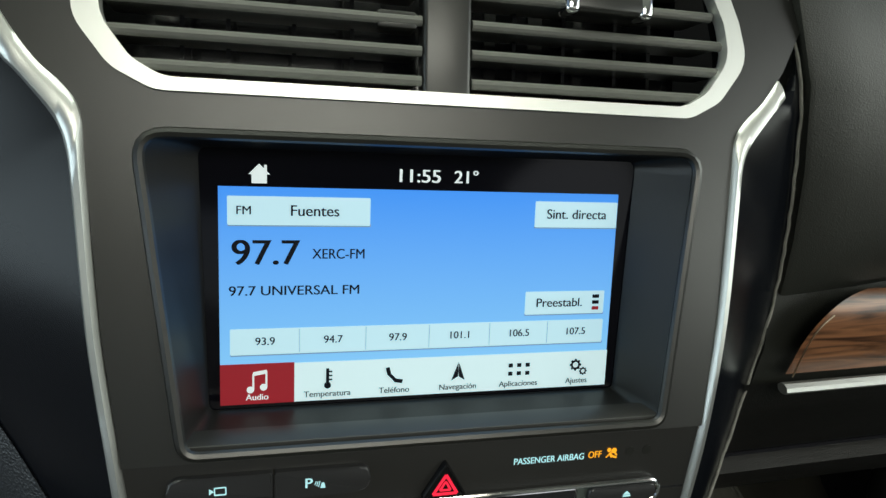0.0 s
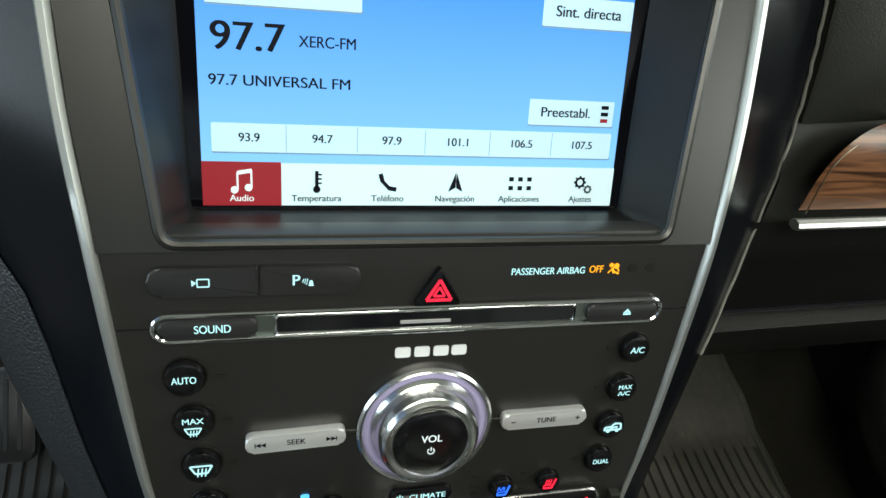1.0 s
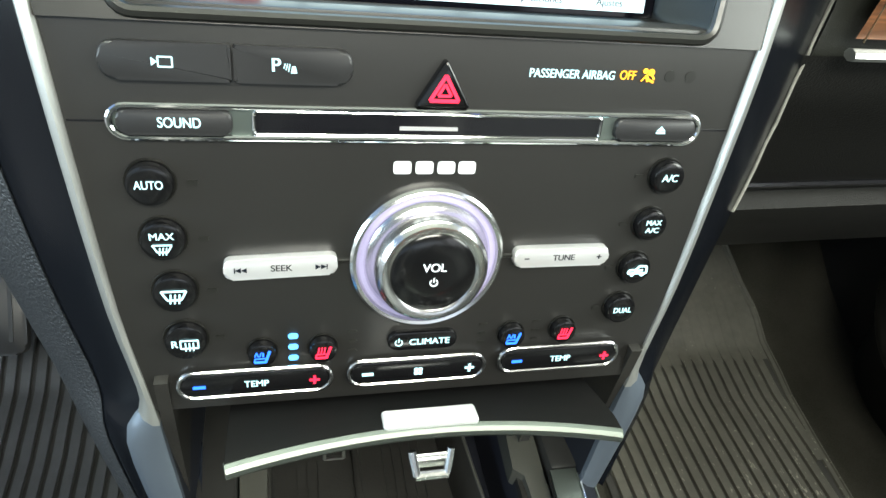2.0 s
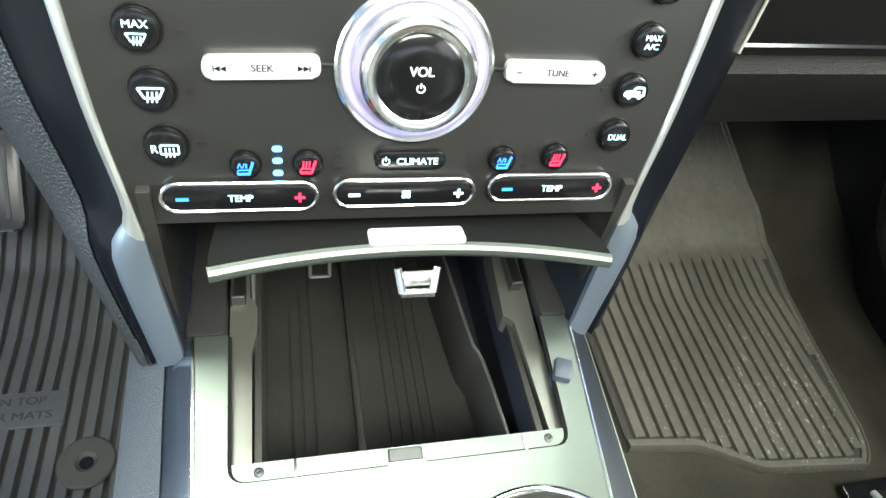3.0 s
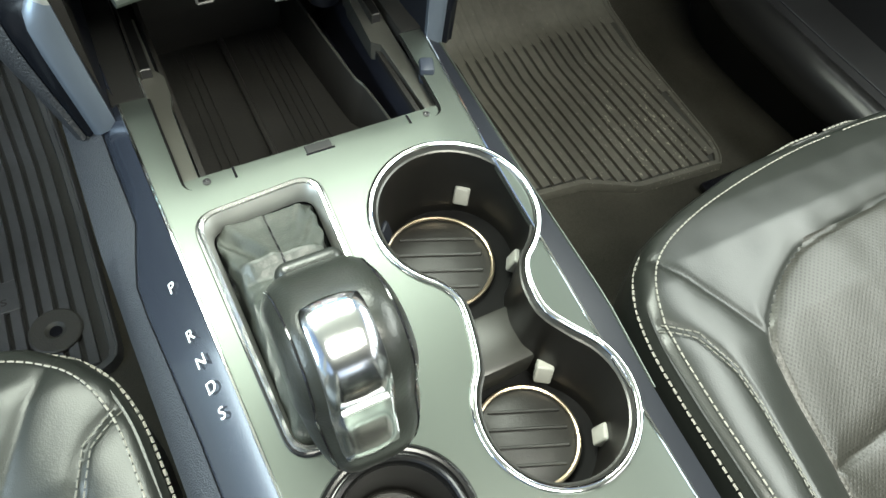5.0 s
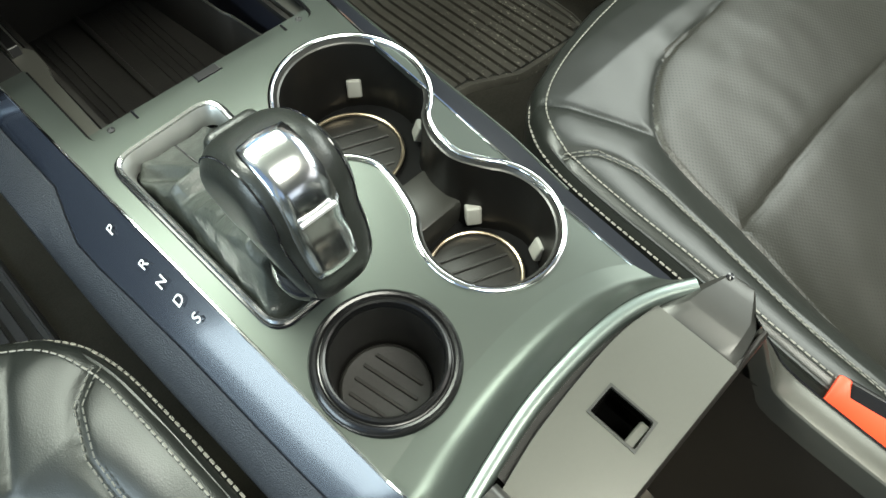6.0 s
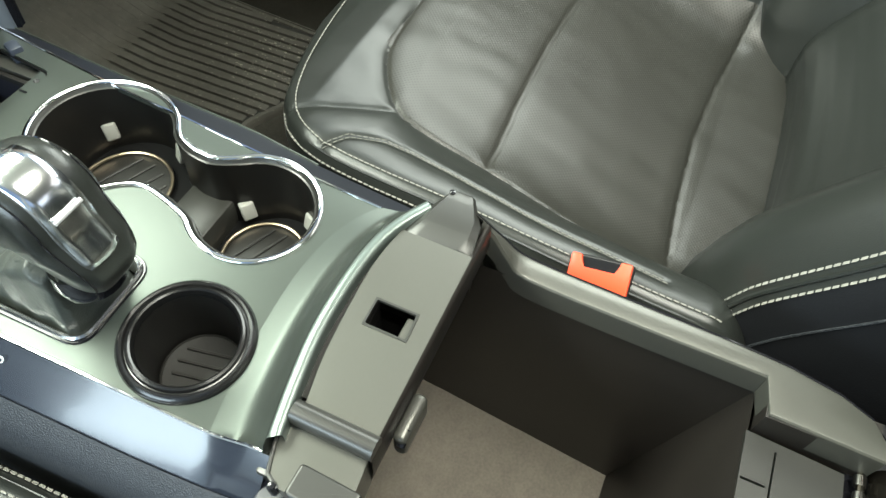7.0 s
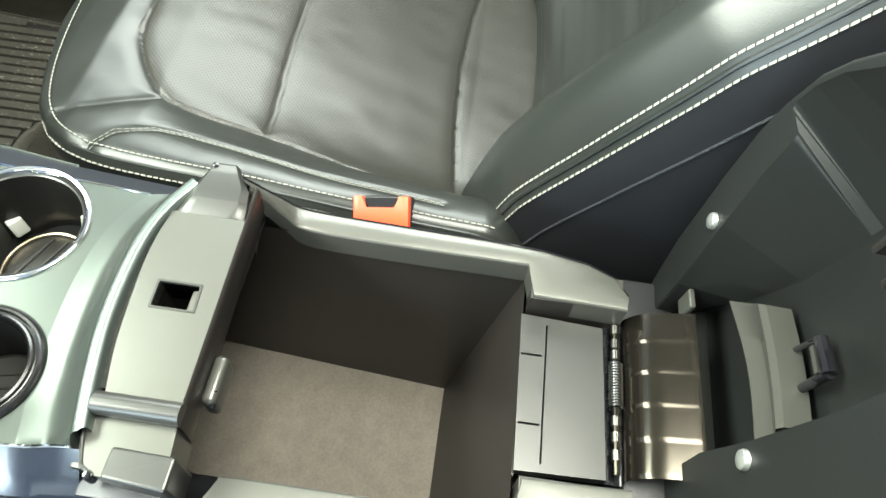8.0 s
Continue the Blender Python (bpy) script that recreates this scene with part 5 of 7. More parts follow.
part("rim", tube([(x, y, cz(y) + 0.0004) for x, y in cup_outline(-0.0004)], 0.0019, True, 14, 0.8), CHROME, cups, "thin bright chrome rim")
part("collar", loft([[(x, y, cz(y) + d) for x, y in cup_outline(g)] for g, d in ((-0.0016, 0.0012), (-0.0024, 0.0002), (-0.0036, -0.0016), (-0.0046, -0.0022))], True), CONSOLE_SATIN, cups, "satin bevel inside the rim", sharp=0.4)
part("wall", loft([[(x, y, cz(y) - 0.0022) for x, y in cup_outline(-0.0046)], [(x, y, cz(y) - 0.010) for x, y in cup_outline(-0.0047)], [(x, y, cz(y) - 0.030) for x, y in cup_outline(-0.0052)], [(x, y, cz(y) - 0.052) for x, y in cup_outline(-0.0070)], [(x, y, cz(y) - 0.062) for x, y in cup_outline(-0.0100)]], True), CUPWALL, cups, "dark plastic wall")
part("web", box(0.030, 0.068, 0.018, 0.052, 0.390, 0.4330, 0.003, 2), SADDLE, cups, "grey saddle between the two cups")
for cx, cy, r, z in ((0.0470, 0.0965, 0.0322, 0.424), (0.0445, -0.0150, 0.0278, 0.412)):
    # floor round the mat is near-black, deep shade painted as its colour
    part("floor", lathe([(r + 0.016, z + 0.004), (r + 0.001, z - 0.001), (0.0001, z - 0.001)], cx, cy, 40), HOLESHADE, cups)
    mat_ = part("floor_mat", lathe([(r, z - 0.001), (r, z + 0.0016), (r - 0.001, z + 0.0022), (0.0001, z + 0.0022)], cx, cy, 40), LINER, cups, "round ribbed rubber mat")
    part("mat_ring", tube([(cx + r * math.cos(a), cy + r * math.sin(a), z + 0.003) for a in np.linspace(0, 2 * math.pi, 40, endpoint=False)], 0.0013, True, 8), BRONZE, mat_, "bright bronze edge ring")
    for k in (-0.55, -0.2, 0.15, 0.5):
        h = math.sqrt(1 - k * k) * r * 0.82
        part("rib", box(-h, h, k * r - 0.0009, k * r + 0.0009, 0.002, 0.0034, 0.0004, 1), LINER, mat_, m=pose(cx, cy, z, 0, 0, -22))
TABS = ((0.052, 0.0955, 0.0405, 52, 0.034), (0.052, 0.0955, 0.0400, -33, 0.040), (0.052, 0.0955, 0.0405, 140, 0.036), (0.048, -0.018, 0.0345, 55, 0.040), (0.048, -0.018, 0.0345, -27, 0.042))
for cx, cy, r, a, drop in TABS:
    t = box(-0.004, 0.004, -0.0048, 0.0048, -0.0062, 0.0062, 0.0014, 3)
    tb = part("grip_tab", t, TAB if a < 100 else NAVY, cups, "sprung rubber grip tab")
    tb.matrix_local = Matrix.Translation((cx + r * math.cos(radians(a)), cy + r * math.sin(radians(a)), cz(cy) - drop)) @ pose(0, 0, 0, 0, 18, a)

small = thing("small_cup_holder", "small round cup holder with a black ring", "cup holder")
cy_ = -0.0370
zc = cz(cy_)
tilt = Matrix.Translation((-0.0420, cy_, zc)) @ pose(0, 0, 0, math.degrees(math.atan(0.085)), 0, 0)
small.matrix_world = tilt
part("ring", lathe([(0.0362, 0.0), (0.0360, 0.0012), (0.0348, 0.0030), (0.0334, 0.0038), (0.0322, 0.0034), (0.0314, 0.0022), (0.0308, 0.0024), (0.0300, 0.0040), (0.0288, 0.0046), (0.0278, 0.0040), (0.0270, 0.0022), (0.0266, 0.0)], n=48), RINGBLACK, small, "satin black double ring")
part("wall", lathe([(0.0268, 0.0), (0.0264, -0.02), (0.0250, -0.042), (0.0246, -0.044)], n=48), CUPWALL, small, "dark plastic wall")
fm = part("floor_mat", lathe([(0.0250, -0.0435), (0.0236, -0.0415), (0.0228, -0.0425), (0.0001, -0.0425)], n=48), LINER, small, "round ribbed rubber mat")
for k in (-0.55, -0.2, 0.15, 0.5):
    h = math.sqrt(1 - k * k) * 0.0235 * 0.72
    part("rib", box(k * 0.0235 - 0.0009, k * 0.0235 + 0.0009, -h, h, -0.0430, -0.0408, 0.0003, 1), BINWALL, fm, m=pose(0, 0, 0, 0, 0, 13))

# ---------------------------------------------------------------- gear selector
gear_ = thing("gear_selector", "gear selector with leather knob, chrome inlay and leather boot", "gear selector")
tiltz = lambda pts, d: [(x, y, cz(y) + d) for x, y in pts]
between = lambda f: [(x * (1 - f) + u * f, y * (1 - f) + v * f) for (x, y), (u, v) in zip(SHIFT, SHIFT_IN)]
part("surround", loft([tiltz(SHIFT, 0.0), tiltz(SHIFT, 0.0022), tiltz(between(0.25), 0.0034), tiltz(between(0.66), 0.0028), tiltz(between(0.74), 0.0010)], True), DULL_CHROME, gear_, "thin bright chrome surround")
part("joint", tube([(x, y, cz(y) + 0.0004) for x, y in between(-0.16) + between(-0.16)[:1]], 0.0010, n=6), GLOSS, gear_, "dark joint line")
part("bevel", loft([tiltz(between(0.72), 0.0016), tiltz(between(1.0), -0.0002), tiltz(between(1.35), -0.0060), tiltz(between(1.4), -0.010)], True), SILVER, gear_, "satin inner bevel")
part("well", loft([tiltz(SHIFT_IN, -0.008), tiltz([(-0.042 + (x + 0.042) * 0.94, 0.075 + (y - 0.075) * 0.96) for x, y in SHIFT_IN], -0.026), [(-0.042, 0.075, cz(0.075) - 0.028)] * len(SHIFT_IN)], True), GLOSS, gear_)
# boot: a leather sleeve that climbs from the front of the slot to the knob, with folds
rows = []
BOOT_Y = (0.1375, 0.1340, 0.122, 0.106, 0.092, 0.084, 0.070, 0.052, 0.038, 0.026, 0.0165, 0.0140, 0.0130)
BOOT_Z = (0.4690, 0.4735, 0.4775, 0.4830, 0.4865, 0.4860, 0.4950, 0.5050, 0.5140, 0.5180, 0.5120, 0.4880, 0.4560)
BOOT_W = (0.0268, 0.0266, 0.0258, 0.0232, 0.0208, 0.0200, 0.0198, 0.0196, 0.0188, 0.0175, 0.0165, 0.0160, 0.0170)


def crease(x, y, ax, ay, bx, by, wide):
    """How near a point lies to a fold from a to b, from 0 to 1."""
    t = min(1.0, max(0.0, ((x - ax) * (bx - ax) + (y - ay) * (by - ay)) / ((bx - ax) ** 2 + (by - ay) ** 2)))
    return math.exp(-(math.hypot(x - ax - t * (bx - ax), y - ay - t * (by - ay)) / wide) ** 2)


for t in np.linspace(0, len(BOOT_Y) - 1, 97):
    y, zt, w = (float(np.interp(t, range(len(BOOT_Y)), v)) for v in (BOOT_Y, BOOT_Z, BOOT_W))
    xc = -0.0415 - 0.004 * t / 12
    w *= 1 + 0.05 * noise.noise(Vector((y * 90, 3.1, 0)))
    row = []
    for u in np.linspace(-1.25, 1.25, 57):
        if abs(u) <= 1:
            x, z = u * w, zt - 0.0042 * abs(u) ** 5 - 0.0008 * math.exp(-(u / 0.03) ** 2)
        else:
            k = (abs(u) - 1) / 0.25
            x, z = math.copysign(w + (0.0262 - w) * k ** 1.4, u), zt - 0.0042 - k * (zt - 0.4520)
        on = max(0.0, min(1.0, (1.15 - abs(u)) / 0.3))
        fold = 0.0036 * crease(x, y, -0.022, 0.1000, 0.022, 0.0955, 0.0022) - 0.0030 * crease(x, y, -0.020, 0.0905, 0.021, 0.0870, 0.0035)
        fold += -0.0046 * crease(x, y, -0.026, 0.1340, -0.010, 0.1040, 0.0032) - 0.0030 * crease(x, y, 0.026, 0.1340, 0.012, 0.1060, 0.0030)
        fold += 0.0022 * crease(x, y, -0.020, 0.1350, -0.004, 0.1020, 0.0030) + 0.0016 * crease(x, y, 0.019, 0.1350, 0.006, 0.1030, 0.0028)
        fold += -0.0024 * crease(x, y, 0.0, 0.066, 0.020, 0.0600, 0.0035) + 0.0018 * crease(x, y, -0.020, 0.0740, 0.004, 0.0700, 0.0028) - 0.0020 * crease(x, y, -0.020, 0.0560, 0.0, 0.0520, 0.0026)
        fold += 0.0013 * noise.noise(Vector((x * 70 + 3, y * 60, 1.7))) + 0.0005 * noise.noise(Vector((x * 190, y * 150, 5.1)))
        side = (0.0024 * noise.noise(Vector((y * 75, z * 80, 9.0 + math.copysign(2, u))))) * (abs(u) > 0.8)
        row.append(Vector((xc + x + side, y, z + fold * on)))
    rows.append(row)
part("boot", loft(rows), BOOT, gear_, "creased grey-black leather boot", sharp=1.6)
part("boot_seam", tube([r[28] + Vector((0, 0, 0.0002)) for r in rows[5:76]], 0.0006, n=5), GLOSS, gear_)
# knob: a rounded grip, thick in the middle
GX = -0.0452
kc = Vector((0, 0.0060, 0.5490))
outline_ = [(0.0396, 0.5457), (0.0372, 0.5638), (0.0232, 0.5818), (0.0019, 0.5859), (-0.0137, 0.5752), (-0.0227, 0.5498), (-0.0227, 0.5195), (-0.0129, 0.5064), (0.0011, 0.5146), (0.0191, 0.5301), (0.0314, 0.5375)]
outline_ = smooth_path([(0, y, z) for y, z in outline_], 2)
# the outline as a smooth radius round the middle
angles = np.array([math.atan2(p.z - kc.z, p.y - kc.y) for p in outline_])
radii = np.array([(p - kc).length for p in outline_])
basis = lambda a: np.stack([np.ones_like(a)] + [f(k * a) for k in range(1, 4) for f in (np.cos, np.sin)], -1)
weights = np.linalg.lstsq(basis(angles), radii, rcond=None)[0]
SIL = [kc + Vector((0, math.cos(a), math.sin(a))) * float(basis(np.array([a]))[0] @ weights) for a in np.linspace(-math.pi, math.pi, 72, endpoint=False)]


slim = lambda p: float(np.interp(p.z, (0.500, 0.520, 0.540, 0.560, 0.590), (0.66, 0.76, 0.92, 1.0, 0.95)))


def grip(p, u):
    """A point of the knob: p on its outline, u across it from -1 to 1."""
    inset = 0.0012 * u * u + 0.0125 * (1 - math.sqrt(max(0.0, 1 - max(0.0, (abs(u) - 0.35) / 0.65) ** 2.4)))
    q = p + (kc - p).normalized() * inset
    return Vector((GX + 0.0212 * slim(p) * u, q.y, q.z))


cap = lambda s, f: [Vector((GX + s * (0.0212 * (0.9 + (slim(p) - 0.9) * f) + 0.0016 * (1 - f * f)), 0, 0)) + Vector((0, kc.y, kc.z)) + (grip(p, 1) - Vector((grip(p, 1).x, kc.y, kc.z))) * f for p in SIL]
part("knob", loft([cap(-1, 0.05), cap(-1, 0.4), cap(-1, 0.75)] + [[grip(p, u) for p in SIL] for u in np.sin(np.radians(np.linspace(-90, 90, 25)))] + [cap(1, 0.75), cap(1, 0.4), cap(1, 0.05)], True, True), LEATHER, gear_, "black leather-wrapped knob", sharp=1.4)
back_angle = lambda p: math.atan2(p.z - kc.z, -(p.y - kc.y))
arc = sorted([p for p in SIL if -0.42 < back_angle(p) < 1.76], key=back_angle)
inlay = []
for j, p in enumerate(arc):
    d = (p - kc).normalized()
    near_end = min(j, len(arc) - 1 - j)
    w = 0.0108 * (0.86, 0.96, 1.0)[min(2, near_end)] * slim(p)
    inlay.append([Vector((GX - 0.0022 + w * u, 0, 0)) + p + d * (0.0016 - 0.0012 * u * u - (0.0016 if abs(u) == 1 or near_end == 0 else 0)) for u in (-1.0, -0.94, -0.5, 0, 0.5, 0.94, 1.0)])
part("inlay", loft(inlay), INLAY, gear_, "mirror-bright chrome inlay", sharp=1.2)
for s in (-1, 1):
    seam = [grip(p, s * 0.80) for p in SIL if back_angle(p) > -0.9 or back_angle(p) < -2.6]
    seam = sorted(seam, key=lambda p: back_angle(p) if back_angle(p) > -2 else back_angle(p) + 2 * math.pi)
    part("seam", tube([p + (p - Vector((p.x, kc.y, kc.z))).normalized() * 0.0001 for p in seam], 0.00045, n=5), GLOSS, gear_, "fine dark stitched seam")
    part("stitching", stitches([p.lerp(q, k / 4) + (p - Vector((p.x, kc.y, kc.z))).normalized() * 0.0003 + Vector((-s * 0.0016, 0, 0)) for p, q in zip(seam, seam[1:]) for k in range(4)], 0.0, 0.0042, 0.0026, 0.00045), DARKTHREAD, gear_, "dark stitches")
part("release_button", tube([(GX - 0.0100, -0.0185, 0.5672), (GX + 0.0050, -0.0185, 0.5672)], 0.0011, n=8), SEEKBAR, gear_)
lip = box(-0.0125, 0.0125, -0.0052, 0.0052, -0.0085, 0.0085, 0.0042, 4)
for v in lip.verts:
    v.co.z -= 22.0 * v.co.x ** 2 * 0.6
part("front_button", shift(lip, Matrix.Translation((GX + 0.0005, 0.0372, 0.5600)) @ pose(0, 0, 0, 24, 0, 0)), LEATHER, gear_, "rounded thumb button on the front of the knob", sharp=1.2)
part("collar", lathe([(0.0165, 0.505), (0.0175, 0.512), (0.0160, 0.520)], -0.0455, 0.002, 24), GLOSS, gear_)

# ---------------------------------------------------------------- armrest box
BX = 0.0085
abox = thing("armrest_box", "open armrest box with satin rims and felt floor", "armrest box")
arcp = [(-0.0490, -0.1150), (-0.020, -0.1095), (0.0217, -0.1062), (0.045, -0.1065), (0.0655, -0.1095)]
arcs = [(p.x, p.y) for p in smooth3([(x, y, 0) for x, y in arcp], 5)]
hole = rounded([(0.0020, -0.1430), (0.0020, -0.1195), (0.0175, -0.1190), (0.0175, -0.1420)], 0.0012, 3)
part("front_ledge", plate(arcs + [(0.0648, -0.1525), (0.0640, -0.1535), (-0.0490, -0.1548)], [hole], 0.466, 0.4740), SATINBOX, abox, "satin grey-green front ledge", sharp=0.4)
part("latch_frame", plate([(0.0008, -0.1442), (0.0008, -0.1183), (0.0187, -0.1178), (0.0187, -0.1432)], [hole], 0.4738, 0.4745), CONSOLE_SATIN, abox, "thin raised frame of the latch hole", sharp=0.4)
part("latch_well", loft([[(x, y, 0.4728) for x, y in hole], [(x, y, 0.430) for x, y in hole], [(0.010, -0.131, 0.430)] * len(hole)], True), HOLESHADE, abox, "deep dark latch hole")
part("latch_plate", box(0.0030, 0.0165, -0.1425, -0.1375, 0.4640, 0.4705, 0.0008, 1), SATINBOX, abox)
# groove bed between shoulder and ledge
bed = [(x, y - 0.004) for x, y in arc_out[1:]] + [(0.094, -0.150), (-0.047, -0.152)]
part("groove_bed", plate(bed, [hole], 0.455, 0.4690), BINWALL, abox)
# stepped end beside the ledge
step_rows = []
for t in np.linspace(0, 1, 9):
    front = lambda x: float(np.interp(x, (0.0655, 0.0759, 0.0845, 0.1020, 0.1040), (-0.1085, -0.1145, -0.1160, -0.1235, -0.1245)))
    back = lambda x: float(np.interp(x, (0.0655, 0.0759, 0.0855, 0.1020, 0.1040), (-0.1532, -0.1515, -0.1500, -0.1395, -0.1390)))
    row = [(x, front(x) + (back(x) - front(x)) * t, z) for x, z in ((0.0652, 0.4700), (0.0652, 0.4738), (0.0660, 0.4744), (0.0745, 0.4775), (0.0758, 0.4778), (0.0850, 0.4782), (0.0940, 0.4784), (0.1010, 0.4782), (0.1030, 0.4772), (0.1040, 0.4700))]
    step_rows.append([(x, y, z - (0.003 if 0 < k < 9 and t in (0, 1) else 0)) for k, (x, y, z) in enumerate(row)])
part("ledge_step", loft(step_rows), CONSOLE_SATIN, abox, "dark satin end of the ledge with a sloping step", sharp=0.5)
part("step_face", loft([[(x, float(np.interp(x, (0.0655, 0.0759, 0.0855), (-0.1533, -0.1518, -0.1503))), z) for z in (0.4755, 0.470, 0.455, 0.435)] for x in (0.0655, 0.0759, 0.0855)]), BOXDARK, abox)
part("pivot_stud", lathe([(0.0020, 0.474), (0.0018, 0.4790), (0.0001, 0.4795)], 0.1000, -0.1255, 12), GLOSS, abox)
skirt_x = np.linspace(-0.060, 0.0900, 12)
part("ledge_skirt", loft([[(x, y + (x + 0.05) * 0.010, z) for x in skirt_x] for y, z in ((-0.1530, 0.4730), (-0.1548, 0.4739), (-0.1560, 0.4730), (-0.1566, 0.4700), (-0.1566, 0.4560), (-0.1550, 0.4440), (-0.1530, 0.4400))]), BOXDARK, abox, "dark face that drops from the ledge into the box", sharp=0.8)
part("front_wall", loft([[(x, y, z) for x in np.linspace(-0.078, x1, 8)] for y, z, x1 in ((-0.1530, 0.4400, 0.090), (-0.1200, 0.4370, 0.092), (-0.0400, 0.3700, 0.100), (-0.0350, 0.1950, 0.1085))]), BOXDARK, abox, "dark wall that runs in under the ledge")
part("floor", box(-0.090, 0.1085, -0.290, -0.034, 0.190, 0.197), FELT, abox, "brown-grey felt floor")
for s in (1, -1):
    part("side_wall", loft([[(BX + s * 0.0810, -0.340, 0.433), (BX + s * 0.0795, -0.2855, 0.190)]] + [[(BX + s * 0.0810, y, 0.433), (BX + s * float(np.interp(y, (-0.285, -0.034), (0.0795, 0.0990))), y, 0.190)] for y in (-0.285, -0.2, -0.12, -0.034)]), BOXDARK, abox, "dark brown-black box wall")
part("rear_wall", loft([[(x, -0.2850, 0.190) for x in (-0.074, 0.01, 0.0915)], [(x, -0.3280, 0.405) for x in (-0.074, 0.01, 0.0915)], [(x, -0.330, 0.412) for x in (-0.074, 0.01, 0.0915)]]), BOXDARK, abox)
# satin rims down both sides
RIM_OUT = [(0.1032, -0.1245, 0.4770), (0.1048, -0.1400, 0.4630), (0.1056, -0.1600, 0.4475), (0.1055, -0.1800, 0.4372), (0.1045, -0.2500, 0.4345), (0.1035, -0.3000, 0.4340), (0.1012, -0.3400, 0.4335), (0.0960, -0.3690, 0.4330), (0.0880, -0.3870, 0.4330), (0.0760, -0.3950, 0.4330)]
RIM_IN = [(0.0865, -0.1500, 0.4770), (0.0895, -0.1580, 0.4620), (0.0895, -0.1680, 0.4470), (0.0885, -0.1830, 0.4365), (0.0880, -0.2500, 0.4340), (0.0880, -0.3000, 0.4335), (0.0880, -0.3290, 0.4330), (0.0655, -0.3335, 0.4330), (0.0650, -0.3600, 0.4330), (0.0640, -0.3940, 0.4330)]
for s in (1, -1):
    g = lambda p, dx=0, dz=0: Vector((BX + s * (p[0] - BX + dx), p[1], p[2] + dz))
    ri, ro = [Vector(p) for p in RIM_IN], [Vector(p) for p in RIM_OUT]
    ri, ro = smooth3(RIM_IN[:7], 4) + ri[7:], smooth3(RIM_OUT[:7], 4) + ro[7:]
    if s < 0:
        ri, ro = ([Vector((p.x, p.y, min(p.z, 0.4355))) for p in line[10:]] for line in (ri, ro))
    rows = []
    for a, b in zip(ri, ro):
        rows.append([g(a, 0, -0.02), g(a, 0, -0.0026), g(a, 0.0004, -0.0010), g(a, 0.0014, -0.0002), g(a, 0.0026), g(a.lerp(b, 0.5), 0, 0.0003), g(b, -0.0034, 0.0), g(b, -0.0016, -0.0005), g(b, -0.0004, -0.0018), g(b, 0.0, -0.0040), g(b, 0.0004, -0.018), g(b, 0.001, -0.10), g(b, 0.001, -0.325)])
    part("side_rim", loft(rows), SATINBOX, abox, "satin grey rim of the box", sharp=0.5)
    part("rim_joint", tube([g(b, 0.0006, -0.0030) for b in ro], 0.0011, n=5), GLOSS, abox)
    # inner lining just under the notch
    part("rim_lining", box(*sorted((BX + s * 0.0565, BX + s * 0.0795)), -0.392, -0.332, 0.34, 0.4310), BOXDARK, abox)
part("hinge_plate", plate([(-0.0400, -0.3310), (0.0630, -0.3290), (0.0600, -0.3830), (-0.0385, -0.3850)], [rect(-0.0345, 0.0565, -0.3470, -0.3458), rect(0.0335, 0.0350, -0.3440, -0.3305), rect(-0.0120, -0.0105, -0.3445, -0.3315)], 0.404, 0.4125), CONSOLE_SATIN, abox, "satin plate with thin slots", sharp=0.4)
part("hinge_plate_wall", box(-0.041, 0.064, -0.3320, -0.3290, 0.36, 0.4060), SATINBOX, abox)
part("rear_shell", box(-0.090, 0.107, -0.440, -0.3965, FLOOR, 0.405, 0.004, 2), DOOR, abox)
part("lower_shell", box(-0.098, 0.110, -0.43, -0.12, FLOOR, 0.186), BOXDARK, abox)
# round bar and flange on the driver's side of the ledge
part("bar", tube([(-0.0545, y, 0.4735) for y in np.linspace(-0.112, -0.1565, 6)], 0.0060, n=18), CONSOLE_SATIN, abox, "dark satin round bar")
part("flange", prism(rounded([(-0.0530, -0.1160), (-0.0530, -0.1540), (-0.0735, -0.1560), (-0.0890, -0.1560), (-0.0880, -0.1230), (-0.0840, -0.1160), (-0.0700, -0.1110), (-0.0660, -0.1105)], 0.0022, 3), 0.440, 0.4690, 0.0012, 2), SATINBOX, abox, "satin flange", sharp=0.12)
part("flange_base", box(-0.0850, -0.0530, -0.1540, -0.1070, 0.440, 0.4640, 0.002, 2), CONSOLE_SATIN, abox)
part("flange_skirt", box(-0.0960, -0.0800, -0.1540, -0.1110, 0.430, 0.4560, 0.002, 2), NAVYBIN, abox)
part("flange_rim", tube([(-0.0640, -0.1105, 0.4690), (-0.0662, -0.1100, 0.4690), (-0.0705, -0.1106, 0.4690), (-0.0842, -0.1155, 0.4690), (-0.0882, -0.1230, 0.4688)], 0.0011, n=8), CONSOLE_SATIN, abox, "raised edge of the flange")
block = prism(rounded([(-0.0735, -0.1275), (-0.0745, -0.1600), (-0.0915, -0.1600), (-0.0890, -0.1272)], 0.002, 3), 0.440, 0.4712, 0.0016, 3)
part("flange_block", block, CONSOLE_SATIN, abox, "grey block on the flange", sharp=0.12)
part("flange_pin", lathe([(0.0026, 0.462), (0.0026, 0.4690), (0.0016, 0.4706), (0.0001, 0.4708)], -0.0882, -0.1205, 14), GLOSS, abox)
paddle = box(-0.0410, -0.0130, -0.1640, -0.1560, 0.4360, 0.4560, 0.0032, 4)
part("paddle", paddle, SATINBOX, abox, "small spring paddle")
part("paddle_pin", tube([(-0.0415, -0.1615, 0.4500), (-0.0330, -0.1615, 0.4540)], 0.0022, n=8), GLOSS, abox)

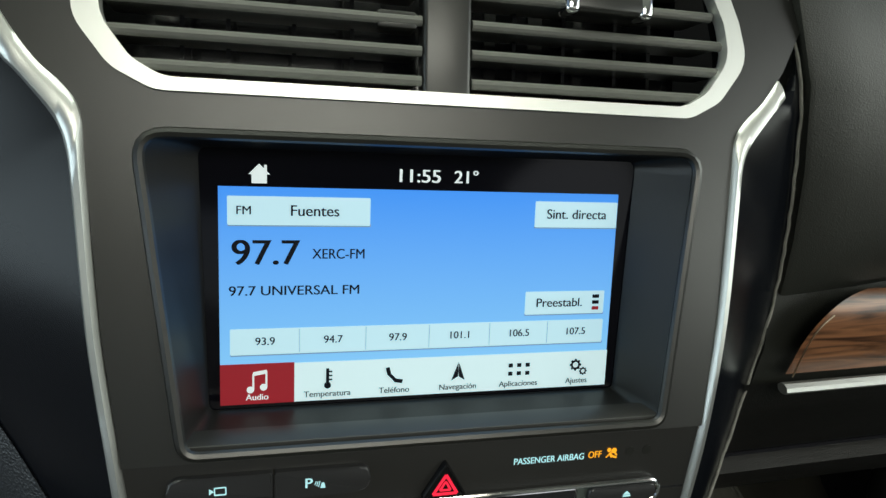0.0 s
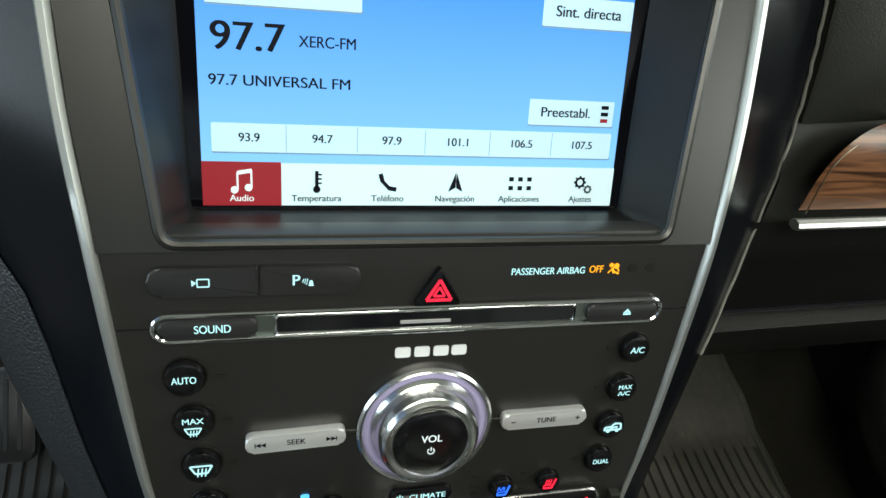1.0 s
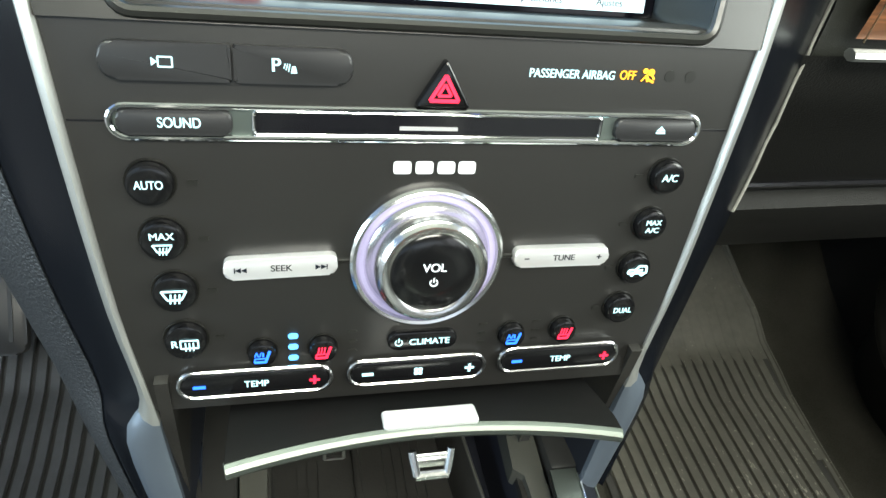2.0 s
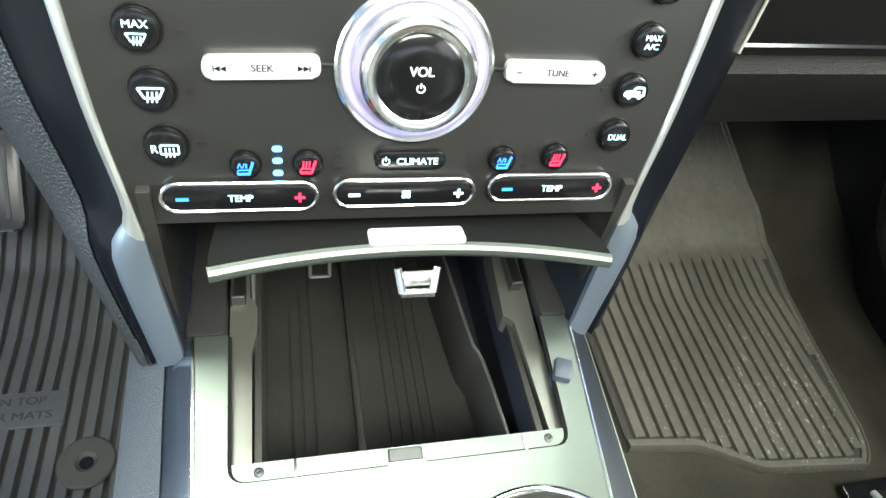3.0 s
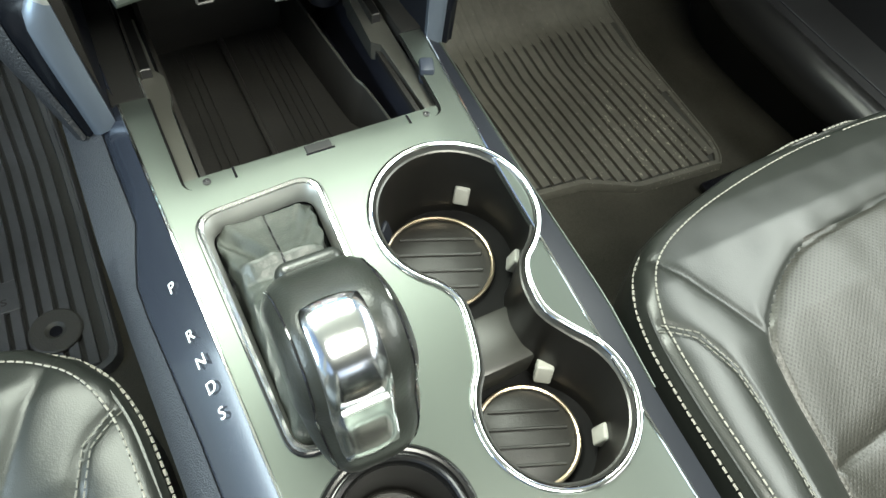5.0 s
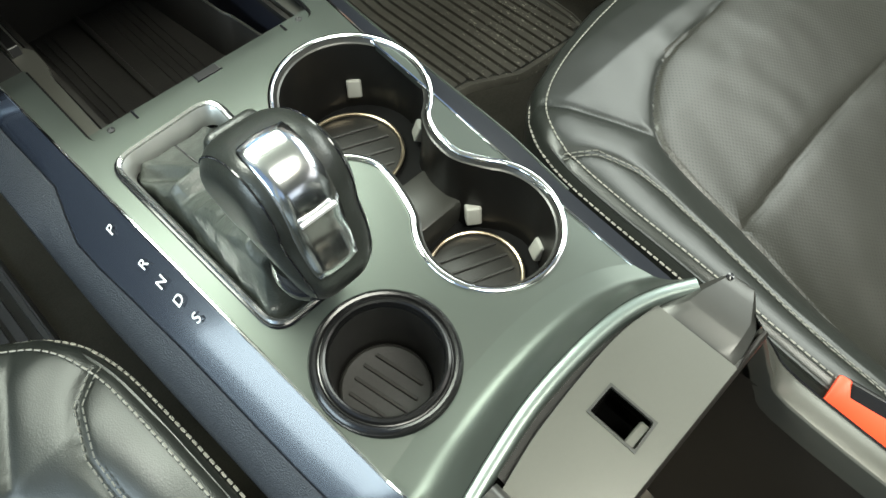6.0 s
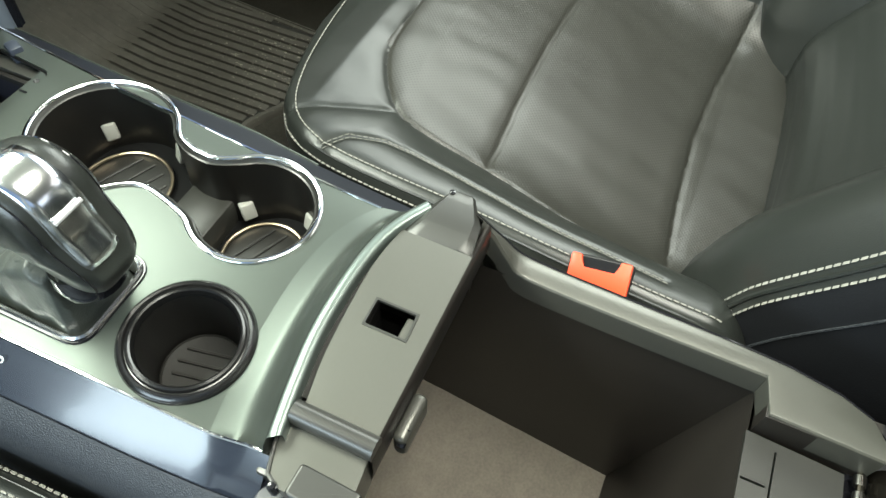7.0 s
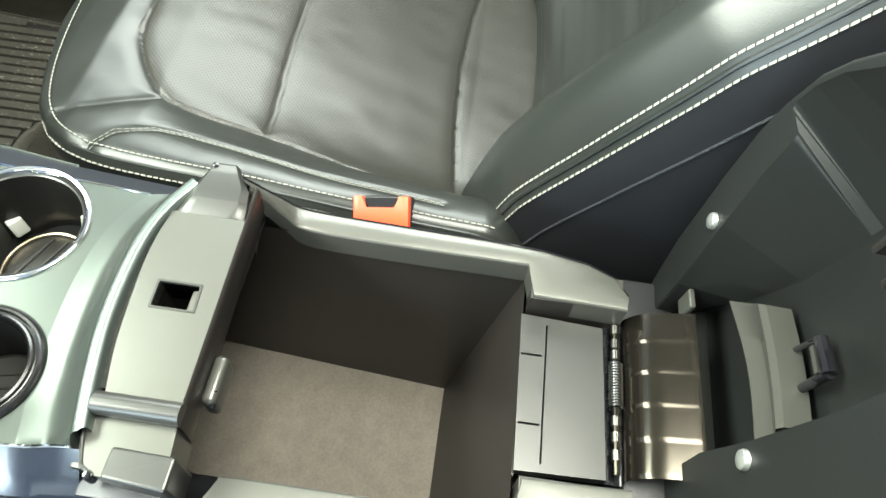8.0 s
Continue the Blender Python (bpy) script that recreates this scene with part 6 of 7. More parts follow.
# hinge with spring, pin and folded cover
cover = []
for x in np.linspace(0.0690, -0.0370, 121):
    step = ((0.0690 - x) / 0.0212) % 1.0
    w = 0.0009 * step if step < 0.88 else 0.0009 * 0.88 * (1 - step) / 0.12
    cover.append([(x, -0.3968, 0.4080), (x, -0.3975, 0.4125 + w), (x, -0.3992, 0.4160 + w), (x, -0.4018, 0.4193 + w), (x, -0.4046, 0.4222 + 0.8 * w), (x, -0.4078, 0.4246 + 0.6 * w), (x, -0.4120, 0.4266 + 0.3 * w), (x, -0.4190, 0.4286 + 0.18 * w), (x, -0.4280, 0.4305 + 0.15 * w), (x, -0.4350, 0.4328 + 0.15 * w), (x, -0.4375, 0.4330)])
hinge = part("hinge", loft(cover), HINGE, abox, "folded bronzed steel hinge cover", sharp=0.9)
part("pin", tube([(0.0660, -0.3915, 0.4125), (-0.0345, -0.3915, 0.4125)], 0.0022, n=10), HINGE, hinge)
part("spring", tube([(0.036 - 0.030 * k / 160, -0.3915 + 0.0040 * math.cos(2 * math.pi * k / 10), 0.4125 + 0.0040 * math.sin(2 * math.pi * k / 10)) for k in range(160)], 0.0007, n=5, up=(1, 0, 0)), STEEL, hinge, "coil spring")
for x in (0.0600, 0.0500, 0.0420, -0.0020, -0.0120, -0.0230):
    part("knuckle", tube([(x + 0.0030, -0.3915, 0.4115), (x - 0.0030, -0.3915, 0.4115)], 0.0032, n=12), STEEL, hinge)
part("trough", box(-0.0385, 0.0680, -0.3975, -0.3850, 0.395, 0.4050), GLOSS, hinge)

# lid, standing open: x across, y up along the lid, z towards the box
tilt_ = math.atan(0.08)
LM = Matrix(((1, 0, 0, BX), (0, -math.sin(tilt_), math.cos(tilt_), -0.4220), (0, math.cos(tilt_), math.sin(tilt_), 0.4100), (0, 0, 0, 1)))
lout = rounded([(-0.060, -0.024), (0.080, -0.022), (0.102, -0.012), (0.110, 0.036), (0.1128, 0.10), (0.1125, 0.140), (0.1085, 0.165), (0.1005, 0.1905), (0.0890, 0.2095), (0.0715, 0.2310), (0.035, 0.243), (-0.035, 0.243), (-0.0715, 0.2310), (-0.1005, 0.1905), (-0.1085, 0.165), (-0.1120, 0.10), (-0.098, 0.0)], 0.006, 4)
lrec = rounded([(-0.036, -0.020), (0.0765, -0.018), (0.0772, 0.030), (0.0805, 0.092), (0.0830, 0.135), (0.0815, 0.166), (0.1015, 0.1665), (0.0955, 0.186), (0.0850, 0.2035), (0.0665, 0.2235), (0.030, 0.236), (-0.028, 0.236), (-0.0560, 0.2200), (-0.0533, 0.183), (-0.0522, 0.158), (-0.0443, 0.092), (-0.036, 0.043)], 0.004, 4)
lflo = rounded([(-0.034, -0.018), (0.088, -0.012), (0.072, 0.030), (0.0535, 0.092), (0.0465, 0.135), (0.0435, 0.150), (0.0425, 0.158), (0.0410, 0.180), (0.0390, 0.198), (0.0350, 0.210), (0.020, 0.214), (-0.020, 0.214), (-0.030, 0.205), (-0.036, 0.183), (-0.038, 0.158), (-0.036, 0.092), (-0.034, 0.043)], 0.003, 4)
sc = lambda loop, f, z: [(x * f, 0.115 + (y - 0.115) * f, z) for x, y in loop]
lid = part("lid", shift(loft([sc(lout, 0.90, -0.058), sc(lout, 0.985, -0.048), sc(lout, 1, -0.024), sc(lout, 1, -0.004), sc(lout, 0.995, -0.0014), sc(lout, 0.985, -0.0003), sc(lout, 0.975, 0.0), sc(lrec, 1.008, 0.0), sc(lrec, 1.0, -0.0012), sc(lflo, 1.0, -0.0400), sc(lflo, 0.96, -0.0415)], True, True), LM), LIDGREY, abox, "dark lid standing open with a deep recess", sharp=0.5)

rib = []
for t in np.linspace(0, 1, 16):
    bow = 0.006 * math.sin(math.pi * t)
    y0, y1 = 0.051 + 0.008 * t + bow, 0.087 + bow * 0.4
    xs0 = lambda y: (0.0575 - (y - 0.051) * 0.6) * (1 - t) - 0.0325 * t
    rib.append([(xs0(y), y, z) for y, z in ((y0 - 0.001, -0.036), (y0, -0.022), (y0 + 0.004, -0.0200), (y0 * 0.5 + y1 * 0.5, -0.0245), (y1 - 0.004, -0.0200), (y1, -0.022), (y1 + 0.001, -0.036))])
part("cross_rib", shift(loft(rib), LM), SATINBOX, lid, "smooth pale grey cross rib", sharp=0.8)
for x, y in ((0.0900, 0.0830), (-0.0523, 0.0868)):
    part("screw", shift(lathe([(0.0052, -0.002), (0.0052, 0.0012), (0.0046, 0.0026), (0.0026, 0.0036), (0.0001, 0.0040)], x, y, 20), LM), SILVER, lid, "bright dome screw")
C1, C2, C3, C4 = (0.0127, 0.0714, -0.0335), (0.0065, 0.1111, -0.0325), (-0.0130, 0.1124, -0.0325), (-0.0100, 0.0714, -0.0335)
for a, b, r in ((C1, C2, 0.0016), (C4, C3, 0.0026), (C2, C3, 0.0036)):
    part("catch_bar", shift(tube([a, b], r, n=10), LM), GLOSS, lid, "black catch loop bar")
part("catch_face", shift(box(-0.0105, 0.0040, 0.1050, 0.1078, -0.0345, -0.0300), LM), SATINBOX, lid)
part("hinge_tab", shift(box(0.062, 0.076, 0.012, 0.030, -0.012, -0.008, 0.001, 1), LM), SATINBOX, lid)
for k in range(4):
    part("rib", shift(box(0.024 - k * 0.018, 0.028 - k * 0.018, 0.160, 0.196, -0.036, -0.028, 0.0012, 1), LM), BOXDARK, lid)


# ---------------------------------------------------------------- seats
def seat_height(x, y):
    """Cushion height; x from the seat's inner edge outwards, y from the front edge back."""
    d = 0.105 - y
    insert = np.interp(d, (0.0, 0.008, 0.03, 0.06, 0.12, 0.21, 0.30, 0.38, 0.45), (0.387, 0.395, 0.400, 0.403, 0.396, 0.364, 0.332, 0.305, 0.295))
    edge = np.interp(d, (0.0, 0.008, 0.03, 0.07, 0.20, 0.33, 0.45), (0.387, 0.395, 0.400, 0.405, 0.405, 0.398, 0.392))
    w = np.minimum(x, 0.53 - x)
    b = 1 / (1 + np.exp((w - 0.062) / 0.014))
    return insert * (1 - b) + edge * b


INNER = [(0.110, 0.272), (0.104, 0.22), (0.097, 0.150), (0.083, 0.090), (0.070, 0.055), (0.052, 0.033), (0.030, 0.019), (0.0, 0.011), (-0.05, 0.007), (-0.13, 0.003), (-0.20, -0.002), (-0.34, -0.006)]


def inner_edge(y):
    return np.interp(y, [p[0] for p in INNER[1:]][::-1], [p[1] for p in INNER[1:]][::-1])


def from_line(x, y, line):
    """Distance to a path in plan."""
    best = np.full(np.shape(x), 1.0)
    for (ax, ay), (bx, by) in zip(line, line[1:]):
        t = np.clip(((x - ax) * (bx - ax) + (y - ay) * (by - ay)) / ((bx - ax) ** 2 + (by - ay) ** 2), 0, 1)
        best = np.minimum(best, np.hypot(x - ax - t * (bx - ax), y - ay - t * (by - ay)))
    return best


SX = 0.139
# seams, from the seat's inner edge: insert outline, cross seams, bolster seam
S_INS = [(0.265, 0.030), (0.160, 0.024), (0.135, 0.014), (0.112, 0.000), (0.088, -0.020), (0.084, -0.050), (0.083, -0.105), (0.074, -0.19), (0.062, -0.285)]
S_TAB = [(0.046, 0.056), (0.060, 0.036), (0.088, -0.018)]
S_MID = [(0.083, -0.105), (0.180, -0.098), (0.265, -0.095)]
S_REAR = [(0.062, -0.275), (0.180, -0.262), (0.265, -0.258)]
S_BOL = [(0.022, 0.012), (0.040, -0.002), (0.050, -0.030), (0.050, -0.055), (0.040, -0.115), (0.028, -0.185), (0.022, -0.265)]
mirror = lambda line: [(0.53 - x, y) for x, y in line]
soft = lambda line: [(p.x, p.y) for p in smooth_path([(x, y, 0) for x, y in line], 2, False)]
CREASES = [(soft(S_INS), 1.0), (S_TAB, 0.7), (S_MID, 1.0), (S_REAR, 1.1)]
CREASES += [(mirror(line), k) for line, k in CREASES]
BOLSTER = [soft(S_BOL), mirror(soft(S_BOL))]


def cushion_points(u, y):
    """Points of the cushion: sewn creases with the leather swelling beside them."""
    xa = inner_edge(y)
    x = xa + (0.53 - 2 * xa) * u
    z = seat_height(x, y)
    deep = np.zeros(np.shape(x))
    for line, k in CREASES:
        d = from_line(x, y, line)
        deep = np.maximum(deep, k * (0.0024 * np.exp(-(d / 0.0017) ** 2) + 0.0019 * np.exp(-(d / 0.0085) ** 2)))
    for line in BOLSTER:
        d = from_line(x, y, line)
        deep = np.maximum(deep, 0.0016 * np.exp(-(d / 0.0018) ** 2) + 0.0012 * np.exp(-(d / 0.008) ** 2))
    z = z - deep - 0.010 * np.exp(-np.minimum(u, 1 - u) * (0.53 - 2 * xa) / 0.0045)
    w = np.minimum(x, 0.53 - x)
    z = z - 22.0 * np.maximum(0, -0.298 - y) ** 2 * (w < 0.09) * np.clip((0.09 - w) / 0.03, 0, 1)
    out = []
    for px, py, pz in zip(np.ravel(x), np.ravel(y), np.ravel(z)):
        n = 0.0013 * noise.noise(Vector((px * 13, py * 13, 0.3))) + 0.0005 * noise.noise(Vector((px * 48, py * 30, 2.3)))
        out.append(Vector((px, py, pz + n)))
    return out


def cushion_point(u, y):
    return cushion_points(np.array([float(u)]), np.array([float(y)]))[0]


def inside_insert(x, y):
    w = min(x, 0.53 - x)
    lim = float(np.interp(y, (-0.285, -0.19, -0.105, -0.05, -0.02, 0.0, 0.014, 0.024), (0.062, 0.074, 0.083, 0.084, 0.088, 0.112, 0.135, 0.16)))
    return w > lim and y < 0.028


def dense(line, step=0.006):
    out = []
    for a, b in zip(line, line[1:]):
        k = max(1, int(math.hypot(b[0] - a[0], b[1] - a[1]) / step))
        out += [(a[0] + (b[0] - a[0]) * i / k, a[1] + (b[1] - a[1]) * i / k) for i in range(k)]
    return out + [line[-1]]


def back_frame(s):
    """Middle line of the backrest at a height s up it: upright at its foot, then leaning back."""
    e = 0.13 + 0.055 * math.log(1 + math.exp((s - 0.13) / 0.055))
    more = 0.048 * (1 - math.exp(-max(0.0, s - 0.07) / 0.20))
    return Vector((0, -0.297 - 0.345 * e - 0.02 * e * e - more, 0.312 + 0.500 * s))


def build_seat(name, label, m):
    seat = thing(name, label, "seat", m, group="front seats")
    ys_ = np.concatenate([np.linspace(-0.345, 0.06, 172), np.linspace(0.062, 0.104, 20)])
    us = np.concatenate([np.linspace(0, 0.03, 8), np.linspace(0.034, 0.50, 130), np.linspace(0.505, 0.965, 70), np.linspace(0.97, 1, 8)])
    U, Y = np.meshgrid(us, ys_)
    flat_ = cushion_points(U, Y)
    grid = [flat_[i * len(us):(i + 1) * len(us)] for i in range(len(ys_))]
    leather, perf = bmesh.new(), bmesh.new()
    la, pa = {}, {}
    for i in range(len(ys_) - 1):
        for j in range(len(us) - 1):
            c = (grid[i][j] + grid[i + 1][j + 1]) / 2
            bm, vs = (perf, pa) if inside_insert(c.x, c.y) else (leather, la)
            f = []
            for q in ((i, j), (i, j + 1), (i + 1, j + 1), (i + 1, j)):
                if q not in vs:
                    vs[q] = bm.verts.new(grid[q[0]][q[1]])
                f.append(vs[q])
            bm.faces.new(f)
    cushion = part("cushion", leather, LEATHER, seat, "smooth black leather cushion with side bolsters", sharp=1.5)
    part("insert", perf, PERF, seat, "perforated leather seat insert", sharp=1.5)
    # skirt round the cushion
    ring = [cushion_point(0, y) for y in ys_[::4]] + [cushion_point(u, ys_[-1]) for u in us[::4]] + [cushion_point(1, y) for y in ys_[::-4]]
    ctr = Vector((0.265, -0.10, 0))
    part("skirt", loft([[p + Vector((0, 0, 0.0)) for p in ring], [p + (p - ctr).normalized() * 0.003 * 1 + Vector((0, 0, -0.010)) for p in ring], [Vector((p.x, p.y, p.z - 0.05)) for p in ring], [Vector((ctr.x + (p.x - ctr.x) * 0.94, ctr.y + (p.y - ctr.y) * 0.94, p.z - 0.11)) for p in ring], [Vector((ctr.x + (p.x - ctr.x) * 0.9, ctr.y + (p.y - ctr.y) * 0.9, 0.20)) for p in ring]]), LEATHER, seat, "black leather skirt")
    # piping and stitching along the cushion's edge
    brim = [(float(inner_edge(y)), y) for y in np.linspace(-0.31, 0.103, 110)] + [(x, 0.104) for x in np.linspace(0.222, 0.265, 10)]
    for _ in range(10):
        brim = brim[:1] + [((a[0] + b[0] + c[0]) / 3, (a[1] + b[1] + c[1]) / 3) for a, b, c in zip(brim, brim[1:], brim[2:])] + brim[-1:]
    edge1 = []
    for (ax, ay), (bx, by), (cx, cy) in zip(brim, brim[1:], brim[2:]):
        d = math.hypot(cx - ax, cy - ay) or 1
        edge1.append((bx + (cy - ay) / d * 0.0095, by - (cx - ax) / d * 0.0095))
    # the outer row runs on the side of the cushion, below the welt
    rim_pts = [cushion_point(0, y) for y in np.linspace(-0.31, 0.098, 90)] + [cushion_point(u, 0.104) for u in np.linspace(0.02, 0.5, 50)]
    for _ in range(8):
        rim_pts = rim_pts[:1] + [(a + b + c) / 3 for a, b, c in zip(rim_pts, rim_pts[1:], rim_pts[2:])] + rim_pts[-1:]
    hub = Vector((0.265, -0.10, 0))
    away_ = lambda p: Vector((p.x - hub.x, p.y - hub.y, 0)).normalized()
    flip = lambda p: Vector((0.53 - p.x, p.y, p.z))
    lift = lambda line, d=0.0: [Vector((x, y, cushion_point(min(1, max(0, (x - inner_edge(y)) / (0.53 - 2 * inner_edge(y)))), y).z + d)) for x, y in line]
    for mm in (lambda q: q, lambda q: (0.53 - q[0], q[1])):
        part("stitching", stitches(lift([mm(q) for q in edge1], 0.0006)), THREAD, cushion, "pale grey stitching")
    outer = [p + away_(p) * 0.0016 + Vector((0, 0, -0.0004)) for p in rim_pts]
    welt = [p - away_(p) * 0.0036 + Vector((0, 0, 0.0046)) for p in rim_pts]
    for mm in (lambda p: p, flip):
        part("stitching", stitches([mm(p) for p in outer], 0.0004, 0.0050, 0.0037, 0.0008), THREAD, cushion, "pale grey stitching")
        part("welt", tube([mm(p) for p in welt], 0.0014, n=6), LEATHER, cushion)
    for line in (S_BOL, [(x - 0.004, y - 0.003) for x, y in S_BOL]):
        part("stitching", stitches(lift(dense(line), 0.0003), r=0.0005), DARKTHREAD, cushion, "dark stitching")
        part("stitching", stitches(lift(dense(mirror(line)), 0.0003), r=0.0005), DARKTHREAD, cushion, "dark stitching")
    # backrest
    rows, prow = [], []
    prof = [(-0.004, -0.150), (-0.004, -0.06), (0.003, -0.006), (0.010, 0.028), (0.0200, 0.0525), (0.0285, 0.0615), (0.046, 0.077), (0.064, 0.085), (0.084, 0.077), (0.104, 0.048), (0.114, 0.027), (0.1170, 0.0185), (0.1200, 0.0205), (0.128, 0.0165), (0.150, 0.012), (0.200, 0.006), (0.265, 0.004)]
    prof = prof + [(0.53 - x, o) for x, o in reversed(prof[:-1])]
    for s in np.linspace(-0.22, 1.0, 110):
        c = back_frame(s)
        t = (back_frame(s + 0.01) - back_frame(s)).normalized()
        out = Vector((0, t.z, -t.y))
        bulge = float(np.interp(s, (-0.22, -0.05, 0.12, 0.4, 1.0), (0.35, 0.6, 0.95, 1.15, 0.8)))
        row = []
        for x, o in prof:
            o2 = o * bulge if o > 0.005 else o
            if 0.12 < x < 0.41:
                o2 -= 0.0035 * (math.exp(-((s - 0.24) / 0.008) ** 2) + math.exp(-((s - 0.62) / 0.008) ** 2)) + 0.0007 * math.sin(s * 210)
            row.append(Vector((x, 0, 0)) + c + out * (o2 + 0.0015 * noise.noise(Vector((x * 20, s * 9, 4)))))
        rows.append(row)
    back = part("backrest", loft([r[4:-4] for r in rows]), LEATHER, seat, "black leather backrest with raised bolster", sharp=1.5)
    part("side_panel", loft([r[:5] for r in rows]), SHADEDVINYL, seat, "smooth blue-black vinyl side of the backrest, darkened for shade", sharp=1.5)
    part("side_panel", loft([r[-5:] for r in rows]), SHADEDVINYL, seat, "smooth blue-black vinyl side of the backrest, darkened for shade", sharp=1.5)
    for k, off in ((4, 0.0), (5, 0.0), (len(prof) - 5, 0), (len(prof) - 6, 0)):
        line = [r[k] for r in rows]
        fine = [a.lerp(b, t) for a, b in zip(line, line[1:]) for t in (0, 0.34, 0.67)]
        part("stitching", stitches(fine, 0.0010, 0.0052, 0.0038, 0.0013), THREAD, back, "thick pale stitching")
    for k in (11, len(prof) - 12):
        line = [r[k] + Vector((0.003 * (1 if k > 16 else -1), 0.0015, 0.0015)) for r in rows]
        fine = [a.lerp(b, t) for a, b in zip(line, line[1:]) for t in (0, 0.34, 0.67)]
        part("stitching", stitches(fine, 0.0008, 0.0072, 0.0056, 0.0009), DARKTHREAD, back, "dark stitching")
    part("piping", tube([r[4].lerp(r[5], 0.5) + Vector((0, 0.0008, 0.0008)) for r in rows], 0.0018, n=6), LEATHER, back)
    part("side_seam", tube([r[3] + Vector((-0.0005, 0, 0)) for r in rows[26:]], 0.0010, n=6), PAD, back, "raised seam down the side")
    part("base", box(0.05, 0.48, -0.33, 0.03, 0.125, 0.26, 0.01, 2), DOOR, seat, "black seat base")
    for x in (0.09, 0.44):
        part("rail", box(x - 0.02, x + 0.02, -0.33, 0.09, FLOOR, 0.135, 0.004, 2), DOOR, seat, "black seat rail")
    return seat


right_seat = build_seat("front_seat", "black leather front passenger seat with pale stitching", Matrix.Translation((SX, 0, 0)))
left_seat = copy_thing(right_seat, Matrix.Translation((-0.655, 0.085, 0)))
tagged(left_seat, "black leather driver seat set further forward")

# belt buckle beside the passenger cushion
bk = thing("belt_buckle", "orange-red seat belt buckle beside the cushion", "belt buckle", Matrix.Translation((0.1430, -0.221, 0.396)) @ pose(0, 0, 0, -10, -34, 8) @ Matrix.Scale(0.84, 4))
part("release", prism(rounded([(-0.016, -0.025), (0.012, -0.025), (0.012, -0.0155), (0.0005, -0.0130), (0.0005, 0.0140), (0.012, 0.0165), (0.012, 0.025), (-0.016, 0.025)], 0.0022, 3), -0.003, 0.009, 0.0012, 2), ORANGE, bk, "bright orange-red release key", sharp=0.5)
part("tongue_slot", box(0.0005, 0.0105, -0.0165, 0.0175, -0.002, 0.0045), GLOSS, bk)
part("housing", box(-0.017, 0.0130, -0.0265, 0.0265, -0.07, -0.001, 0.004, 2), DOOR, bk, "black housing")

# ---------------------------------------------------------------- floor mats
def floor_z(y):
    return float(np.interp(y, (-1, 0.5, 0.58, 0.66, 0.95), (FLOOR, FLOOR, FLOOR + 0.012, FLOOR + 0.05, FLOOR + 0.24)))


def ribbed_mat(name, label, xl, xr, y0f, y1, pitch, rib_w, rib_h, deep_to, mat, mat_rib):
    """A rubber mat on the floor with raised edges and separate ribs."""
    th = thing(name, label, "floor mat")
    yy = np.linspace(0, 1, 40)
    rows = []
    for t in yy:
        row = []
        for u in np.linspace(0, 1, 24):
            x = xl(t) + (xr(t) - xl(t)) * u
            y = y0f(x) + (y1 - y0f(x)) * t
            row.append((x, y, floor_z(y) + 0.007))
        rows.append(row)
    sheet = part("sheet", loft(rows), mat, th, "flat rubber sheet")
    if deep_to < y1 - 0.02:
        toe = []
        for y in np.linspace(deep_to, y1, 24):
            row = []
            for u in np.linspace(0, 1, 16):
                t = min(1.0, (y - 0.27) / (y1 - 0.27))
                row.append((xl(t) + (xr(t) - 0.008 - xl(t)) * u, y, floor_z(y) + 0.0081))
            toe.append(row)
        part("toe_sheet", loft(toe), mat_rib, th, "smoother toe end with shallow grooves")
    x = min(xl(0), xl(1)) + pitch
    while x < max(xr(0), xr(0.3), xr(0.6)) - pitch * 0.6:
        ya = y0f(x) + 0.0115
        pts = []
        for y in np.linspace(ya, y1, 70):
            t = (y - y0f(x)) / (y1 - y0f(x))
            if xl(t) + pitch * 0.8 < x < xr(t) - 0.0075 - rib_w * 0.5:
                pts.append(Vector((x, y, floor_z(y) + 0.0075)))
        if len(pts) > 3:
            h = [rib_h if p.y < deep_to else rib_h * 0.30 for p in pts]
            part("rib", loft([[p + Vector((-rib_w / 2, 0, 0)), p + Vector((-rib_w * 0.44, 0, hh)), p + Vector((rib_w * 0.44, 0, hh)), p + Vector((rib_w / 2, 0, 0))] for p, hh in zip(pts, h)]), mat_rib, th)
        x += pitch
    # flat border with a small outer lip, along the rear and the outer edge
    edge_ = [Vector((xl(0) + (xr(0) - xl(0)) * u, y0f(xl(0) + (xr(0) - xl(0)) * u), 0)) for u in np.linspace(0, 1, 30)]
    edge_ += [Vector((xr(t), y0f(xr(t)) + (y1 - y0f(xr(t))) * t, 0)) for t in np.concatenate([np.linspace(0.006, 0.06, 8), np.linspace(0.08, 1, 34)])]
    rows = []
    for k, p in enumerate(edge_):
        along = (edge_[min(k + 1, len(edge_) - 1)] - edge_[max(k - 1, 0)]).normalized()
        inner = Vector((-along.y, along.x, 0))
        rows.append([p + inner * d + Vector((0, 0, floor_z(p.y) + h)) for d, h in ((-0.0015, 0.0), (0.0, 0.0095), (0.0014, 0.0118), (0.0030, 0.0118), (0.0040, 0.0098), (0.0095, 0.0098), (0.0105, 0.0072))])
    part("border", loft(rows), mat_rib, th, "flat rubber border with a lip")
    return th


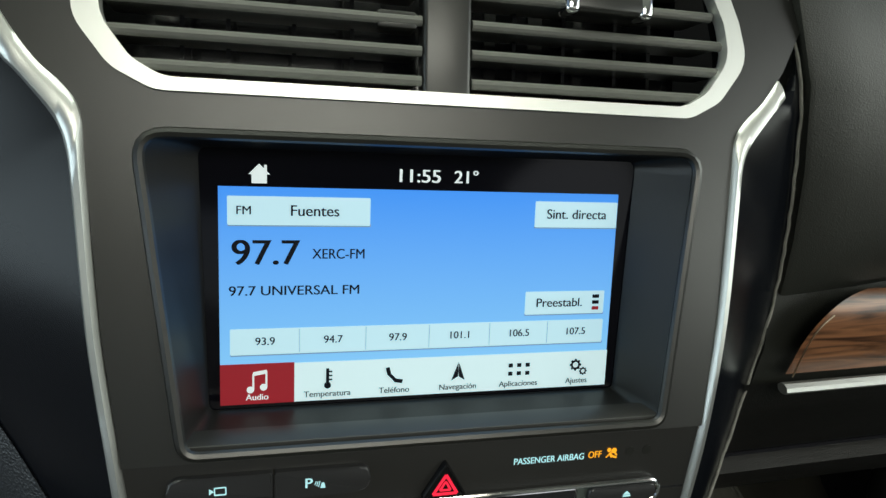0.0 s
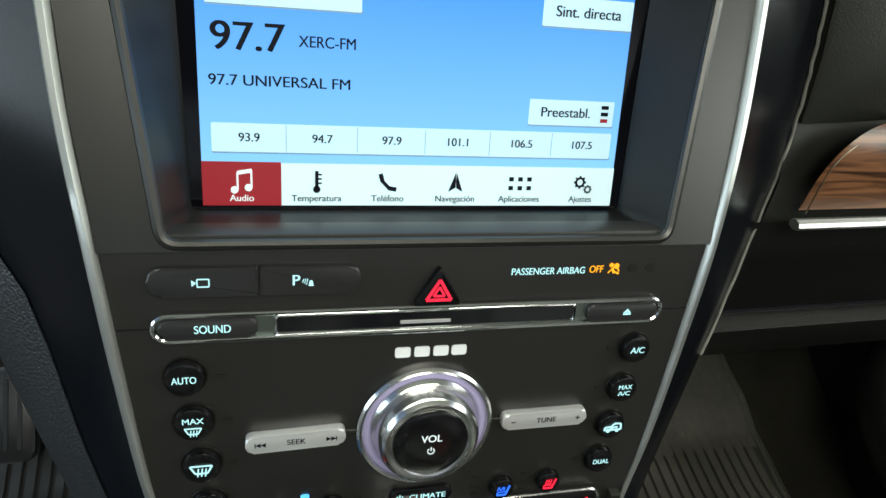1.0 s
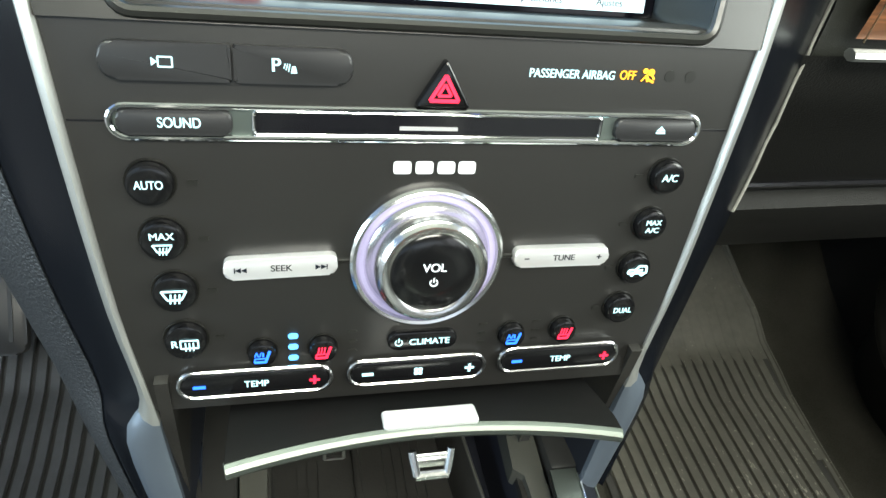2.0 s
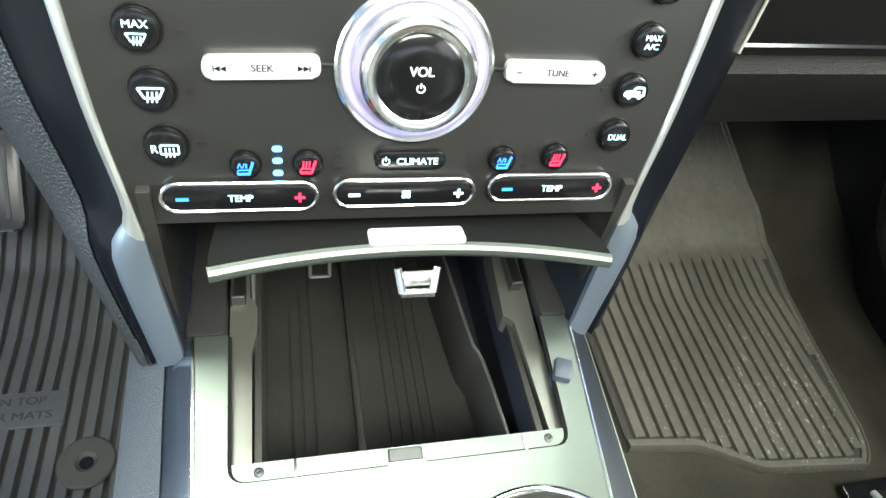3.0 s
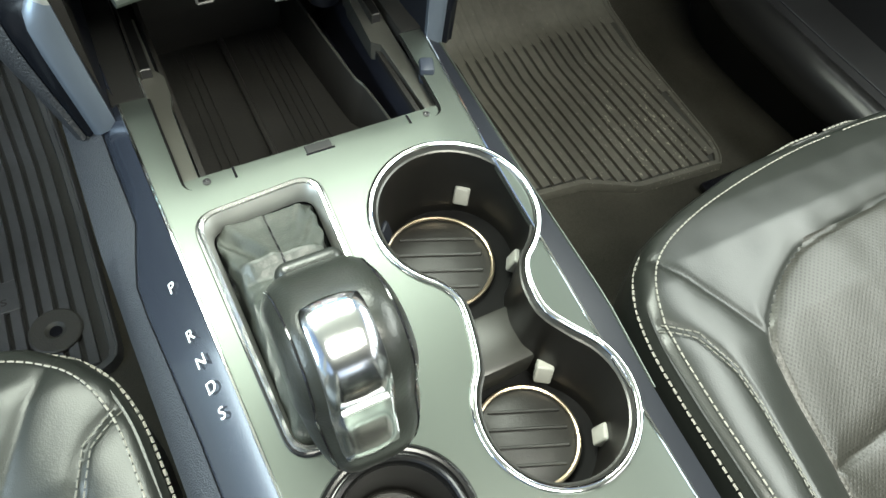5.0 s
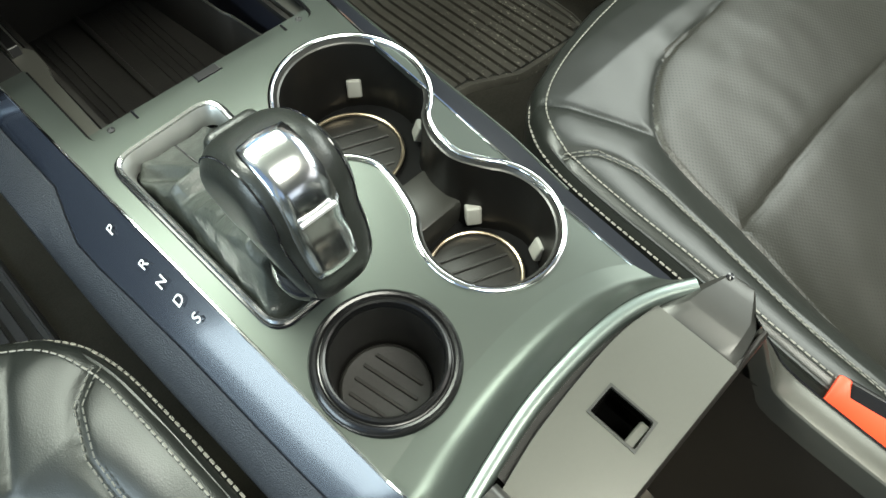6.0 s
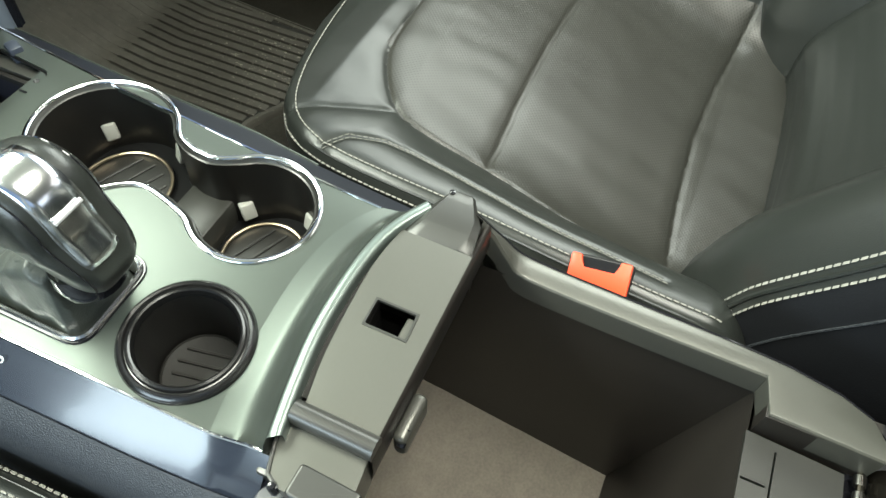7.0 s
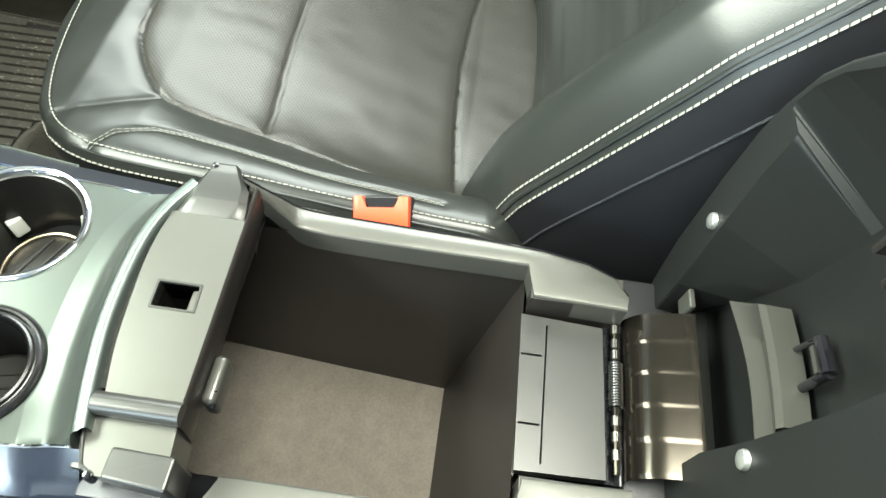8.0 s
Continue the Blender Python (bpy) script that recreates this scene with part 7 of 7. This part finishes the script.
ribbed_mat("floor_mat", "dusty black ribbed rubber mat in the passenger footwell", lambda t: 0.305, lambda t: float(np.interp(t, (0, 0.012, 0.03, 0.06, 0.27, 0.45, 0.60, 0.80, 1), (0.578, 0.588, 0.594, 0.599, 0.609, 0.620, 0.622, 0.590, 0.545))),
                       lambda x: float(np.interp(x, (0.30, 0.385, 0.45, 0.58, 0.61), (0.308, 0.300, 0.266, 0.256, 0.268))), 0.86, 0.0160, 0.0126, 0.0040, 0.555, MATBED, DUSTY)
ribbed_mat("floor_mat", "black ribbed rubber mat in the driver footwell", lambda t: -0.62, lambda t: float(np.interp(t, (0, 0.012, 0.03, 0.06, 1), (-0.208, -0.194, -0.187, -0.184, -0.184))),
                      lambda x: 0.288, 0.70, 0.0152, 0.0108, 0.0046, 0.70, RUBBER, RIBTOP)
grom = thing("mat_fastener", "round black fastener on the driver mat", "fastener", Matrix.Translation((-0.237, 0.351, FLOOR + 0.011)))
part("disc", lathe([(0.026, -0.002), (0.026, 0.003), (0.024, 0.0045), (0.010, 0.0045), (0.0065, 0.002), (0.0055, -0.002)], n=36), MATBED, grom)
part("hole", lathe([(0.0062, 0.0018), (0.0001, 0.0016)], n=20), GLOSS, grom)
note = thing("mat_notice", "raised warning panel on the driver mat", "notice", Matrix.Translation((-0.310, 0.413, FLOOR + 0.0125)))
part("panel", box(-0.050, 0.046, -0.020, 0.019, -0.004, 0.0005, 0.001, 1), RIBTOP, note)
# dark letters stand for the shadows of the embossing
written("ON TOP", 0.0085, 0.0, 0.008, 0.0008, note, RUBBER, width=0.052)
written("OR MATS", 0.0085, 0.004, -0.008, 0.0008, note, RUBBER, width=0.060)

# ---------------------------------------------------------------- passenger door pocket, seat rail cover, pedals
pocket = thing("door_pocket", "black door pocket with a thick rounded rim", "door pocket")
pk = smooth3([(0.672, 0.00, 0.222), (0.668, 0.10, 0.226), (0.664, 0.20, 0.232), (0.660, 0.30, 0.238), (0.660, 0.40, 0.245), (0.672, 0.475, 0.262), (0.704, 0.535, 0.300), (0.735, 0.56, 0.38)], 5)
part("rim", tube(pk, 0.023, n=16, flat=1.3), POCKETRIM, pocket, "thick rounded rim")
part("face", loft([[p + Vector((0.0, 0, -0.01)), Vector((min(0.79, p.x + 0.06), p.y + 0.02, max(FLOOR, p.z - 0.18)))] for p in pk]), DOOR, pocket)
part("back", loft([[p + Vector((0.01, 0, 0.0)), Vector((0.76, p.y, p.z + 0.02)), Vector((0.785, p.y, p.z + 0.3))] for p in pk]), DOOR, pocket)
part("edge_line", tube([p + Vector((0.012, -0.004, 0.036)) for p in pk], 0.0012, n=5), PAD, pocket)
cover = thing("rail_cover", "black plastic seat rail cover on the carpet", "rail cover", Matrix.Translation((0.585, 0.185, FLOOR)))
part("shell", box(-0.058, 0.075, -0.06, 0.056, 0.0, 0.014, 0.005, 3), GLOSS, cover)
part("pull", tube([(-0.0262, 0.0400, 0.014), (-0.0275, 0.030, 0.019), (-0.0300, 0.015, 0.019), (-0.0314, 0.0068, 0.014)], 0.0042, n=10), SEEKBAR, cover, "pale metal clip")
part("insert", box(-0.020, 0.060, -0.010, 0.042, 0.012, 0.0165, 0.002, 2), POCKETRIM, cover)
bolt = thing("bolt_cover", "small grey plastic bolt cover on the carpet", "bolt cover", Matrix.Translation((0.4600, 0.1975, FLOOR)) @ pose(0, 0, 0, 0, 0, 25))
part("cap", shift(lathe([(0.0060, 0.0), (0.0058, 0.004), (0.0042, 0.007), (0.0001, 0.0082)], n=16), Matrix.Diagonal((0.8, 1.9, 1, 1))), SATINBOX, bolt)
pedal = thing("pedal", "dark rubber foot pedal with grooves", "pedal", Matrix.Translation((-0.345, 0.60, 0.245)) @ pose(0, 0, 0, 50, 0, 0))
part("pad", prism(rounded(rect(-0.04, 0.04, -0.05, 0.05), 0.012, 5), -0.008, 0.004, 0.003, 2), SOFTBUTTON, pedal)
# raised dark strips: the grooves' shade is put in as colour
for k in range(5):
    part("groove", box(-0.026 + k * 0.013 - 0.002, -0.026 + k * 0.013 + 0.002, -0.036, 0.036, 0.004, 0.0052), RUBBER, pedal)
